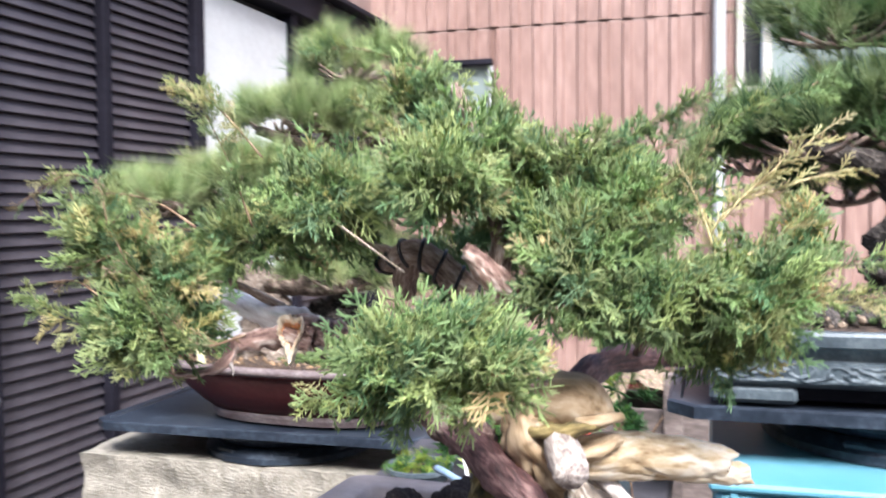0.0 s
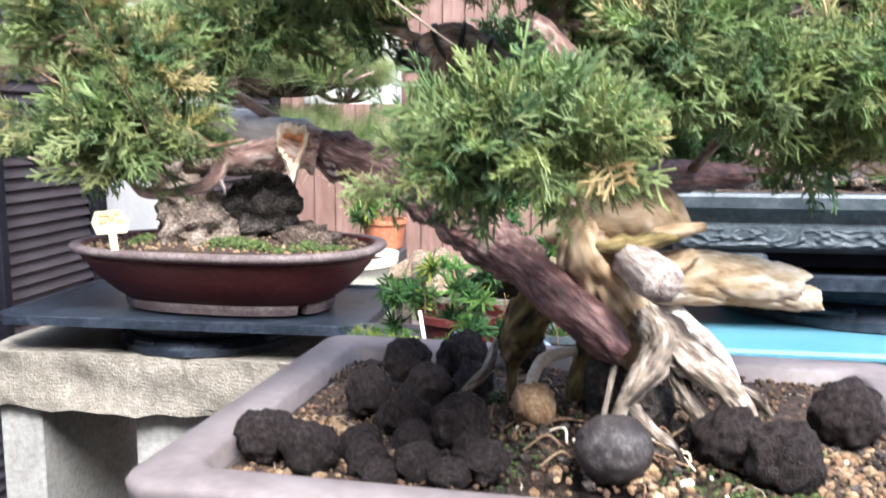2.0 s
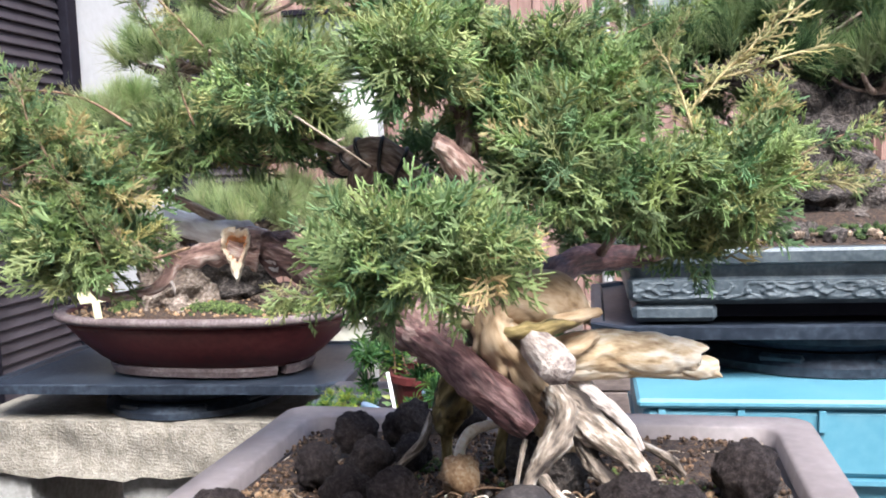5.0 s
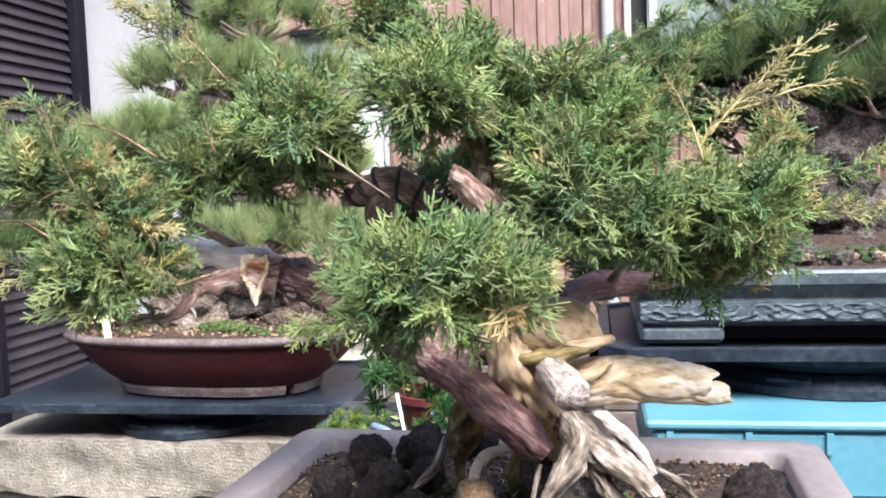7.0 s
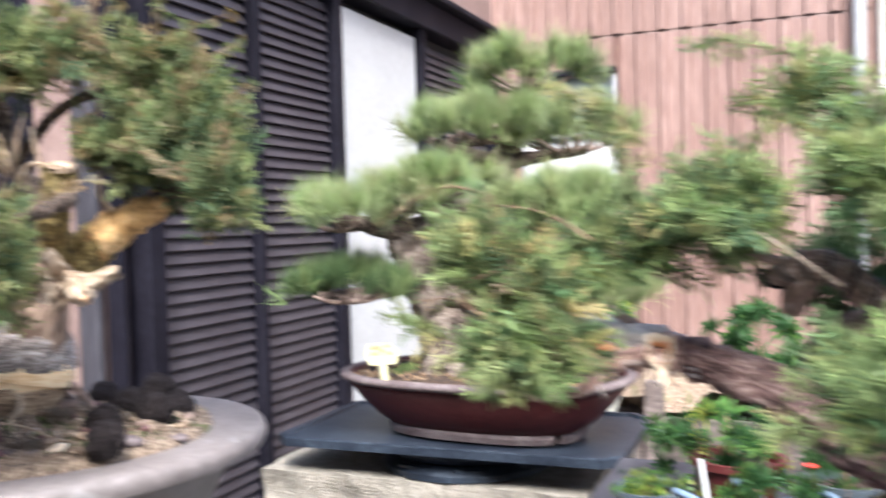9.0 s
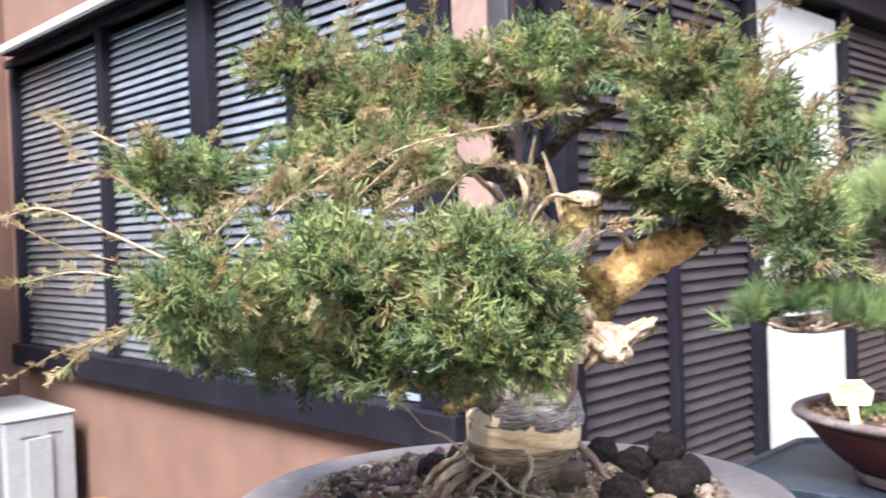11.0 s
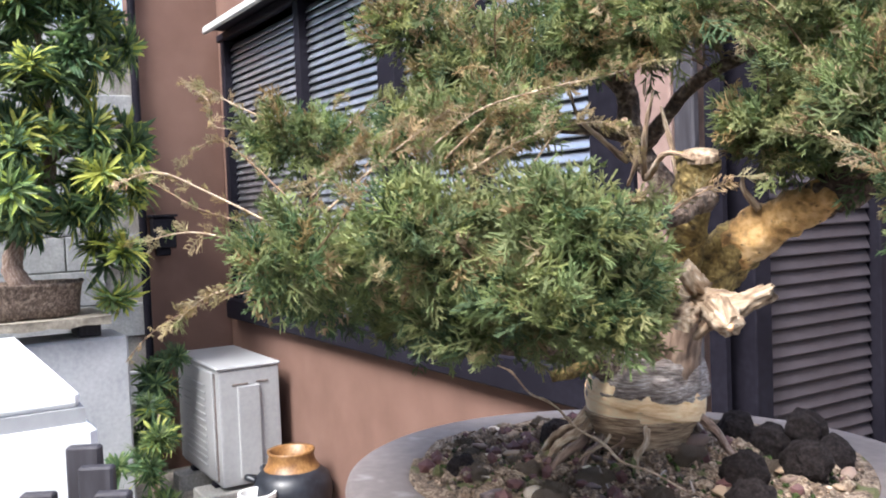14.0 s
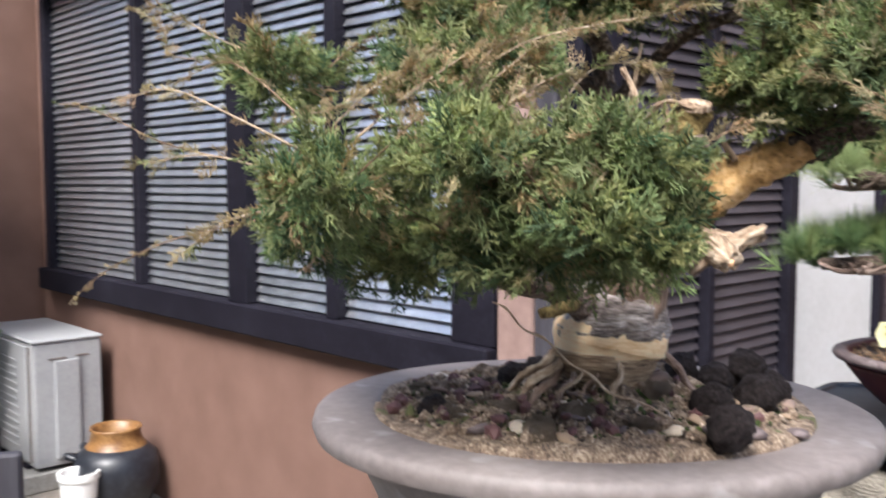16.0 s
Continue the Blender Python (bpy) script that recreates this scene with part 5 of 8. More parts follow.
W_A = (0.2, 0.42, 0.36, 0.02)
W_TOP = (0.2, 0.42, 0.37, 0.01)
W_GILT = (0.1, 0.3, 0.35, 0.25)
# rear pads weighted to A_DARK carry the crown's inner shade in their colour
PADS_A = [
    ((-0.136, 0.44, 1.299), (0.045, 0.033, 0.013), 330, W_TOP), ((-0.347, 0.5, 1.306), (0.027, 0.028, 0.012), 120, W_TOP), ((-0.3, 0.56, 1.362), (0.034, 0.03, 0.011), 85, W_A), ((-0.25, 0.562, 1.37), (0.034, 0.028, 0.011), 85, W_A),
    ((-0.236, 0.516, 1.386), (0.032, 0.028, 0.013), 130, W_A), ((-0.158, 0.512, 1.396), (0.03, 0.028, 0.013), 125, W_TOP), ((-0.079, 0.514, 1.344), (0.022, 0.026, 0.02), 125, W_A),
    ((-0.03, 0.53, 1.33), (0.037, 0.032, 0.017), 175, W_A), ((0.02, 0.54, 1.328), (0.036, 0.03, 0.013), 140, W_TOP), ((0.004, 0.555, 1.292), (0.014, 0.018, 0.01), 50, W_A),
    ((-0.086, 0.569, 1.404), (0.032, 0.032, 0.008), 85, W_TOP), ((-0.034, 0.597, 1.387), (0.03, 0.034, 0.011), 100, W_A), 
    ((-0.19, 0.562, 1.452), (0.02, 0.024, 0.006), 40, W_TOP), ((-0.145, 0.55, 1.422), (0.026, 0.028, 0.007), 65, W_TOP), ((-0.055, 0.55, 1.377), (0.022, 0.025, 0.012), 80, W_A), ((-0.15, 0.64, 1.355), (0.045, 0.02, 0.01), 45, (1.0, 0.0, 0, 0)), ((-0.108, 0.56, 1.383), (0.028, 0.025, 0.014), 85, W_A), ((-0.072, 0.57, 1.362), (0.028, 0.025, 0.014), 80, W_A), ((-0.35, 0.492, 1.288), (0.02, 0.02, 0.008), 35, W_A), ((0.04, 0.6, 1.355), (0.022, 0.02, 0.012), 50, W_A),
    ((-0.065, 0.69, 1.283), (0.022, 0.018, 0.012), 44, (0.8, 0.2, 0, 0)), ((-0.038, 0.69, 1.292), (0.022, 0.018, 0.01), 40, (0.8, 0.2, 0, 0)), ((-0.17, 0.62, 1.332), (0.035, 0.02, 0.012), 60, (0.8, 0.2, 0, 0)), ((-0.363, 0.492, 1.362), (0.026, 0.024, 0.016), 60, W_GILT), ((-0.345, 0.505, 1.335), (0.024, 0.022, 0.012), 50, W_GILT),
]
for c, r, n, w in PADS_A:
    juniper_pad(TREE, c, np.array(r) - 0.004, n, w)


def shoot(tree, pts, n, size, colours, weights, mat="brown_twig", thick=0.001, spread=0.5, name="long_shoot", protos=None):
    """A long bare-stemmed shoot with sprays along it."""
    s = spline([(*p, thick) for p in pts], 10)
    s[:, 3] = thick * np.linspace(1.2, 0.5, len(s))
    twig = part(name, tube([tuple(q) for q in s], 6, 1), mat, tree, "", smooth=True)
    i = np.linspace(len(s) * 0.15, len(s) - 1, n).astype(int)
    t = np.gradient(s[:, :3], axis=0)[i]
    t /= np.linalg.norm(t, axis=1)[:, None]
    w = t + R.normal(size=(n, 3)) * spread
    tip = tints(R, n, colours, weights)
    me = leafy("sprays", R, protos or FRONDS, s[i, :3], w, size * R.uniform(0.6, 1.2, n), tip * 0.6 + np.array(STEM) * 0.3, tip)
    part("sprays", me, "leaf", twig)
    return twig


SHOOTS_A = [
    (((0.006, 0.535, 1.325), (0.005, 0.535, 1.346), (0.0, 0.537, 1.368), (0.015, 0.54, 1.385)), 18, 0.017, (0, 0, 0.1, 0.9)),
    (((0.004, 0.537, 1.372), (0.015, 0.54, 1.385), (0.034, 0.545, 1.402), (0.06, 0.55, 1.423)), 22, 0.016, (0, 0, 0.05, 0.95)),
    (((0.015, 0.54, 1.385), (0.03, 0.542, 1.388), (0.049, 0.545, 1.395), (0.075, 0.55, 1.401)), 16, 0.015, (0, 0, 0.05, 0.95)),
    (((0.018, 0.54, 1.352), (0.031, 0.545, 1.361), (0.047, 0.55, 1.37)), 10, 0.016, (0, 0, 0.4, 0.6)),
    (((0.048, 0.54, 1.324), (0.07, 0.545, 1.326), (0.093, 0.55, 1.322)), 12, 0.016, (0, 0.1, 0.2, 0.7)),
    (((-0.058, 0.535, 1.372), (-0.039, 0.53, 1.375), (-0.02, 0.53, 1.38)), 9, 0.014, (0, 0.1, 0.3, 0.6)),
    (((-0.077, 0.56, 1.413), (-0.057, 0.56, 1.42), (-0.033, 0.57, 1.435), (-0.002, 0.58, 1.45)), 18, 0.018, (0.5, 0.4, 0.1, 0)),
    (((0.04, 0.55, 1.33), (0.08, 0.555, 1.35), (0.12, 0.56, 1.36)), 12, 0.022, (0.1, 0.5, 0.3, 0.1)),
    (((-0.36, 0.49, 1.3), (-0.39, 0.48, 1.31), (-0.42, 0.475, 1.325)), 12, 0.022, (0.1, 0.5, 0.3, 0.1)),
    (((-0.14, 0.44, 1.29), (-0.18, 0.43, 1.285), (-0.205, 0.43, 1.28)), 10, 0.02, (0.0, 0.4, 0.5, 0.1)),
    (((-0.31, 0.545, 1.29), (-0.35, 0.52, 1.325), (-0.39, 0.50, 1.36), (-0.41, 0.5, 1.395)), 16, 0.022, (0.2, 0.5, 0.2, 0.1)),
    (((-0.28, 0.51, 1.37), (-0.29, 0.5, 1.41), (-0.305, 0.5, 1.44)), 12, 0.022, (0.2, 0.5, 0.3, 0.1)),
    (((0.02, 0.54, 1.33), (0.06, 0.545, 1.33), (0.1, 0.55, 1.328)), 9, 0.02, (0, 0.3, 0.3, 0.4)),
    (((0.001, 0.53, 1.352), (-0.006, 0.53, 1.375), (-0.014, 0.53, 1.395)), 8, 0.014, (0, 0.1, 0.2, 0.7)),
    (((-0.05, 0.57, 1.41), (0.0, 0.58, 1.43), (0.06, 0.59, 1.455)), 16, 0.024, (0.5, 0.4, 0.1, 0)),
    (((-0.18, 0.56, 1.47), (-0.22, 0.555, 1.485), (-0.25, 0.55, 1.487)), 8, 0.018, (0.3, 0.5, 0.2, 0)),
    (((-0.26, 0.56, 1.345), (-0.32, 0.55, 1.362), (-0.38, 0.54, 1.372)), 12, 0.02, (0.1, 0.4, 0.4, 0.1)),
    (((-0.267, 0.5, 1.413), (-0.287, 0.5, 1.435), (-0.303, 0.5, 1.449), (-0.325, 0.5, 1.459)), 18, 0.017, (0.0, 0.35, 0.45, 0.2)),
    (((-0.075, 0.565, 1.414), (-0.048, 0.571, 1.425), (-0.013, 0.579, 1.445)), 12, 0.018, (0.3, 0.4, 0.2, 0.1)),
    (((-0.175, 0.53, 1.418), (-0.194, 0.53, 1.433), (-0.216, 0.53, 1.447)), 10, 0.015, (0.1, 0.4, 0.3, 0.2)),
    (((-0.042, 0.559, 1.385), (-0.016, 0.555, 1.402), (0.001, 0.56, 1.423)), 10, 0.018, (0.1, 0.5, 0.3, 0.1)),
    (((-0.069, 0.532, 1.371), (-0.044, 0.517, 1.373), (-0.027, 0.511, 1.38)), 8, 0.016, (0.0, 0.4, 0.4, 0.2)),
    (((-0.323, 0.486, 1.277), (-0.327, 0.478, 1.308), (-0.336, 0.468, 1.334)), 8, 0.018, (0.1, 0.5, 0.3, 0.1)),
]
for pts, n, s, w in SHOOTS_A:
    if w[3] >= 0.6:
        shoot(TREE, pts, int(n * 1.3), s * 1.15, (A_DARK, A_MID, A_LITE, A_STRAW), w, "straw_twig", 0.0007, 0.5, protos=SLIM)
    else:
        shoot(TREE, pts, n + 7, s, (A_DARK, A_MID, A_LITE, A_STRAW), w, thick=0.0006)
# the long arching shoot over the low pad and its bare side twigs
A_BUFF = (0.46, 0.38, 0.24)
for pts, n, s, thick, w in (
        (((-0.292, 0.52, 1.299), (-0.302, 0.485, 1.297), (-0.319, 0.48, 1.312), (-0.336, 0.476, 1.336), (-0.344, 0.47, 1.348)), 26, 0.019, 0.0008, (0.1, 0.4, 0.3, 0.2)),
        (((-0.344, 0.47, 1.348), (-0.349, 0.468, 1.36), (-0.357, 0.468, 1.377), (-0.361, 0.47, 1.391), (-0.371, 0.474, 1.4)), 22, 0.017, 0.0007, (0.2, 0.4, 0.2, 0.2)),
        (((-0.371, 0.474, 1.4), (-0.386, 0.478, 1.404), (-0.401, 0.48, 1.402), (-0.415, 0.48, 1.395), (-0.432, 0.48, 1.386)), 14, 0.015, 0.0008, (0, 0.2, 0.3, 0.5)),
        (((-0.305, 0.485, 1.37), (-0.322, 0.481, 1.382), (-0.336, 0.479, 1.388), (-0.352, 0.479, 1.391), (-0.369, 0.48, 1.392)), 6, 0.012, 0.0008, (0, 0.1, 0.3, 0.6)),
        (((-0.36, 0.48, 1.32), (-0.374, 0.48, 1.328), (-0.39, 0.48, 1.336), (-0.412, 0.48, 1.335)), 7, 0.013, 0.0008, (0, 0.3, 0.3, 0.4)),
        (((-0.345, 0.475, 1.352), (-0.354, 0.478, 1.355), (-0.373, 0.48, 1.349), (-0.386, 0.48, 1.345), (-0.4, 0.48, 1.346)), 8, 0.014, 0.0009, (0.1, 0.4, 0.3, 0.2)),
        (((-0.357, 0.468, 1.37), (-0.35, 0.466, 1.374), (-0.343, 0.465, 1.38)), 6, 0.013, 0.0008, (0.3, 0.5, 0.2, 0))):
    shoot(TREE, pts, n, s, (A_DARK, A_MID, A_LITE, A_BUFF), w, "brown_twig", thick, 0.55, protos=FRONDS + SLIM[:3])

# ---- juniper in the round pot ----
CXY, CRZ, CT = (-0.895, 0.602), 1.19, 44
pot_c = pot("oval_pot", (CXY[0], CXY[1], CRZ - 0.13),
            [(0.14, 0.12, 2.1, 0.0), (0.146, 0.125, 2.1, 0.004), (0.185, 0.16, 2.1, 0.06), (0.203, 0.178, 2.1, 0.1), (0.208, 0.182, 2.1, 0.108), (0.228, 0.2, 2.1, 0.109), (0.236, 0.207, 2.1, 0.113), (0.239, 0.21, 2.1, 0.121), (0.237, 0.208, 2.1, 0.128), (0.233, 0.204, 2.1, 0.13)],
            [(0.19, 0.166, 2.1, 0.13), (0.184, 0.161, 2.1, 0.128), (0.181, 0.158, 2.1, 0.124), (0.178, 0.155, 2.1, 0.09)], CT, "grey_clay",
            "unglazed grey-brown oval bonsai pot with a wide flat rim, moss stained", count=96)
tagged(part("stand_board", boxed(CXY[0] - 0.22, CXY[0] + 0.22, CXY[1] - 0.2, CXY[1] + 0.2, CRZ - 0.17, CRZ - 0.132, bevel=0.004), "concrete"), "grey concrete board under the oval pot", "board")
for i in range(5):
    hollow_block((CXY[0], CXY[1], 0.085 + 0.19 * i), 45)
tagged(part("concrete_plinth", boxed(CXY[0] - 0.2, CXY[0] + 0.2, CXY[1] - 0.2, CXY[1] + 0.2, 0, 0.085, bevel=0.004), "concrete"), "low grey concrete plinth under the blocks", "plinth")


def mound_c(x, y):
    return 0.002 + 0.03 * math.exp(-((x - 0.018) ** 2 + (y + 0.036) ** 2) / 0.009) + 0.006 * noise.noise(Vector((x * 30, y * 30, 7))) + 0.004 * noise.noise(Vector((x * 90, y * 90, 2)))


def soil_top_c(wx, wy):
    m = Matrix.Rotation(radians(-CT), 3, "Z") @ Vector((wx - CXY[0], wy - CXY[1], 0))
    return CRZ + mound_c(m.x, m.y)


tagged(part("potting_soil", soil_bed(0.1895, 0.1655, 2.1, (*CXY, CRZ), CT, mound_c, 72, 40), "dry_soil", smooth=True), "rough brown soil with roots in the oval pot", "soil", kind="stuff")


def inside_c(n, keep=0.97):
    out = []
    while len(out) < n:
        x, y = rng.uniform(-0.18, 0.18), rng.uniform(-0.155, 0.155)
        if (x / 0.176) ** 2 + (y / 0.153) ** 2 < keep:
            p = Matrix.Rotation(radians(CT), 3, "Z") @ Vector((x, y, 0))
            out.append((CXY[0] + p.x, CXY[1] + p.y, CRZ + mound_c(x, y) + 0.0008))
    return out


tagged(part("soil_grains", scatter_grains(rng, inside_c(2600), 0.0022, "grains"), "chaff"), "brown crumbs and grains on the soil", "gravel", kind="stuff")
tagged(part("moss_tufts", scatter_grains(rng, inside_c(1300, 0.9), 0.0018, "moss"), "bright_moss"), "thin green moss on the rough soil", "moss", kind="stuff")
tagged(part("soil_crumbs", scatter_grains(rng, inside_c(420), 0.0058, "grains"), "dry_soil"), "dark soil crumbs", "gravel", kind="stuff")
rng_clods = np.random.default_rng(31)
for i in range(46):
    x, y, z = inside_c(1, 0.88)[0]
    ob = part("soil_clod", lump(1.0, 80 + i % 6, 0.55, 3, (1.1, 0.9, 0.65), 2.4), "dry_soil", smooth=True)
    r = rng_clods.uniform(0.006, 0.013)
    ob.location, ob.scale, ob.rotation_euler = (x, y, z + 0.15 * r), (r, r, r), (0, 0, rng_clods.uniform(0, 6))
    tagged(ob, "crumbling brown clod on the rough soil", "clod", "clods on the soil")
rng_chips = np.random.default_rng(77)
tagged(part("bark_chips", scatter_grains(rng_chips, [(x, y, z + 0.002) for x, y, z in inside_c(160)], 0.0048, "grains"), "red_bark"), "red-brown bark chips on the soil", "bark chips", kind="stuff")
for i, (x, y, r) in enumerate(((-0.846, 0.672, 0.0155), (-0.812, 0.672, 0.015), (-0.8, 0.706, 0.0165), (-0.762, 0.648, 0.0185), (-0.772, 0.695, 0.015), (-0.768, 0.588, 0.0165), (-0.733, 0.552, 0.0175), (-0.955, 0.475, 0.0145), (-0.954, 0.572, 0.0155), (-0.965, 0.614, 0.012), (-0.905, 0.645, 0.016))):
    ball = cake(x, y, soil_top_c(x, y) - (0.007 if i in (7, 8) else 0.0), r, i + 2)
    if i < 7:
        ball.data = DARK_CAKES[i % 2]
cake(-0.795, 0.692, soil_top_c(-0.795, 0.692) + 0.016, 0.0155, 3).data = DARK_CAKES[0]
for i, (x, y) in enumerate(((-0.78, 0.52), (-0.75, 0.56), (-0.735, 0.585), (-0.82, 0.5), (-0.72, 0.63))):
    ob = part("pebble", lump(0.006 + 0.002 * (i % 3), 20 + i, 0.35, 2, (1.2, 0.9, 0.5)), "pale_lip")
    ob.location = (x, y, soil_top_c(x, y) + 0.003)
    tagged(ob, "pale flaky stone on the soil", "stone")

for i in range(48):
    x, y, z = inside_c(1, 0.9)[0]
    me = lump(1.0, 50 + i % 5, 0.5, 2, (1.3, 0.9, 0.35), 1.6)
    ob = part("bark_chip", me, ("jin_wood", "pale_lip", "torn", "bark")[i % 4])
    s = rng.uniform(0.004, 0.009)
    ob.location, ob.scale, ob.rotation_euler = (x, y, z + s * 0.2), (s, s, s), (rng.uniform(-0.4, 0.4), rng.uniform(-0.4, 0.4), rng.uniform(0, 6))
    tagged(ob, "flaky chip of bark or stone on the rough soil", "chip", "chips on the soil")
for i in range(44):
    x, y, z = inside_c(1, 0.85)[0]
    a, ln = rng.uniform(0, 6.28), rng.uniform(0.012, 0.035)
    tagged(part("rootlet", tube([(x, y, z - 0.002, 0.0009), (x + ln * 0.4 * math.cos(a), y + ln * 0.4 * math.sin(a), z + 0.005, 0.0009), (x + ln * math.cos(a + 0.5), y + ln * math.sin(a + 0.5), soil_top_c(x + ln * math.cos(a + 0.5), y + ln * math.sin(a + 0.5)) - 0.001, 0.0006)], 5, 4, 0.2, 200), "silver" if i % 3 else "brown_twig", smooth=True), "dry rootlet lying on the rough soil", "root", "rootlets on the soil")

OLD = thing("juniper_bonsai", (-0.855, 0.586, 1.21), "old juniper bonsai with yellow peeled trunk and browning foliage", "bonsai tree", "bonsai trees")
limb("trunk_base", [(-0.861, 0.582, 1.2405, 0.038), (-0.861, 0.582, 1.245, 0.0432), (-0.8605, 0.583, 1.251, 0.0466), (-0.8595, 0.584, 1.257, 0.0472), (-0.8585, 0.585, 1.2665, 0.0446), (-0.858, 0.586, 1.273, 0.036)], "pale_wood", OLD, "swollen pale yellow peeled trunk base", 44, 0.03, 0, 8, 22)
limb("trunk_foot", [(-0.861, 0.582, 1.195, 0.024), (-0.861, 0.582, 1.212, 0.027), (-0.861, 0.582, 1.2255, 0.0355), (-0.861, 0.582, 1.2385, 0.042), (-0.861, 0.582, 1.248, 0.0435)], "ringed_wood", OLD, "ringed tan wood under the peeled band", 44, 0.08, 0, 8, 50)
limb("trunk_cap", [(-0.8585, 0.585, 1.2625, 0.0435), (-0.8585, 0.585, 1.2665, 0.0472), (-0.861, 0.584, 1.273, 0.0455), (-0.866, 0.583, 1.281, 0.0385), (-0.87, 0.583, 1.289, 0.028), (-0.869, 0.584, 1.299, 0.015)], "swirl_bark", OLD, "twisted grey bark over the peeled base", 64, 0.05, 0.0, 12, 45, crack=0.05)
limb("trunk", [(-0.847, 0.588, 1.255, 0.027), (-0.842, 0.585, 1.275, 0.0268), (-0.836, 0.584, 1.295, 0.025), (-0.831, 0.586, 1.315, 0.023), (-0.828, 0.589, 1.335, 0.0215), (-0.822, 0.594, 1.352, 0.019)], "trunk_wood", OLD, "smooth grey-brown fluted trunk", 48, 0.1, 0.0, 12, 30, crack=0.06)
limb("branch", [(-0.826, 0.593, 1.345, 0.018), (-0.807, 0.601, 1.358, 0.0212), (-0.788, 0.608, 1.372, 0.0186), (-0.77, 0.613, 1.383, 0.013)], "mossy_yellow", OLD, "mossy lower part of the peeled branch", 20, 0.3, 0, 9, 70)
limb("branch", [(-0.8, 0.604, 1.365, 0.013), (-0.785, 0.609, 1.375, 0.0172), (-0.766, 0.614, 1.386, 0.0156), (-0.742, 0.618, 1.398, 0.0136), (-0.712, 0.62, 1.413, 0.0134)], "yellow_wood", OLD, "peeled orange-yellow branch, mottled with moss", 26, 0.4, 0, 12, 55)
limb("branch", [(-0.735, 0.62, 1.402, 0.009), (-0.72, 0.62, 1.409, 0.0128), (-0.706, 0.62, 1.416, 0.014), (-0.688, 0.619, 1.424, 0.0135), (-0.661, 0.6, 1.428, 0.0105), (-0.62, 0.56, 1.44, 0.007)], "old_bark", OLD, "dark rough branch", 16, 0.45, 0, 8, 90)
limb("stub", [(-0.808, 0.58, 1.362, 0.0125), (-0.799, 0.57, 1.378, 0.0124), (-0.783, 0.557, 1.4, 0.0138), (-0.772, 0.55, 1.42, 0.0128), (-0.764, 0.547, 1.436, 0.0134)], "mossy_yellow", OLD, "mossy yellow upright stub, sawn off flat", 20, 0.3, 0, 9, 90, ragged=0.003)
limb("stub_face", [(-0.764, 0.547, 1.4355, 0.0128), (-0.763, 0.546, 1.4395, 0.0122)], "jin_wood", OLD, "pale sawn end", 16, 0.15)
JIN = limb("jin", [(-0.812, 0.59, 1.345, 0.013), (-0.795, 0.57, 1.345, 0.0115), (-0.773, 0.546, 1.346, 0.009), (-0.75, 0.534, 1.343, 0.0088), (-0.73, 0.536, 1.342, 0.008), (-0.722, 0.541, 1.345, 0.0062), (-0.712, 0.548, 1.35, 0.0057)], "jin_wood", OLD, "cluster of broken tan deadwood stubs", 30, 0.35, 0.0, 10, 60, ragged=0.008, crack=0.2)
for pts in ([(-0.745, 0.537, 1.343, 0.0095), (-0.732, 0.528, 1.337, 0.0105), (-0.722, 0.521, 1.333, 0.0088), (-0.718, 0.518, 1.331, 0.007)], [(-0.765, 0.541, 1.335, 0.0075), (-0.75, 0.518, 1.336, 0.007), (-0.741, 0.504, 1.336, 0.0074)],
            [(-0.756, 0.538, 1.347, 0.0062), (-0.749, 0.522, 1.357, 0.0062), (-0.747, 0.512, 1.366, 0.0056)], [(-0.735, 0.53, 1.335, 0.005), (-0.742, 0.522, 1.327, 0.0032), (-0.747, 0.519, 1.32, 0.0015)]):
    limb("snag", pts, "jin_wood", JIN, "", 28, 0.35, 0.0, 10, 80, ragged=0.008, crack=0.2)
part("hollow", lump(0.003, 71, 0.2, 2, (1, 1, 1)), "cut", JIN, "dark orange hollow", smooth=True, at=(-0.718, 0.5185, 1.331))
for pts in ([(-0.856, 0.556, 1.278, 0.0123), (-0.865, 0.524, 1.298, 0.0104), (-0.858, 0.478, 1.307, 0.0083), (-0.841, 0.43, 1.317, 0.0062), (-0.823, 0.385, 1.331, 0.0036)],
            [(-0.821, 0.605, 1.362, 0.013), (-0.845, 0.6, 1.414, 0.0105), (-0.872, 0.591, 1.46, 0.0095), (-0.876, 0.589, 1.496, 0.008), (-0.891, 0.566, 1.519, 0.006)],
            [(-0.872, 0.591, 1.46, 0.007), (-0.898, 0.549, 1.469, 0.0058), (-0.926, 0.502, 1.465, 0.0054), (-0.983, 0.445, 1.462, 0.0037)],
            [(-0.76, 0.55, 1.41, 0.008), (-0.74, 0.5, 1.4, 0.006), (-0.735, 0.44, 1.39, 0.004)],
            [(-0.86, 0.59, 1.45, 0.0065), (-0.8, 0.585, 1.492, 0.005), (-0.73, 0.59, 1.51, 0.0035)]):
    limb("branch", pts, "old_bark", OLD, "", 12, 0.3)
limb("branch_stub", [(-0.859, 0.553, 1.292, 0.0062), (-0.856, 0.518, 1.287, 0.0051), (-0.852, 0.488, 1.286, 0.0044)], "mossy_yellow", OLD, "", 12, 0.2, ragged=0.004)
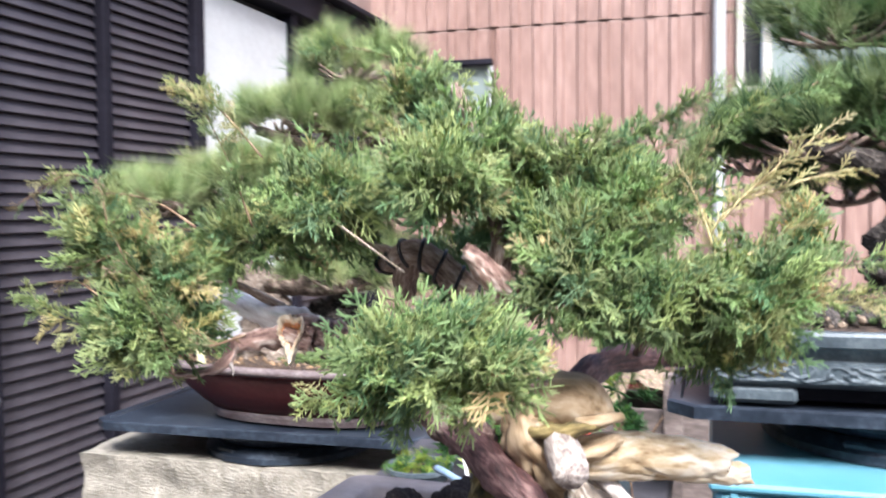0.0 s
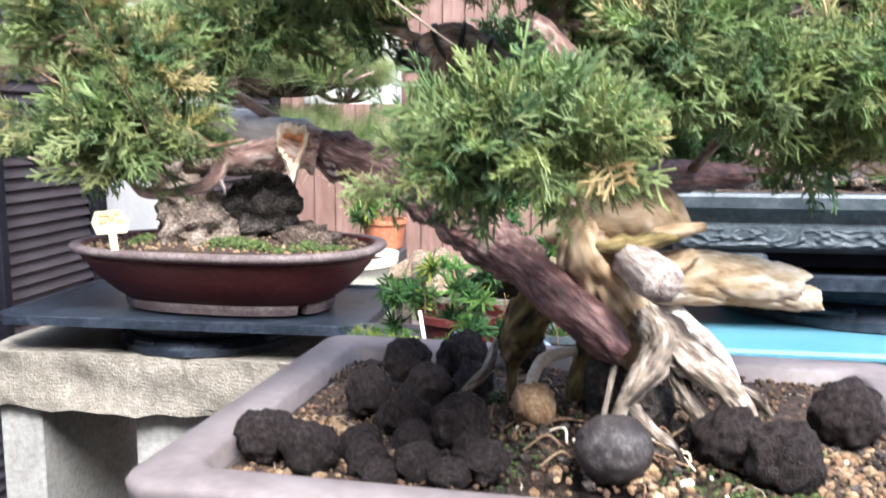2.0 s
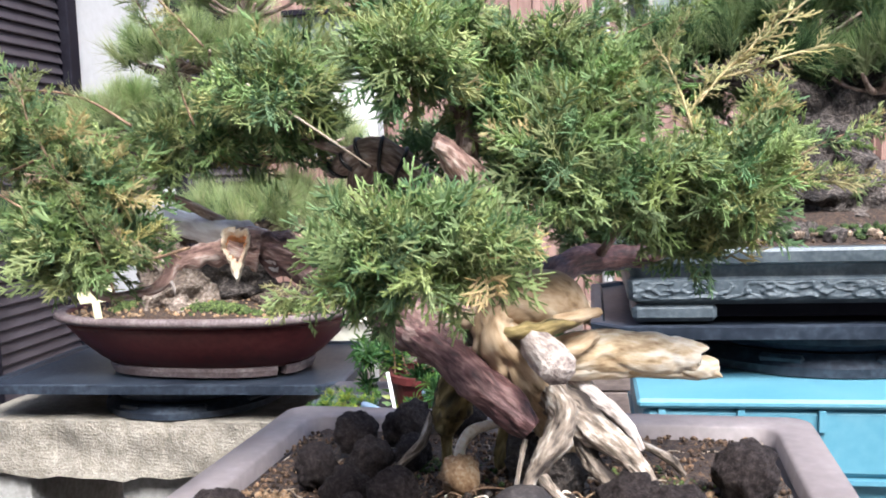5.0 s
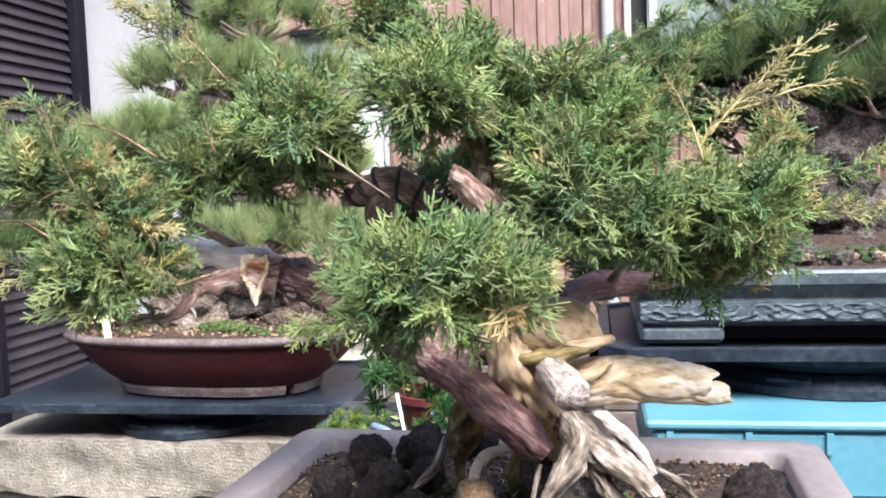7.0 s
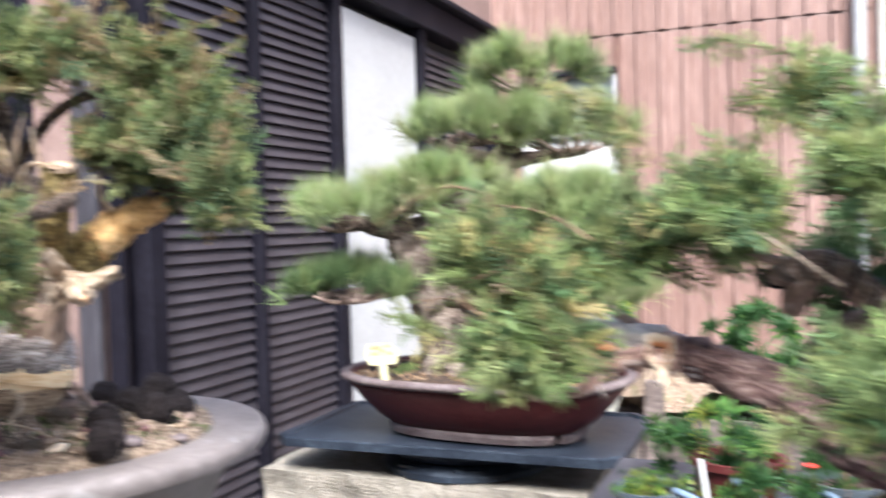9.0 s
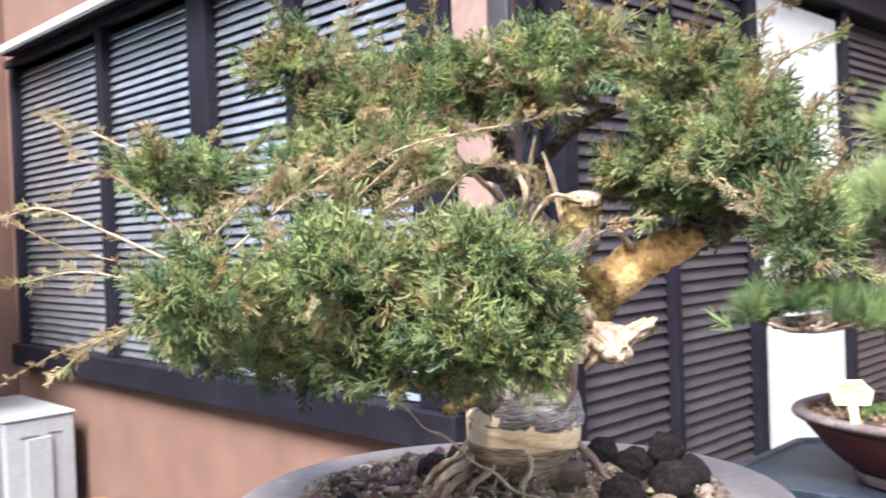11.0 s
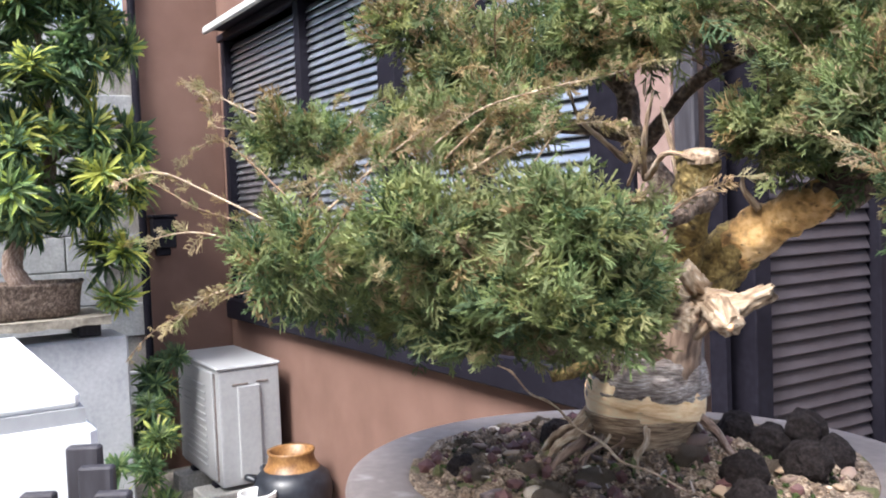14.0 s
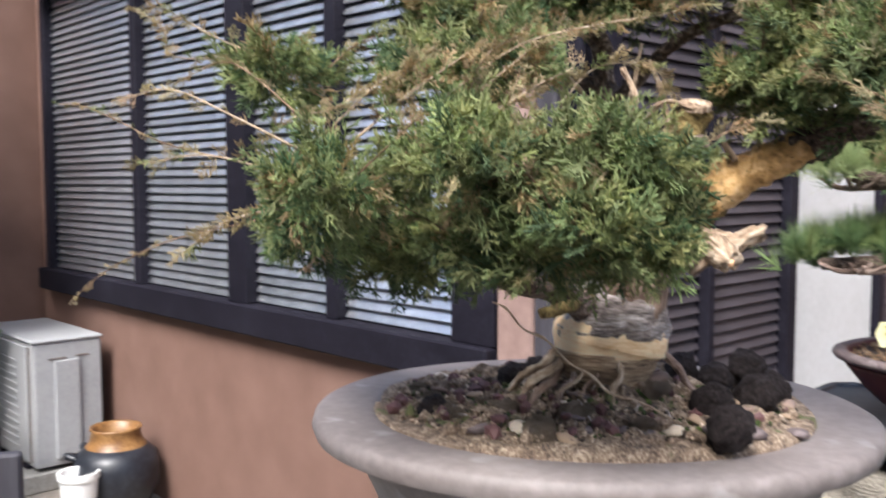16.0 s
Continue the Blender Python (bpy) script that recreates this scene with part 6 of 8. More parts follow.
C_ROOTS = [((-0.879, 0.55, 1.234), (-0.899, 0.513), 0.0062), ((-0.883, 0.55, 1.226), (-0.876, 0.497), 0.0055), ((-0.869, 0.55, 1.224), (-0.86, 0.516), 0.0036), ((-0.831, 0.556, 1.232), (-0.822, 0.538), 0.0042), ((-0.846, 0.55, 1.228), (-0.846, 0.53), 0.0024),
           ((-0.82, 0.6, 1.236), (-0.795, 0.622), 0.0045), ((-0.89, 0.556, 1.236), (-0.931, 0.53), 0.006), ((-0.897, 0.59, 1.236), (-0.935, 0.61), 0.006), ((-0.862, 0.622, 1.234), (-0.862, 0.66), 0.006), ((-0.857, 0.548, 1.226), (-0.868, 0.512), 0.002)]
for i, ((x, y, z), (ex, ey), r) in enumerate(C_ROOTS):
    dx, dy, low, z, r = ex - x, ey - y, soil_top_c(ex, ey), z + 0.01, r * 0.72
    limb("root", [(x, y, z, r), (x + dx * 0.3 + 0.003, y + dy * 0.3, z - 0.3 * (z - low), r * 0.92), (x + dx * 0.65 - 0.003, y + dy * 0.65, z - 0.62 * (z - low), r * 0.8), (ex, ey, low - 0.004, r * 0.55)], ("jin_wood", "trunk_wood", "bark")[i % 3], OLD, "", 14, 0.4, 0, 7, 110, crack=0.15)
tagged(part("loose_twig", tube([(-0.866, 0.449, 1.297, 0.0004), (-0.86, 0.457, 1.292, 0.0008), (-0.851, 0.466, 1.277, 0.0008), (-0.839, 0.476, 1.27, 0.001), (-0.827, 0.488, 1.253, 0.0008), (-0.815, 0.5, 1.243, 0.0012), (-0.803, 0.507, 1.231, 0.0009), (-0.784, 0.517, 1.226, 0.0008), (-0.763, 0.53, 1.214, 0.0005)], 8, 7, 0.5, 200), "dry_twig", smooth=True), "thin pale bare twig leaning on the trunk base", "twig")

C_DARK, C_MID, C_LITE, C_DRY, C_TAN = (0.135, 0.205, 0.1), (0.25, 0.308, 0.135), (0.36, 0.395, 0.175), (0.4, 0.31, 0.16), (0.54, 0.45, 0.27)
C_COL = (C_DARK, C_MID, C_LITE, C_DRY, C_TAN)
PADS_C = [
    ((-0.93, 0.44, 1.335), (0.06, 0.05, 0.024), 170, 0), ((-0.96, 0.38, 1.36), (0.06, 0.05, 0.03), 170, 1),
    ((-0.735, 0.4, 1.388), (0.045, 0.035, 0.034), 230, 0), ((-0.795, 0.347, 1.388), (0.055, 0.04, 0.034), 260, 0), ((-0.866, 0.303, 1.38), (0.038, 0.035, 0.03), 150, 1), ((-0.757, 0.455, 1.375), (0.03, 0.032, 0.034), 170, 0),
    ((-0.795, 0.4, 1.343), (0.06, 0.045, 0.02), 190, 0), ((-0.79, 0.488, 1.33), (0.036, 0.035, 0.022), 120, 0), ((-1.02, 0.38, 1.466), (0.045, 0.045, 0.026), 150, 1), ((-0.92, 0.478, 1.5), (0.066, 0.05, 0.032), 230, 2),
    ((-0.958, 0.459, 1.55), (0.045, 0.045, 0.024), 120, 2), ((-0.85, 0.56, 1.533), (0.06, 0.05, 0.025), 200, 1), ((-0.927, 0.548, 1.54), (0.055, 0.05, 0.03), 160, 2), ((-0.732, 0.59, 1.451), (0.036, 0.035, 0.032), 150, 0),
    ((-0.689, 0.605, 1.475), (0.05, 0.04, 0.04), 220, 1), ((-0.664, 0.6, 1.437), (0.034, 0.03, 0.024), 120, 0), ((-0.728, 0.605, 1.523), (0.05, 0.04, 0.026), 150, 2), ((-0.607, 0.545, 1.408), (0.026, 0.028, 0.024), 80, 1),
    ((-0.642, 0.565, 1.455), (0.042, 0.04, 0.032), 170, 1), ((-0.79, 0.545, 1.535), (0.06, 0.05, 0.028), 160, 2),
    ((-0.722, 0.375, 1.352), (0.03, 0.028, 0.026), 90, 0), ((-0.712, 0.415, 1.352), (0.028, 0.028, 0.024), 85, 0), ((-0.735, 0.452, 1.362), (0.024, 0.024, 0.02), 55, 0),
]
# dark greens only: shade of the low rear pads, put into the leaf colour
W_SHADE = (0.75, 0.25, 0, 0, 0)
W_C = ((0.15, 0.42, 0.38, 0.03, 0.02), (0.22, 0.4, 0.25, 0.08, 0.05), (0.18, 0.34, 0.23, 0.14, 0.11))
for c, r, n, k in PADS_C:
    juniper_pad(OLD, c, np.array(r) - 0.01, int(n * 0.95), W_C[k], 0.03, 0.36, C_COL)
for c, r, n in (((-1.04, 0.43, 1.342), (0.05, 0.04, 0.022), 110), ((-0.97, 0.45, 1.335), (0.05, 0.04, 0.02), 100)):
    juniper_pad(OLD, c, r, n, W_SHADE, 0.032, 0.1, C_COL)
for c, r, n, k in (((-0.86, 0.45, 1.468), (0.045, 0.035, 0.024), 130, 2), ((-0.9, 0.42, 1.462), (0.04, 0.035, 0.022), 100, 1)):
    juniper_pad(OLD, c, np.array(r) - 0.006, n, W_C[k], 0.028, 0.3, C_COL)
DRY = [
    (((-0.88, 0.3, 1.4), (-0.915, 0.265, 1.425), (-0.94, 0.24, 1.44), (-0.96, 0.22, 1.435)), 7, 0.02), (((-0.88, 0.295, 1.37), (-0.91, 0.26, 1.36), (-0.93, 0.24, 1.34)), 9, 0.022),
    (((-0.89, 0.3, 1.385), (-0.93, 0.26, 1.4), (-0.96, 0.23, 1.395)), 8, 0.02), (((-0.8, 0.37, 1.42), (-0.79, 0.4, 1.44), (-0.78, 0.43, 1.455)), 10, 0.024), (((-0.86, 0.32, 1.41), (-0.84, 0.35, 1.44), (-0.82, 0.38, 1.465)), 10, 0.024),
    (((-1.04, 0.37, 1.48), (-1.07, 0.34, 1.5), (-1.1, 0.32, 1.52)), 8, 0.02),
    (((-0.9, 0.47, 1.49), (-0.87, 0.44, 1.5), (-0.84, 0.42, 1.505)), 9, 0.022), (((-0.65, 0.56, 1.48), (-0.615, 0.545, 1.51), (-0.58, 0.54, 1.52)), 9, 0.022),
]
for pts, n, s in DRY:
    shoot(OLD, pts, n + 3, s * 0.85, C_COL, (0, 0.1, 0.15, 0.3, 0.45), "dry_twig", 0.0008, 0.4, "dry_shoot")
ARCS = [
    ((-0.835, 0.36, 1.43), (-0.783, 0.38, 1.463), (-0.74, 0.4, 1.473), (-0.714, 0.42, 1.477), (-0.695, 0.44, 1.484)), ((-0.881, 0.32, 1.42), (-0.861, 0.34, 1.446), (-0.852, 0.36, 1.457), (-0.855, 0.38, 1.471)),
    ((-0.783, 0.42, 1.43), (-0.766, 0.43, 1.452), (-0.745, 0.44, 1.456), (-0.731, 0.45, 1.45), (-0.725, 0.45, 1.442)),
    ((-0.895, 0.31, 1.42), (-0.931, 0.29, 1.453), (-0.951, 0.28, 1.461), (-0.99, 0.27, 1.451)), ((-0.97, 0.34, 1.36), (-1.048, 0.3, 1.342), (-1.085, 0.28, 1.327), (-1.125, 0.27, 1.31), (-1.162, 0.26, 1.286)),
    ((-1.04, 0.36, 1.48), (-1.131, 0.34, 1.489), (-1.148, 0.34, 1.514), (-1.178, 0.33, 1.532)), ((-0.95, 0.31, 1.41), (-0.915, 0.31, 1.424), (-0.881, 0.32, 1.43), (-0.871, 0.34, 1.445)),
    ((-0.812, 0.38, 1.44), (-0.787, 0.39, 1.459), (-0.777, 0.4, 1.468), (-0.746, 0.42, 1.476)), ((-1.05, 0.35, 1.4), (-1.11, 0.32, 1.415), (-1.151, 0.3, 1.434), (-1.195, 0.29, 1.448), (-1.24, 0.285, 1.453)),
    ((-0.8, 0.36, 1.42), (-0.79, 0.35, 1.44), (-0.772, 0.345, 1.455), (-0.75, 0.345, 1.462)), ((-0.84, 0.33, 1.42), (-0.83, 0.325, 1.44), (-0.81, 0.325, 1.452)),
]
for pts in ARCS:
    outer = pts[-1][1] < 0.3
    shoot(OLD, pts, 14 if outer else 24, 0.0115 if outer else 0.0145, C_COL, (0, 0.05, 0.1, 0.4, 0.45), "brown_twig" if outer else "dry_twig", 0.0006, 0.4, "dry_shoot")
for pts in (((-0.872, 0.585, 1.44), (-0.885, 0.55, 1.473), (-0.909, 0.56, 1.498)), ((-0.844, 0.575, 1.425), (-0.817, 0.55, 1.455), (-0.817, 0.56, 1.488)), ((-0.787, 0.555, 1.415), (-0.793, 0.55, 1.45), (-0.81, 0.56, 1.475)), ((-0.806, 0.52, 1.465), (-0.794, 0.52, 1.441), (-0.809, 0.525, 1.42)), ((-0.805, 0.54, 1.425), (-0.777, 0.53, 1.44), (-0.757, 0.535, 1.434)),
            ((-0.76, 0.6, 1.4), (-0.765, 0.59, 1.415), (-0.76, 0.585, 1.428))):
    limb("dead_twig", [(*p, r) for p, r in zip(pts, (0.0026, 0.002, 0.001))], "jin_wood", OLD, "", 10, 0.4, 0, 7, 120)
rd = random.Random(11)
for c, r, n, k in PADS_C:
    for _ in range(3 if k else 2):
        a = rd.uniform(0, 6.28)
        d = Vector((math.cos(a), math.sin(a), rd.uniform(0.2, 0.9))).normalized()
        p = Vector(c) + Vector((d.x * r[0], d.y * r[1], d.z * r[2])) * 0.8
        ln = rd.uniform(0.03, 0.06)
        q = p + d * ln + Vector((0, 0, 0.012))
        shoot(OLD, (tuple(p), tuple(p.lerp(q, 0.5) + Vector((rd.uniform(-0.006, 0.006), rd.uniform(-0.006, 0.006), 0.004))), tuple(q)), 7, 0.019, C_COL, (0, 0.15, 0.25, 0.3, 0.3), "brown_twig", 0.0006, 0.5, "dry_shoot")


# ---- pine on the granite slab ----
BZ = 0.952
pot_b = pot("oval_pot", (-0.822, 1.72, BZ),
            [(0.19, 0.095, 2.6, 0.012), (0.205, 0.108, 2.6, 0.016), (0.232, 0.128, 2.6, 0.034), (0.262, 0.152, 2.6, 0.062), (0.288, 0.172, 2.6, 0.094), (0.296, 0.179, 2.6, 0.106), (0.306, 0.188, 2.6, 0.11), (0.311, 0.192, 2.6, 0.117), (0.308, 0.189, 2.6, 0.124)],
            [(0.292, 0.175, 2.6, 0.124), (0.287, 0.17, 2.6, 0.12), (0.284, 0.167, 2.6, 0.09)], -4, "red_clay", "dark red-brown unglazed oval pot with a worn lip and low feet", count=96)
part("lip", shell([(0.297, 0.18, 2.6, 0.1085), (0.3085, 0.1905, 2.6, 0.111), (0.3135, 0.1945, 2.6, 0.118), (0.31, 0.191, 2.6, 0.1255), (0.297, 0.18, 2.6, 0.126), (0.291, 0.174, 2.6, 0.1245)], (-0.822, 1.72, BZ), -4, 96, close=False), "pale_lip", pot_b, "worn mauve lip", smooth=True)
for a0, a1 in ((204, 322), (330, 384), (26, 150), (156, 198)):
    bm = bmesh.new()
    rows = []
    for k in range(13):
        t = radians(a0 + (a1 - a0) * k / 12)
        c, s = math.cos(t), math.sin(t)
        ex, ey = math.copysign(abs(c) ** (2 / 2.6), c), math.copysign(abs(s) ** (2 / 2.6), s)
        m4 = Matrix.Translation((-0.822, 1.72, BZ)) @ Matrix.Rotation(radians(-4), 4, "Z")
        rows.append([bm.verts.new(m4 @ Vector((ex * a, ey * b, z))) for a, b, z in ((0.19, 0.094, 0), (0.207, 0.111, 0), (0.212, 0.115, 0.012), (0.212, 0.115, 0.019), (0.19, 0.094, 0.019))])
    for r0, r1 in zip(rows, rows[1:]):
        for k in range(5):
            bm.faces.new((r0[k], r0[(k + 1) % 5], r1[(k + 1) % 5], r1[k]))
    bm.faces.new(rows[0]), bm.faces.new(rows[-1][::-1])
    bmesh.ops.recalc_face_normals(bm, faces=bm.faces[:])
    part("foot", bm, "pale_lip", pot_b)


def mound_b(x, y):
    return 0.118 + 0.035 * math.exp(-(x * x + y * y) / 0.02) + 0.004 * noise.noise(Vector((x * 25, y * 25, 1)))


tagged(part("potting_soil", soil_bed(0.289, 0.172, 2.6, (-0.822, 1.72, BZ), -4, mound_b, 60, 20), "soil", smooth=True), "soil mounded round the pine", "soil", kind="stuff")
sp = []
while len(sp) < 700:
    x, y = rng.uniform(-0.28, 0.28), rng.uniform(-0.16, 0.16)
    if abs(x / 0.28) ** 2.6 + abs(y / 0.165) ** 2.6 < 1:
        sp.append((-0.83 + x, 1.72 + y, BZ + mound_b(x, y) + 0.001))
tagged(part("pumice_grains", scatter_grains(rng, sp, 0.0035, "grains"), "pumice"), "pale grains on the soil of the pine", "gravel", kind="stuff")
for i, (x, y, a, b) in enumerate(((-0.74, 1.605, 0.075, 0.022), (-0.97, 1.66, 0.03, 0.02), (-0.62, 1.66, 0.05, 0.03))):
    sp = []
    for _ in range(300):
        u, v = rng.normal(0, 0.5), rng.normal(0, 0.5)
        px, py = x + u * a, y + v * b
        if abs((px + 0.822) / 0.275) ** 2.6 + abs((py - 1.72) / 0.16) ** 2.6 < 1:
            sp.append((px, py, BZ + mound_b(px + 0.822, py - 1.72) + 0.012 * math.exp(-2 * (u * u + v * v))))
    tagged(part("moss_patch", scatter_grains(rng, sp, 0.0042, "moss"), "bright_moss"), "bright green moss at the pine's foot", "moss", kind="stuff")
for x, y, z, r, seed, mt, label in ((-0.745, 1.705, 1.145, 0.072, 63, "dark_bark", "dark rounded stone set against the pine's trunk"), (-0.65, 1.69, 1.082, 0.058, 64, "old_bark", "low weathered root stump beside the pine's trunk")):
    ob = part("stone" if seed == 63 else "root_stump", lump(r, seed, 0.5, 4, (1, 0.7, 0.85 if seed == 63 else 0.6), 2.0), mt, smooth=True, at=(x, y, z))
    tagged(ob, label, "stone" if seed == 63 else "stump")

PINE = thing("pine_bonsai", (-0.82, 1.69, 1.07), "pine bonsai with thick plated trunk and flat light-green needle pads", "bonsai tree", "bonsai trees")
limb("trunk", [(-0.85, 1.685, 1.055, 0.112), (-0.856, 1.678, 1.09, 0.086), (-0.868, 1.665, 1.135, 0.062), (-0.888, 1.648, 1.2, 0.048), (-0.912, 1.632, 1.275, 0.043), (-0.926, 1.622, 1.335, 0.048), (-0.89, 1.655, 1.372, 0.044), (-0.834, 1.713, 1.437, 0.0325), (-0.781, 1.761, 1.511, 0.0261), (-0.764, 1.785, 1.61, 0.0197), (-0.744, 1.8, 1.697, 0.0109)], "pale_bark", PINE, "thick pale flaking trunk", 40, 0.42, 0.0, 10, 34)
for pts in ([(-0.922, 1.62, 1.354, 0.0264), (-0.985, 1.57, 1.377, 0.0188), (-1.051, 1.52, 1.4, 0.0125)], [(-0.905, 1.625, 1.28, 0.0264), (-0.986, 1.57, 1.252, 0.0188), (-1.092, 1.52, 1.244, 0.0104)],
            [(-0.883, 1.657, 1.363, 0.0267), (-0.765, 1.685, 1.371, 0.0188), (-0.656, 1.731, 1.368, 0.0124)], [(-0.861, 1.645, 1.236, 0.0264), (-0.735, 1.631, 1.23, 0.0181), (-0.618, 1.658, 1.241, 0.0118)],
            [(-0.781, 1.76, 1.501, 0.0196), (-0.692, 1.782, 1.518, 0.0128), (-0.617, 1.807, 1.525, 0.0095)], [(-0.781, 1.76, 1.501, 0.0196), (-0.836, 1.69, 1.522, 0.0128), (-0.884, 1.636, 1.543, 0.0095)]):
    limb("branch", pts, "old_bark", PINE, "", 12, 0.35, 0, 6, 30)
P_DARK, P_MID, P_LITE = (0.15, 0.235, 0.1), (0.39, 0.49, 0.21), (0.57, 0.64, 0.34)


def needle_pad(tree, c, r, n, weights, size=0.07, colours=(P_DARK, P_MID, P_LITE)):
    """A flat cloud of pine tufts, all pointing up and out, over a mat of twigs."""
    k = R.uniform(-1, 1, (60, 3))
    k = k[(k[:, 0] ** 2 + k[:, 1] ** 2) < 0.92][:max(9, n // 7)]
    d = k[R.integers(0, len(k), n)] + R.normal(size=(n, 3)) * np.array((0.1, 0.1, 0.3))
    rad = np.array([1 + 0.3 * noise.noise(Vector((x[0] * 2, x[1] * 2, c[2] * 9))) for x in d])
    dome = 0.7 * (1 - d[:, 0] ** 2 - d[:, 1] ** 2)
    p = np.array(c) + np.c_[d[:, 0] * r[0] * rad, d[:, 1] * r[1] * rad, r[2] * (dome + 0.45 * d[:, 2] - 0.4)]
    w = np.c_[d[:, 0] * 0.55, d[:, 1] * 0.55, np.full(len(d), 0.9)] + R.normal(size=(len(d), 3)) * 0.25
    tip = tints(R, len(d), colours, weights)
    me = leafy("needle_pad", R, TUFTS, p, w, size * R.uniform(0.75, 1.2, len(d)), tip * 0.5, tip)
    pad = part("needle_pad", me, "needle", tree)
    bm = bmesh.new()
    for i in range(12):
        a = 2.4 * i
        f = math.sqrt((i + 0.5) / 12)
        e = (c[0] + r[0] * f * 0.9 * math.cos(a), c[1] + r[1] * f * 0.9 * math.sin(a), c[2] - r[2] * 0.35)
        b2 = tube([(c[0], c[1], c[2] - r[2] * 0.8, 0.006), ((c[0] + e[0]) / 2, (c[1] + e[1]) / 2, c[2] - r[2] * 0.75, 0.0045), (*e, 0.0025)], 6, 3, 0.3, 80)
        me2 = bpy.data.meshes.new("t")
        b2.to_mesh(me2), b2.free()
        bm.from_mesh(me2)
        bpy.data.meshes.remove(me2)
    part("twig_mat", bm, "bark", pad, smooth=True)
    return pad


PADS_B = [((-0.744, 1.8, 1.7), (0.12, 0.11, 0.05), 120), ((-0.81, 1.756, 1.59), (0.12, 0.12, 0.05), 130), ((-0.656, 1.807, 1.565), (0.125, 0.12, 0.05), 130), ((-1.046, 1.54, 1.41), (0.1, 0.1, 0.045), 110),
          ((-0.927, 1.63, 1.445), (0.095, 0.1, 0.045), 100), ((-1.035, 1.535, 1.262), (0.108, 0.1, 0.036), 120), ((-0.703, 1.725, 1.4), (0.15, 0.12, 0.05), 160), ((-0.6, 1.78, 1.385), (0.09, 0.1, 0.045), 90),
          ((-0.701, 1.653, 1.262), (0.12, 0.1, 0.05), 140), ((-0.59, 1.681, 1.268), (0.1, 0.1, 0.055), 120), ((-0.897, 1.6, 1.46), (0.1, 0.09, 0.04), 90), ((-0.6, 1.66, 1.415), (0.11, 0.1, 0.045), 110), ((-0.87, 1.72, 1.575), (0.11, 0.1, 0.04), 100)]
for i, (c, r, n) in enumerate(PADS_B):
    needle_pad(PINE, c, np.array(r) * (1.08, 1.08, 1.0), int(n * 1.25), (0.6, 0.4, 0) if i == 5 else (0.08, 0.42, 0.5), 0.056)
tag = thing("plant_label", (-0.965, 1.56, BZ + 0.12), "pale yellow plastic plant label with faded writing", "label")
tm = Matrix.Translation((-0.968, 1.555, BZ + 0.115)) @ Matrix.Rotation(radians(18), 4, "Z") @ Matrix.Rotation(radians(-6), 4, "Y")
bm = bmesh.new()
prof = [(-0.028, 0.043), (0.025, 0.04), (0.034, 0.062), (0.017, 0.083), (-0.025, 0.085), (-0.034, 0.066)]
lo = [bm.verts.new(tm @ Vector((a, -0.0015, b))) for a, b in prof]
hi = [bm.verts.new(tm @ Vector((a, 0.0015, b))) for a, b in prof]
bm.faces.new(lo), bm.faces.new(hi[::-1])
for i in range(6):
    bm.faces.new((lo[i], hi[i], hi[(i + 1) % 6], lo[(i + 1) % 6]))
bmesh.ops.recalc_face_normals(bm, faces=bm.faces[:])
part("plate", bm, "label", tag)
part("stem", boxed(-0.008, 0.006, -0.0012, 0.0012, 0, 0.045, turn=tm), "label", tag)
for i, (a, b, z) in enumerate(((-0.02, -0.008, 0.062), (-0.004, 0.006, 0.066), (0.01, 0.022, 0.06), (-0.02, 0.0, 0.074), (0.006, 0.018, 0.075))):
    part("writing_bar", boxed(a, b, -0.0032, -0.0018, z, z + 0.006, turn=tm), "ink", tag)

# ---- pine in the slate-grey pot ----
DZ = CZ + 0.078
pot_d = thing("rectangular_pot", (0.29, 1.43, DZ), "large blue-grey glazed rectangular pot with a carved wavy band", "bonsai pot", "bonsai pots")
part("body", shell([(0.285, 0.19, 12, 0.022), (0.29, 0.195, 12, 0.024), (0.3, 0.205, 12, 0.03), (0.302, 0.207, 12, 0.056), (0.296, 0.2, 12, 0.06), (0.3, 0.205, 12, 0.075), (0.315, 0.22, 12, 0.08), (0.318, 0.223, 12, 0.094), (0.315, 0.22, 12, 0.098), (0.295, 0.2, 12, 0.098), (0.29, 0.195, 12, 0.07)], (0.29, 1.43, DZ), 0, 96), "slate_clay", pot_d)
for s in (-1, 1):
    for u in (-1, 1):
        part("foot", boxed(0.29 + s * 0.24 - 0.055, 0.29 + s * 0.24 + 0.055, 1.43 + u * 0.15 - 0.05, 1.43 + u * 0.15 + 0.05, DZ, DZ + 0.024, bevel=0.006), "slate_clay", pot_d)
# near-black block added between the feet, standing in for shade under the pot
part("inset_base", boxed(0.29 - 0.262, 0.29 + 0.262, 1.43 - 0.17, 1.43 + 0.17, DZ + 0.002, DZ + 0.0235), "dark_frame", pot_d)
bm = bmesh.new()
rows = []
for k in range(15):
    row = []
    for i in range(261):
        x, z = -0.004 + 0.00226 * i, 0.03 + 0.0019 * k
        q = Vector((x * 42, 0.6 * noise.noise(Vector((x * 30, 0, z * 60))), z * 95))
        rise = max(0.0, 0.34 - abs(noise.noise(q))) + 0.5 * max(0.0, noise.noise(q * 2.1))
        edge = min(1.0, k / 2, (14 - k) / 2)
        row.append(bm.verts.new((x, 1.43 - 0.2052 - 0.0085 * rise * edge, DZ + z)))
    rows.append(row)
for r0, r1 in zip(rows, rows[1:]):
    for i in range(260):
        bm.faces.new((r0[i], r0[i + 1], r1[i + 1], r1[i]))
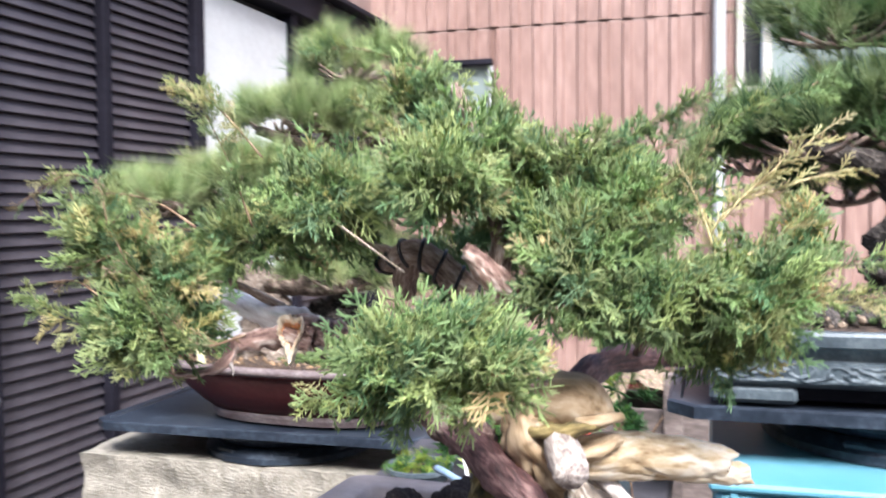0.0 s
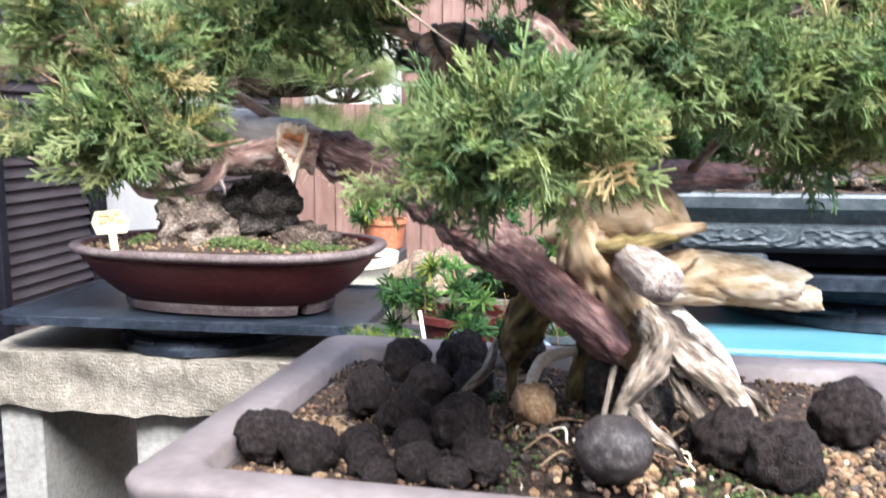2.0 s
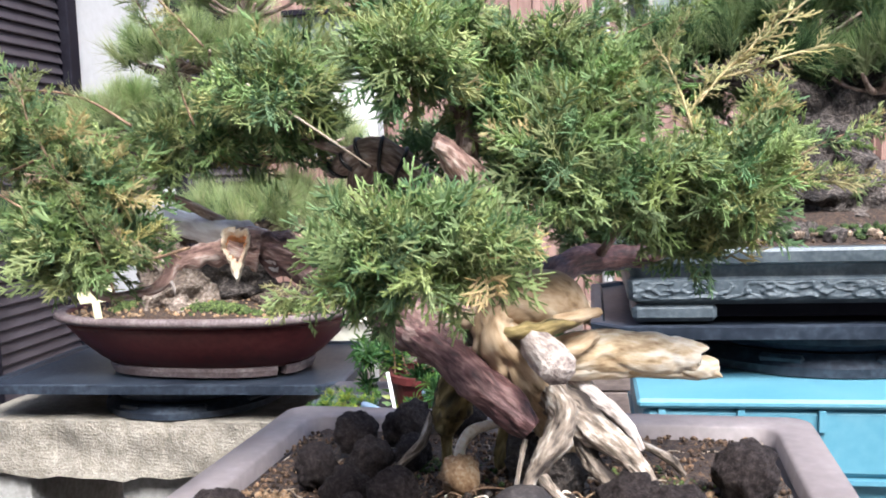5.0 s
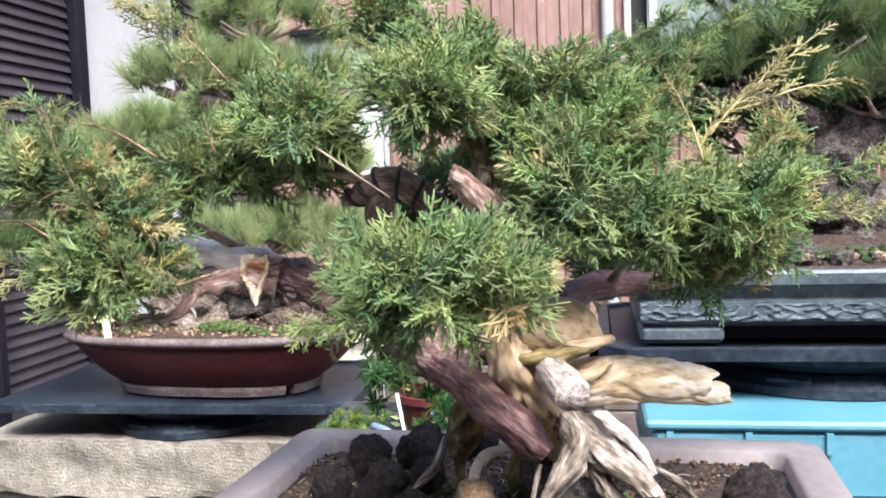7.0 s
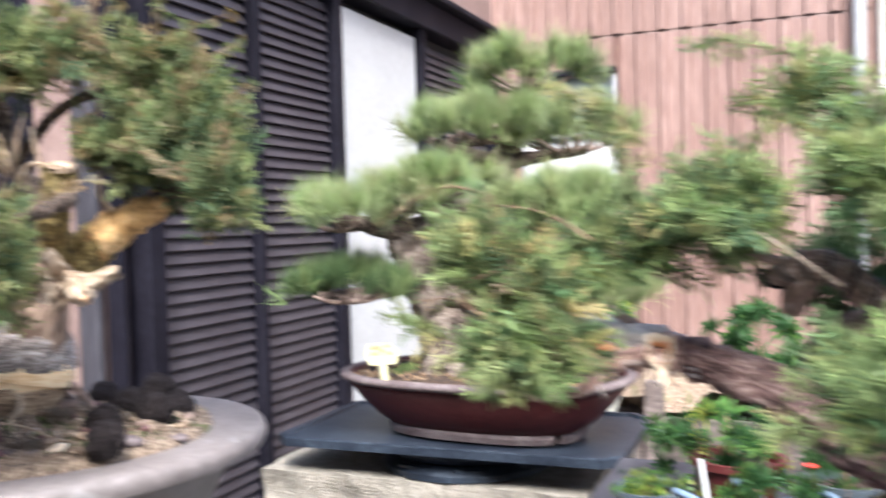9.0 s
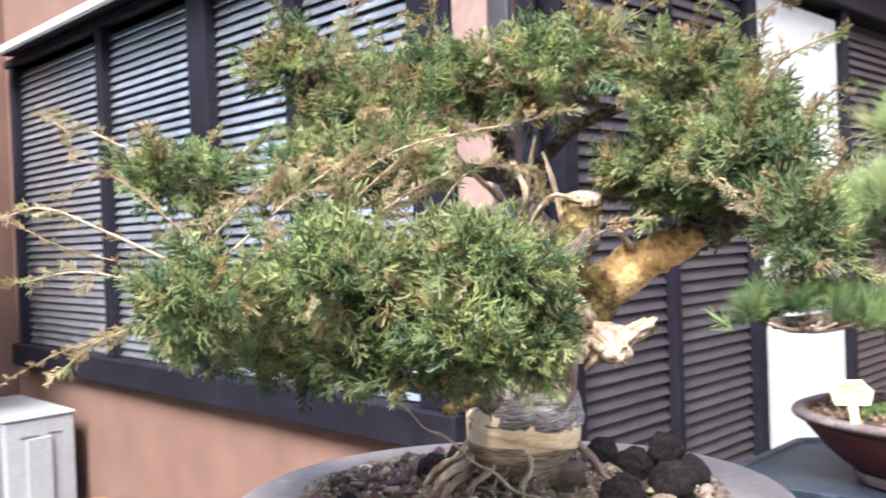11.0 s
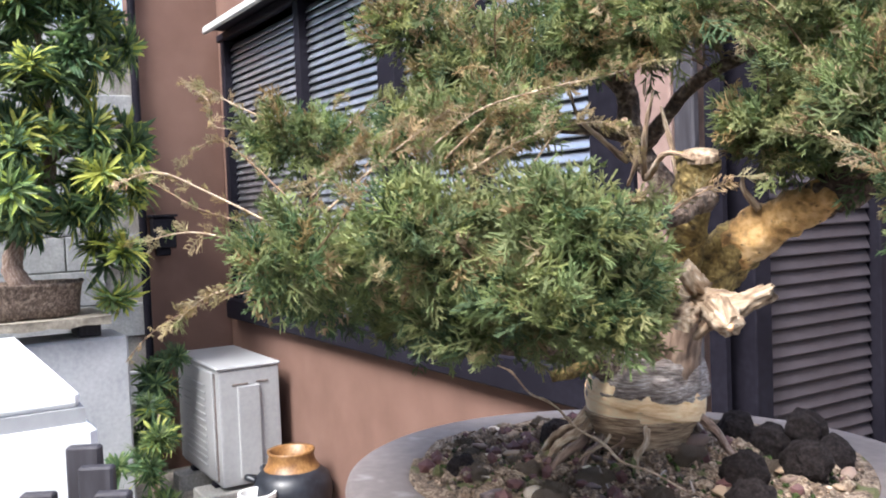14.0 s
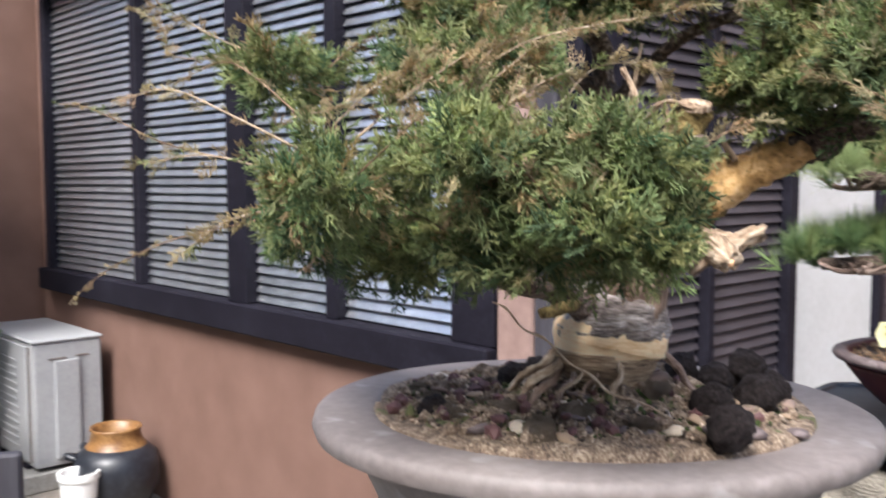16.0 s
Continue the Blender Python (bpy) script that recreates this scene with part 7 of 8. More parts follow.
tagged(part("carved_band", bm, "slate_dark", pot_d, "band of carved wavelets"), kind="stuff")
tagged(part("potting_soil", soil_bed(0.291, 0.196, 12, (0.29, 1.43, DZ + 0.094), 0, lambda x, y: 0.05 * math.exp(-((x - 0.03) ** 2 + (y - 0.06) ** 2) / 0.03) + 0.012 * noise.noise(Vector((x * 18, y * 18, 4))), 72, 24), "soil", smooth=True), "dark soil with moss and stones in the slate-grey pot", "soil", kind="stuff")
sp = [(0.29 + rng.uniform(-0.28, 0.28), 1.43 + rng.uniform(-0.18, 0.1), DZ + 0.1 + rng.uniform(0, 0.012)) for _ in range(200)]
tagged(part("soil_grains", scatter_grains(rng, sp, 0.006, "grains"), "dry_soil"), "rough stones on the dark soil", "gravel", kind="stuff")
sp = [(0.29 + rng.uniform(-0.27, 0.27), 1.43 + rng.uniform(-0.17, 0.15), DZ + 0.1 + rng.uniform(-0.004, 0.012)) for _ in range(160)]
tagged(part("soil_clods", scatter_grains(rng, sp, 0.015, "grains"), "dark_bark"), "dark clods and bark on the soil", "clods", kind="stuff")
sp = [(0.29 + rng.uniform(-0.27, 0.27), 1.43 + rng.uniform(-0.17, 0.05), DZ + 0.105 + rng.uniform(0, 0.01)) for _ in range(500)]
tagged(part("moss_patch", scatter_grains(rng, sp, 0.005, "moss"), "moss"), "dull green moss on the dark soil", "moss", kind="stuff")
PINE2 = thing("pine_bonsai", (0.32, 1.5, DZ + 0.12), "large pine bonsai with a heavy dark trunk and green needle pads", "bonsai tree", "bonsai trees")
limb("trunk", [(0.325, 1.487, DZ + 0.09, 0.13), (0.318, 1.49, 1.26, 0.0969), (0.302, 1.492, 1.322, 0.0748), (0.32, 1.5, 1.383, 0.0616), (0.371, 1.533, 1.444, 0.0536), (0.415, 1.567, 1.525, 0.0453), (0.402, 1.582, 1.618, 0.0365), (0.38, 1.58, 1.7, 0.03), (0.4, 1.6, 1.8, 0.02)], "dark_bark", PINE2, "heavy dark plated trunk", 44, 0.5, 0, 10, 26)
for pts in ([(0.32, 1.5, 1.39, 0.03), (0.24, 1.48, 1.44, 0.022), (0.12, 1.48, 1.475, 0.012)], [(0.41, 1.56, 1.52, 0.026), (0.34, 1.52, 1.54, 0.018), (0.24, 1.51, 1.545, 0.01)], [(0.4, 1.58, 1.62, 0.024), (0.3, 1.55, 1.64, 0.016), (0.18, 1.54, 1.655, 0.01)],
            [(0.37, 1.53, 1.44, 0.025), (0.4, 1.49, 1.45, 0.018), (0.45, 1.46, 1.455, 0.01)]):
    limb("branch", pts, "dark_bark", PINE2, "", 12, 0.35, 0, 6, 30)
PAD_X = ((0.205, 1.64, 1.42), (0.1, 0.1, 0.045), 100)
PADS_D = [((0.281, 1.506, 1.555), (0.13, 0.11, 0.05), 140), ((0.367, 1.464, 1.467), (0.11, 0.1, 0.05), 120), ((0.202, 1.54, 1.51), (0.085, 0.09, 0.045), 90), ((0.198, 1.537, 1.668), (0.12, 0.1, 0.045), 120), ((0.146, 1.493, 1.5), (0.13, 0.1, 0.05), 140),
          ((0.059, 1.57, 1.472), (0.09, 0.09, 0.045), 90), ((0.463, 1.538, 1.565), (0.105, 0.1, 0.05), 110), ((0.331, 1.575, 1.67), (0.14, 0.11, 0.05), 140), ((0.476, 1.655, 1.73), (0.15, 0.12, 0.05), 130), ((0.38, 1.6, 1.82), (0.14, 0.12, 0.06), 130), PAD_X]
for c, r, n in PADS_D:
    needle_pad(PINE2, c, np.array(r) * (1.08, 1.08, 1.0), int(n * 1.25), (0.3, 0.45, 0.25), 0.06, ((0.11, 0.185, 0.08), (0.26, 0.36, 0.15), (0.42, 0.5, 0.25)))

# ---- far end of the yard ----
blocks = tagged(new("wall_blocks"), "grey concrete block garden wall", kind="structure")
bm = boxed(-0.095, 0.095, -0.193, 0.193, 0, 0.185, bevel=0.004)
bme = bpy.data.meshes.new("block")
bm.to_mesh(bme), bm.free()
bme.materials.append(M["block_wall"])
for row in range(13):
    for k in range(7):
        ob = part("block", bme, None, blocks)
        ob.location = (-5.56, 1.08 - 0.393 * k - (0.196 if row % 2 else 0), 0.19 * row)
part("mortar", boxed(-5.64, -5.48, -1.9, 1.285, 0, 2.45), "concrete", blocks)
pipe = tagged(new("downpipe"), "thin black downpipe on the corner of the return wall", kind="structure")
part("pipe", tube([(-5.37, 1.27, 0, 0.022), (-5.37, 1.27, 1.6, 0.022), (-5.37, 1.27, 3.1, 0.022)], 12, 3), "dark_frame", pipe, smooth=True)
mb = thing("wall_lamp", (-5.33, 1.37, 1.25), "small black box lamp on the brown wall", "wall lamp")
part("body", boxed(-5.398, -5.3, 1.31, 1.43, 1.24, 1.41, bevel=0.008), "dark_frame", mb)
part("hood", boxed(-5.398, -5.29, 1.3, 1.44, 1.41, 1.425, bevel=0.004), "dark_frame", mb)
part("base", boxed(-5.398, -5.33, 1.335, 1.405, 1.2, 1.24, bevel=0.006), "dark_frame", mb)

# air conditioner
AC = thing("air_conditioner", (-4.82, 1.53, 0.1), "grey outdoor air-conditioner unit on two low blocks", "air conditioner")
part("casing", boxed(-5.18, -4.51, 1.374, 1.678, 0.107, 0.67, bevel=0.012, seg=2), "cream_metal", AC)
part("top_cover", boxed(-5.195, -4.503, 1.364, 1.685, 0.67, 0.687, bevel=0.006), "cream_metal", AC)
part("front_panel", boxed(-5.17, -4.58, 1.362, 1.374, 0.127, 0.655, bevel=0.004), "cream_metal", AC)
for i in range(12):
    part("grille_bar", boxed(-5.05, -4.69, 1.354, 1.361, 0.177 + 0.036 * i, 0.187 + 0.036 * i), "cream_metal", AC)
# dark strips on the casing imitate the shade in its joint and handles
part("corner_seam", boxed(-4.572, -4.56, 1.37, 1.373, 0.127, 0.65), "old_timber", AC, "dark strip drawn as the shade in the panel joint")
part("valve_cover", boxed(-4.512, -4.494, 1.462, 1.572, 0.14, 0.588, bevel=0.007, seg=2), "cream_metal", AC, "raised valve cover")
part("handle", boxed(-4.512, -4.505, 1.44, 1.52, 0.592, 0.6, bevel=0.002), "old_timber", AC, "dark strip drawn as the shade in a shallow handle")
part("handle", boxed(-4.512, -4.505, 1.56, 1.62, 0.597, 0.604, bevel=0.002), "old_timber", AC, "dark strip drawn as the shade in a shallow handle")
for x in (-5.0, -4.64):
    part("mount_foot", boxed(x - 0.03, x + 0.03, 1.363, 1.69, 0.087, 0.107, bevel=0.003), "dark_frame", AC)
    tagged(part("concrete_block", boxed(x - 0.06, x + 0.14 if x > -4.8 else x + 0.06, 1.28, 1.7, 0.0, 0.087, bevel=0.006), "concrete"), "low pale concrete block under the unit", "concrete block")
JX, JY = -4.085, 1.555
jar = thing("glazed_jar", (JX, JY, 0.0), "dark glazed water jar with an amber glazed mouth", "jar")
part("body", shell([(0.1, 0.1, 2, 0), (0.12, 0.12, 2, 0.01), (0.17, 0.17, 2, 0.11), (0.178, 0.178, 2, 0.18), (0.165, 0.165, 2, 0.24), (0.125, 0.125, 2, 0.278)], (JX, JY, 0), 0, 40), "jar_glaze", jar, smooth=True)
part("mouth", shell([(0.127, 0.127, 2, 0.275), (0.108, 0.108, 2, 0.3), (0.098, 0.098, 2, 0.338), (0.106, 0.106, 2, 0.35), (0.104, 0.104, 2, 0.358), (0.092, 0.092, 2, 0.354), (0.085, 0.085, 2, 0.28)], (JX, JY, 0), 0, 40, close=False), "amber_glaze", jar, "amber glazed mouth", smooth=True)
for a, z in ((200, 0.235), (250, 0.238)):
    part("lug", tube([(JX + 0.16 * math.cos(radians(a - 9)), JY + 0.16 * math.sin(radians(a - 9)), z, 0.014), (JX + 0.195 * math.cos(radians(a)), JY + 0.195 * math.sin(radians(a)), z + 0.012, 0.015), (JX + 0.16 * math.cos(radians(a + 9)), JY + 0.16 * math.sin(radians(a + 9)), z, 0.014)], 8, 5), "jar_glaze", jar, "small moulded lug", smooth=True)
sm = thing("plastic_pot", (-4.0, 1.36, 0.0), "small white plastic plant pot", "plant pot")
part("body", shell([(0.055, 0.055, 2, 0), (0.075, 0.075, 2, 0.2), (0.082, 0.082, 2, 0.2), (0.082, 0.082, 2, 0.225), (0.07, 0.07, 2, 0.225), (0.065, 0.065, 2, 0.17)], (-4.0, 1.36, 0), 0, 28), "white_plastic", sm, smooth=False)

# white shelf with the yew plum pine
tagged(part("painted_block", boxed(-4.95, -4.62, 0.1, 1.0, 0.0, 0.875, bevel=0.01), "whitewash"), "whitewashed concrete stand by the block wall", "stand")
for y in (0.25, 0.85):
    tagged(part("spacer", boxed(-4.9, -4.7, y - 0.05, y + 0.05, 0.877, 0.94, bevel=0.004), "dark_wood"), "dark timber spacer under the shelf", "spacer")
tagged(part("shelf_board", granite_slab(-5.05, -4.56, 0.0, 0.92, 0.942, 0.98, 4.0), "granite"), "pale rough stone shelf board", "shelf")
tree_pot = thing("rough_pot", (-4.78, 0.6, 0.982), "brown rough-textured bonsai pot with an uneven rim", "bonsai pot", "bonsai pots")
part("body", shell([(0.13, 0.2, 3, 0), (0.15, 0.22, 3, 0.01), (0.155, 0.225, 3, 0.07), (0.165, 0.235, 3, 0.14), (0.175, 0.245, 3, 0.155), (0.16, 0.23, 3, 0.155), (0.155, 0.22, 3, 0.13)], (-4.78, 0.6, 0.982), 0, 48, wobble=0.012), "old_bark", tree_pot, smooth=True)
tagged(part("potting_soil", soil_bed(0.156, 0.224, 3, (-4.78, 0.6, 1.115), 0, lambda x, y: 0.02 * noise.noise(Vector((x * 10, y * 10, 0))), 36, 8), "soil"), "dark soil in the rough brown pot", "soil", kind="stuff")
YEW = thing("broadleaf_tree", (-4.78, 0.62, 1.11), "bushy podocarpus with long narrow dark leaves and yellow-green shoots", "tree")
limb("trunk", [(-4.78, 0.6, 1.1, 0.05), (-4.78, 0.55, 1.22, 0.042), (-4.8, 0.6, 1.36, 0.036), (-4.82, 0.72, 1.55, 0.03), (-4.84, 0.75, 1.8, 0.024), (-4.86, 0.75, 2.1, 0.018), (-4.86, 0.7, 2.4, 0.01)], "bark", YEW, "", 14, 0.3)
for pts in ([(-4.8, 0.62, 1.4, 0.02), (-4.72, 0.8, 1.5, 0.014), (-4.66, 0.95, 1.52, 0.008)], [(-4.8, 0.62, 1.42, 0.02), (-4.74, 0.45, 1.52, 0.014), (-4.7, 0.3, 1.55, 0.008)], [(-4.83, 0.74, 1.7, 0.018), (-4.75, 0.95, 1.8, 0.012), (-4.7, 1.05, 1.85, 0.007)],
            [(-4.83, 0.74, 1.75, 0.018), (-4.76, 0.5, 1.85, 0.012), (-4.72, 0.35, 1.9, 0.007)], [(-4.85, 0.75, 2.05, 0.014), (-4.76, 0.98, 2.15, 0.01), (-4.72, 1.1, 2.2, 0.006)]):
    limb("branch", pts, "bark", YEW, "", 10, 0.3)
Y_DARK, Y_MID, Y_LITE = (0.09, 0.15, 0.075), (0.2, 0.285, 0.11), (0.5, 0.54, 0.13)


def whorl_clump(tree, c, r, n, weights, size, colours=(Y_DARK, Y_MID, Y_LITE), mat="broad", name="foliage", lift=0.5):
    p, w = pad_points(R, c, r, n, 0.4, lift)
    tip = tints(R, n, colours, weights)
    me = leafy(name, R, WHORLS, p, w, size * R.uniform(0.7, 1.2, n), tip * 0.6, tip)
    return part(name, me, mat, tree)


for c, r, n, w in (((-4.78, 0.7, 2.25), (0.25, 0.42, 0.2), 130, (0.6, 0.35, 0.05)), ((-4.76, 0.62, 1.95), (0.25, 0.42, 0.18), 130, (0.6, 0.35, 0.05)), ((-4.72, 0.75, 1.72), (0.22, 0.36, 0.14), 110, (0.45, 0.35, 0.2)),
                   ((-4.7, 0.62, 1.5), (0.2, 0.36, 0.12), 90, (0.55, 0.3, 0.15)), ((-4.66, 0.93, 1.56), (0.12, 0.12, 0.12), 36, (0.3, 0.3, 0.4)), ((-4.68, 0.93, 1.2), (0.1, 0.1, 0.12), 26, (0.3, 0.5, 0.2)), ((-4.76, 0.75, 2.55), (0.25, 0.4, 0.2), 110, (0.6, 0.35, 0.05))):
    whorl_clump(YEW, c, r, int(n * 1.3), (w[0], w[1], w[2]), 0.165)
SHRUB = thing("shrub", (-4.35, 1.0, 0.0), "low green shrub growing beside the whitewashed stand", "shrub")
limb("stem", [(-4.35, 1.0, 0.0, 0.015), (-4.34, 1.02, 0.3, 0.012), (-4.33, 1.05, 0.55, 0.006)], "bark", SHRUB, "", 8, 0.2)
for c, r, n, w in (((-4.35, 1.0, 0.2), (0.22, 0.22, 0.16), 60, 0.5), ((-4.42, 1.02, 0.45), (0.12, 0.12, 0.14), 34, 0.5), ((-4.2, 0.9, 0.3), (0.16, 0.16, 0.18), 40, 0.4), ((-4.84, 1.15, 0.56), (0.07, 0.07, 0.16), 46, 0.85), ((-4.83, 1.18, 0.68), (0.08, 0.07, 0.08), 24, 0.7), ((-4.86, 1.12, 0.4), (0.08, 0.08, 0.12), 30, 0.9)):
    whorl_clump(SHRUB, c, r, n, (w, 0.95 - w, 0.05), 0.105)
limb("stem", [(-4.4, 1.02, 0.02, 0.012), (-4.62, 1.1, 0.2, 0.01), (-4.82, 1.15, 0.4, 0.008), (-4.83, 1.17, 0.66, 0.004)], "bark", SHRUB, "", 8, 0.2)

# white foam box and dark pickets
foam = thing("foam_box", (-2.2, 0.0, 0.66), "white polystyrene box with a closed lid", "box")
part("body", boxed(-2.6, -1.79, -0.3, 0.345, 0.66, 1.1, bevel=0.012), "white_foam", foam)
# grey band: shade of the gap under the lid, put in as colour
part("tape", boxed(-2.585, -1.805, -0.285, 0.33, 1.1, 1.124), "cream_metal", foam, "grey band standing in for the shaded gap under the lid")
part("lid", boxed(-2.6, -1.81, -0.3, 0.325, 1.124, 1.152, bevel=0.008), "white_foam", foam)
tagged(part("board_stand", boxed(-2.6, -1.85, -0.28, 0.3, 0.0, 0.658, bevel=0.01), "concrete"), "grey concrete stand under the foam box", "stand")
fence = thing("picket_screen", (-1.55, 0.29, 0.0), "dark stained picket boards of uneven height", "fence")
for x, y, z in ((-1.61, 0.235, 1.06), (-1.588, 0.29, 1.117), (-1.548, 0.297, 1.098), (-1.504, 0.307, 1.074), (-1.54, 0.25, 1.0)):
    part("picket", boxed(-0.022, 0.022, -0.009, 0.009, 0, z, bevel=0.003, turn=Matrix.Translation((x, y, 0)) @ Matrix.Rotation(radians(60), 4, "Z")), "dark_wood", fence)

# ---- low bench between the bonsai, with weeds and small pots ----
tagged(part("bench_board", boxed(-0.5, -0.06, 1.12, 1.5, 0.935, 0.975, bevel=0.005), "dark_wood"), "weathered dark timber bench board", "bench")
for x in (-0.4, -0.2):
    for i in range(5):
        hollow_block((x, 1.3, -0.015 + 0.19 * i if i else 0.0), 90) if i < 4 else tagged(part("spacer_block", boxed(x - 0.09, x + 0.09, 1.15, 1.45, 0.76, 0.933, bevel=0.004), "concrete"), "solid concrete block under the bench board", "concrete block")
W_COL = ((0.05, 0.12, 0.04), (0.13, 0.25, 0.06), (0.33, 0.41, 0.07))


def small_pot(x, y, z, r, h, mat, label):
    t = thing("plant_pot", (x, y, z), label, "plant pot", "small plant pots")
    part("body", shell([(r * 0.7, r * 0.7, 2, 0), (r * 0.78, r * 0.78, 2, 0.004), (r, r, 2, h * 0.85), (r * 1.08, r * 1.08, 2, h * 0.86), (r * 1.08, r * 1.08, 2, h), (r * 0.95, r * 0.95, 2, h), (r * 0.9, r * 0.9, 2, h * 0.8)], (x, y, z), 0, 32), mat, t, smooth=False)
    tagged(part("potting_soil", soil_bed(r * 0.92, r * 0.92, 2, (x, y, z + h * 0.85), 0, lambda a, b: 0.003 * noise.noise(Vector((a * 60, b * 60, 0))), 24, 5), "soil"), "dark soil in a small pot", "soil", kind="stuff")
    return t


def weed(x, y, z, r, n, weights, size, label, kind="weed"):
    t = thing(kind, (x, y, z), label, "plant", "small plants")
    for k in range(3):
        a = 2.1 * k
        limb("stem", [(x, y, z, 0.003), (x + r * 0.3 * math.cos(a), y + r * 0.3 * math.sin(a), z + r * 0.6, 0.0024), (x + r * 0.6 * math.cos(a), y + r * 0.6 * math.sin(a), z + r * 1.1, 0.0014)], "brown_twig", t, "", 6, 0.1)
    whorl_clump(t, (x, y, z + r * 0.8), (r, r, r * 0.8), n, weights, size, W_COL)
    return t


small_pot(-0.29, 1.28, 0.977, 0.06, 0.07, "red_clay", "small dark brown pot with weeds")
weed(-0.29, 1.28, 1.035, 0.06, 40, (0.7, 0.28, 0.02), 0.032, "dark green weed in a small brown pot")
small_pot(-0.15, 1.24, 0.977, 0.05, 0.06, "slate_clay", "small dark glazed pot with weeds")
weed(-0.15, 1.24, 1.025, 0.06, 40, (0.65, 0.33, 0.02), 0.032, "leafy green weed with small red flowers")
for x, y, z in ((-0.195, 1.155, 1.07), (-0.16, 1.16, 1.085), (-0.11, 1.17, 1.06)):
    fl = thing("flower", (x, y, z), "small bright red flower on a thin stalk", "flower", "red flowers")
    for k in range(5):
        part("petal", boxed(0.001, 0.009, -0.003, 0.003, -0.0006, 0.0006, turn=Matrix.Translation((x, y, z)) @ Matrix.Rotation(1.257 * k, 4, "Z") @ Matrix.Rotation(-0.5, 4, "Y")), "red_flower", fl)
    part("stalk", tube([(x + 0.01, y + 0.03, 0.985, 0.001), (x + 0.005, y + 0.015, z - 0.03, 0.001), (x, y, z, 0.001)], 5, 3), "brown_twig", fl)
weed(-0.24, 1.17, 0.977, 0.06, 50, (0.65, 0.33, 0.02), 0.028, "green leafy weed on the bench")
weed(-0.34, 1.36, 0.977, 0.08, 56, (0.7, 0.28, 0.02), 0.036, "dark green bushy weed on the bench")
weed(-0.12, 1.38, 0.977, 0.08, 46, (0.65, 0.33, 0.02), 0.036, "green bushy weed on the bench")
small_pot(-0.4, 1.2, 0.977, 0.045, 0.04, "slate_clay", "small dark pot of mossy sedum")
SEDUM = thing("sedum", (-0.4, 1.2, 1.015), "yellow-green sedum spilling over its pot", "plant", "small plants")
whorl_clump(SEDUM, (-0.4, 1.195, 1.018), (0.045, 0.045, 0.012), 110, (0.1, 0.4, 0.5), 0.013, W_COL)
FERN = thing("fern", (-0.35, 1.25, 0.977), "upright yellow-green fern fronds", "plant", "small plants")
for k, (x, y, h) in enumerate(((-0.345, 1.26, 0.14), (-0.225, 1.22, 0.11), (-0.33, 1.27, 0.1))):
    fr = limb("rachis", [(x, y, 0.977, 0.0016), (x + 0.006, y, 0.977 + h * 0.6, 0.0013), (x, y - 0.005, 0.977 + h, 0.0006)], "brown_twig", FERN, "", 6, 0.0)
    n = 26
    zz = 0.99 + (h - 0.015) * np.arange(n) / n
    side = np.where(np.arange(n) % 2, 1.0, -1.0)
    spots = np.c_[np.full(n, x), np.full(n, y), zz]
    ways = np.c_[side, np.full(n, -0.15), np.full(n, 0.25)]
    tip = tints(R, n, W_COL, (0.0, 0.5, 0.5))
    leafl = np.array([(0, 0, 0), (0.22, 0, 0.4), (0, 0, 1.0), (-0.22, 0, 0.4)]), np.array([(0, 1, 2), (0, 2, 3)]), np.array([0.3, 0.7, 1, 0.7])
    part("leaf_blade", leafy("leaf_blade", R, [leafl], spots, ways, np.full(n, 0.018) * np.linspace(1, 0.4, n), tip * 0.7, tip), "broad", fr)
tagged(part("plant_stick", boxed(-0.0022, 0.0022, -0.001, 0.001, 0, 0.088, turn=Matrix.Translation((-0.312, 1.156, 0.985)) @ Matrix.Rotation(radians(-9), 4, "Y")), "white_plastic"), "white plastic plant stick in the bench pots", "label")
ring = [(-0.31 + 0.055 * math.cos(a), 1.17 + 0.05 * math.sin(a), 1.0 + 0.012 * math.sin(2 * a) + 0.02, 0.005) for a in np.linspace(-2.6, 1.2, 9)]
tagged(part("hose", tube(ring, 8, 4), "hose", smooth=True), "grey-blue plastic hose looped on the bench", "hose")
ring = [(-0.21 + 0.05 * math.cos(a), 1.16 + 0.04 * math.sin(a), 1.02 + 0.01 * math.sin(2 * a), 0.004) for a in np.linspace(0.4, 3.4, 8)]
tagged(part("hose", tube(ring, 8, 4), "hose", smooth=True), "end of a grey-blue hose among the weeds", "hose")
ob = part("stone", lump(0.02, 31, 0.3, 3, (1.1, 0.9, 0.8)), "cake")
ob.location = (-0.46, 0.94, 0.0)
tagged(ob, "dark rounded stone on the ground", "stone")

# ---- far bench by the pink wall ----
tagged(part("bench_board", boxed(-1.7, 1.4, 3.25, 3.75, 0.46, 0.5, bevel=0.005), "dark_wood"), "dark timber bench by the pink wall", "bench")
for x in (-1.5, 0.0, 1.2):
    tagged(part("bench_block", boxed(x - 0.1, x + 0.1, 3.3, 3.7, 0.0, 0.458, bevel=0.006), "concrete"), "concrete block under the far bench", "concrete block")
for i in range(4):
    hollow_block((-0.95, 2.75, 0.19 * i), 0)
cp = thing("plant_pot", (-0.95, 2.75, 0.762), "wide cream glazed plant pot on stacked blocks", "plant pot", "small plant pots")
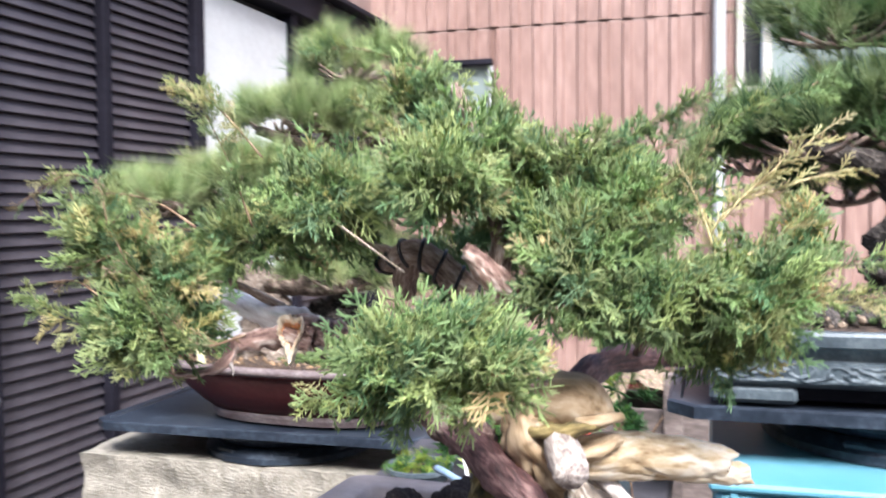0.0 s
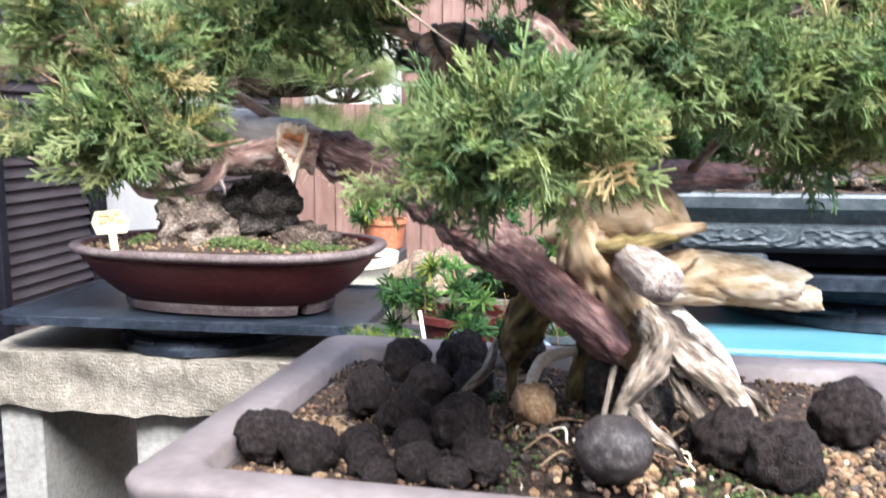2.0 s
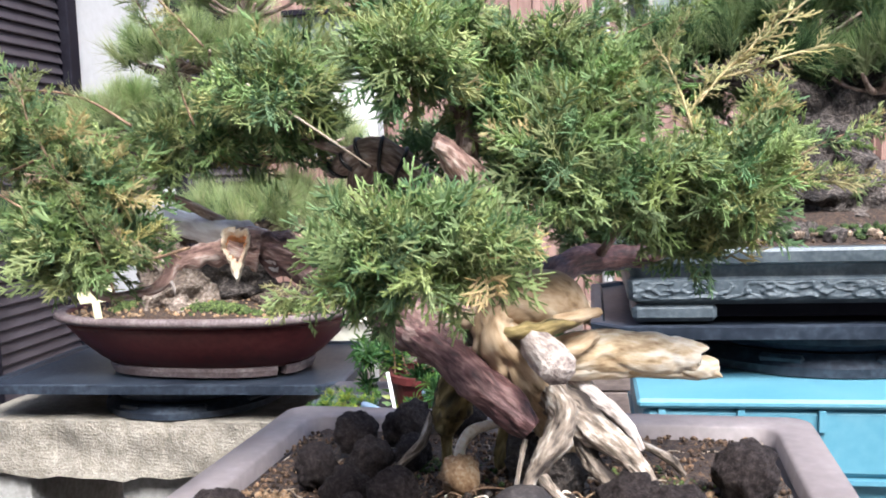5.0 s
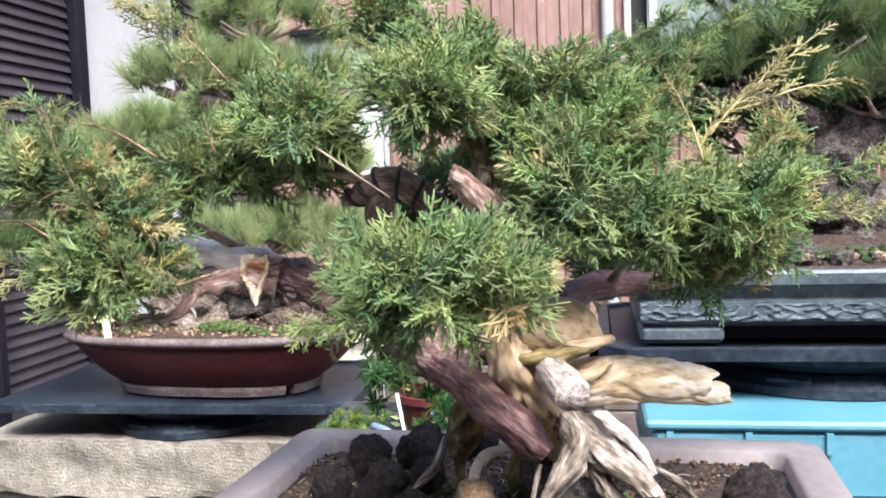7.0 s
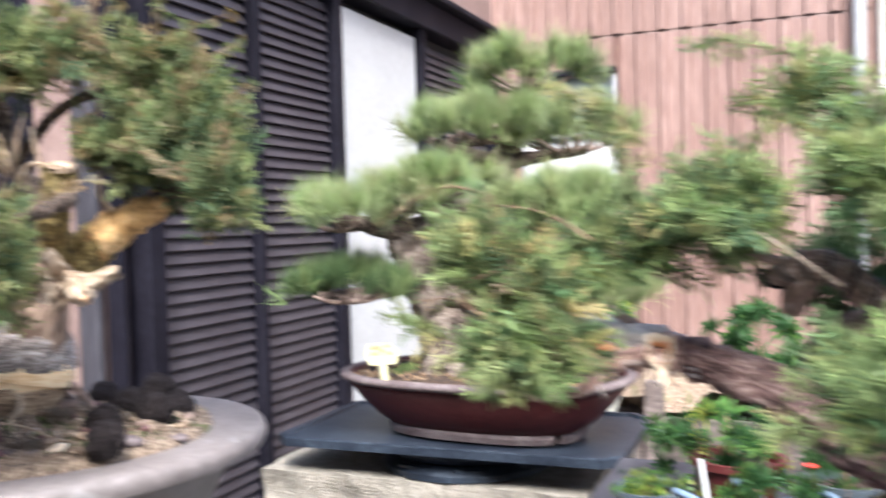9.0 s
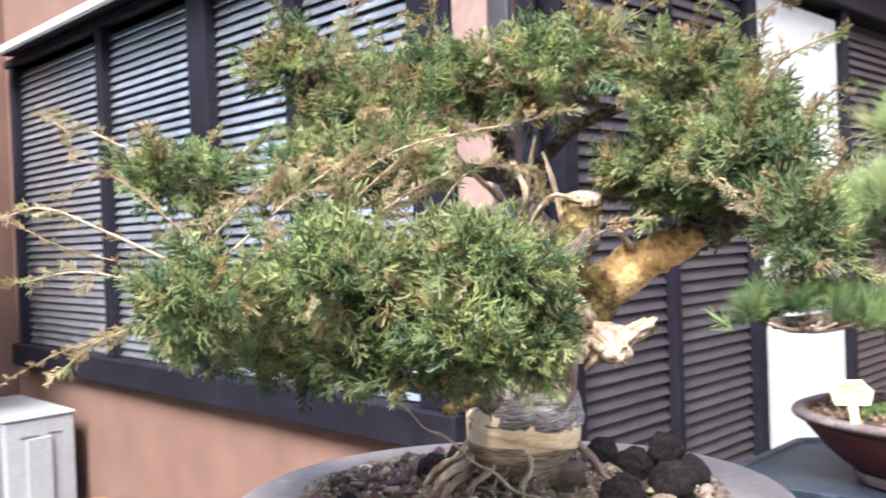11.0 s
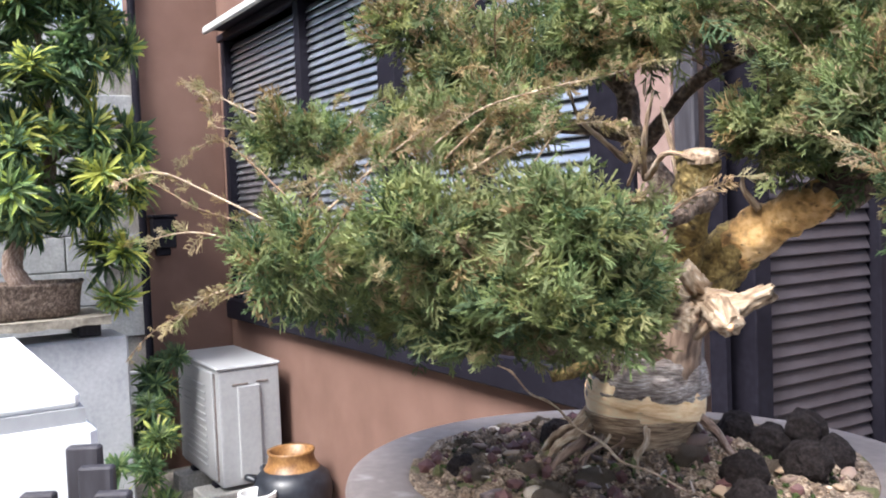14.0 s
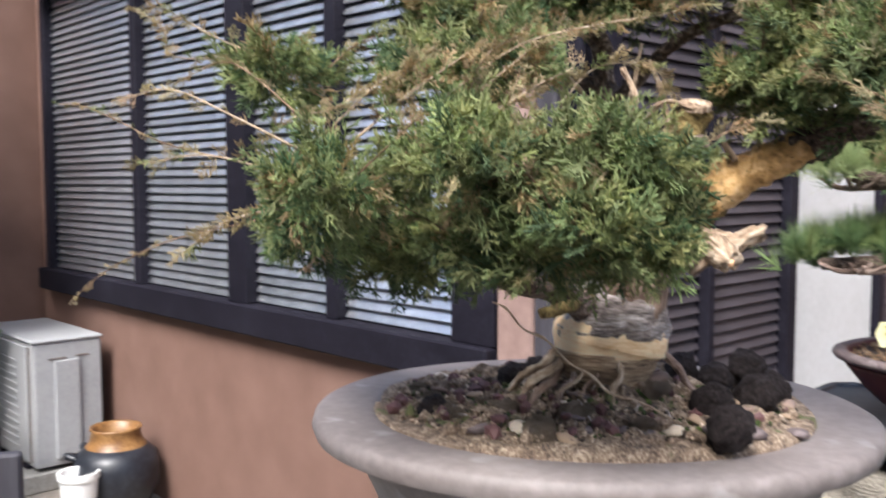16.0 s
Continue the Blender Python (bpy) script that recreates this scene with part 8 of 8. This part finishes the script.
part("body", shell([(0.17, 0.12, 2.6, 0), (0.18, 0.13, 2.6, 0.006), (0.208, 0.156, 2.6, 0.1), (0.228, 0.176, 2.6, 0.112), (0.23, 0.178, 2.6, 0.138), (0.21, 0.158, 2.6, 0.138), (0.2, 0.15, 2.6, 0.11)], (-0.95, 2.75, 0.762), 0, 48), "cream_pot", cp, smooth=False)
tagged(part("potting_soil", soil_bed(0.206, 0.154, 2.6, (-0.95, 2.75, 0.884), 0, lambda a, b: 0.01 * noise.noise(Vector((a * 20, b * 20, 0))), 24, 6), "soil"), "brown soil in the cream pot", "soil", kind="stuff")
planter = thing("planter", (-0.2, 3.02, 0.0), "weathered grey-brown timber planter full of rough soil", "planter")
for k in range(5):
    part("plank", boxed(-0.86, 0.5, 2.9, 2.922, 0.003 + 0.148 * k, 0.146 + 0.148 * k, bevel=0.004), "old_timber", planter)
for x in (-0.86, 0.478):
    part("side_board", boxed(x, x + 0.022, 2.924, 3.2, 0.0, 0.74, bevel=0.004), "old_timber", planter)
for x in (-0.7, -0.15, 0.36):
    part("post", boxed(x, x + 0.06, 2.87, 2.898, 0.0, 0.86, bevel=0.004), "old_timber", planter)
part("back_board", boxed(-0.838, 0.476, 3.18, 3.2, 0.0, 0.74, bevel=0.004), "old_timber", planter)
bm = bmesh.new()
bmesh.ops.create_grid(bm, x_segments=50, y_segments=14, size=1)
for v in bm.verts:
    x, y = -0.18 + v.co.x * 0.655, 3.05 + v.co.y * 0.125
    q = Vector((x * 7, y * 7, 3))
    v.co = (x, y, 0.8 + 0.13 * noise.noise(q) + 0.05 * noise.noise(q * 3) + 0.02 * noise.noise(q * 8))
tagged(part("rough_soil", bm, "dry_soil", smooth=True), "grey-brown heaped soil in the timber planter", "soil", kind="stuff")
tagged(part("timber_stand", boxed(-1.06, -0.9, 3.58, 3.74, 0.502, 0.785, bevel=0.006), "dark_wood"), "dark timber block under the terracotta pot", "stand")
small_pot(-0.98, 3.66, 0.787, 0.09, 0.125, "terracotta", "small terracotta plant pot on a timber block")
small_pot(-0.35, 3.55, 0.502, 0.13, 0.26, "red_clay", "round dark plant pot on the bench")
small_pot(0.25, 3.5, 0.502, 0.14, 0.26, "red_clay", "dark brown plant pot on the bench")
for x, y, z, r, n, w in ((-0.98, 3.66, 0.9, 0.12, 40, (0.5, 0.4, 0.1)), (-0.35, 3.55, 0.75, 0.2, 80, (0.85, 0.15, 0.0)), (0.2, 3.5, 0.75, 0.24, 90, (0.85, 0.15, 0.0))):
    weed(x, y, z, r, n, w, 0.09, "bushy green potted shrub by the pink wall", "potted_shrub")
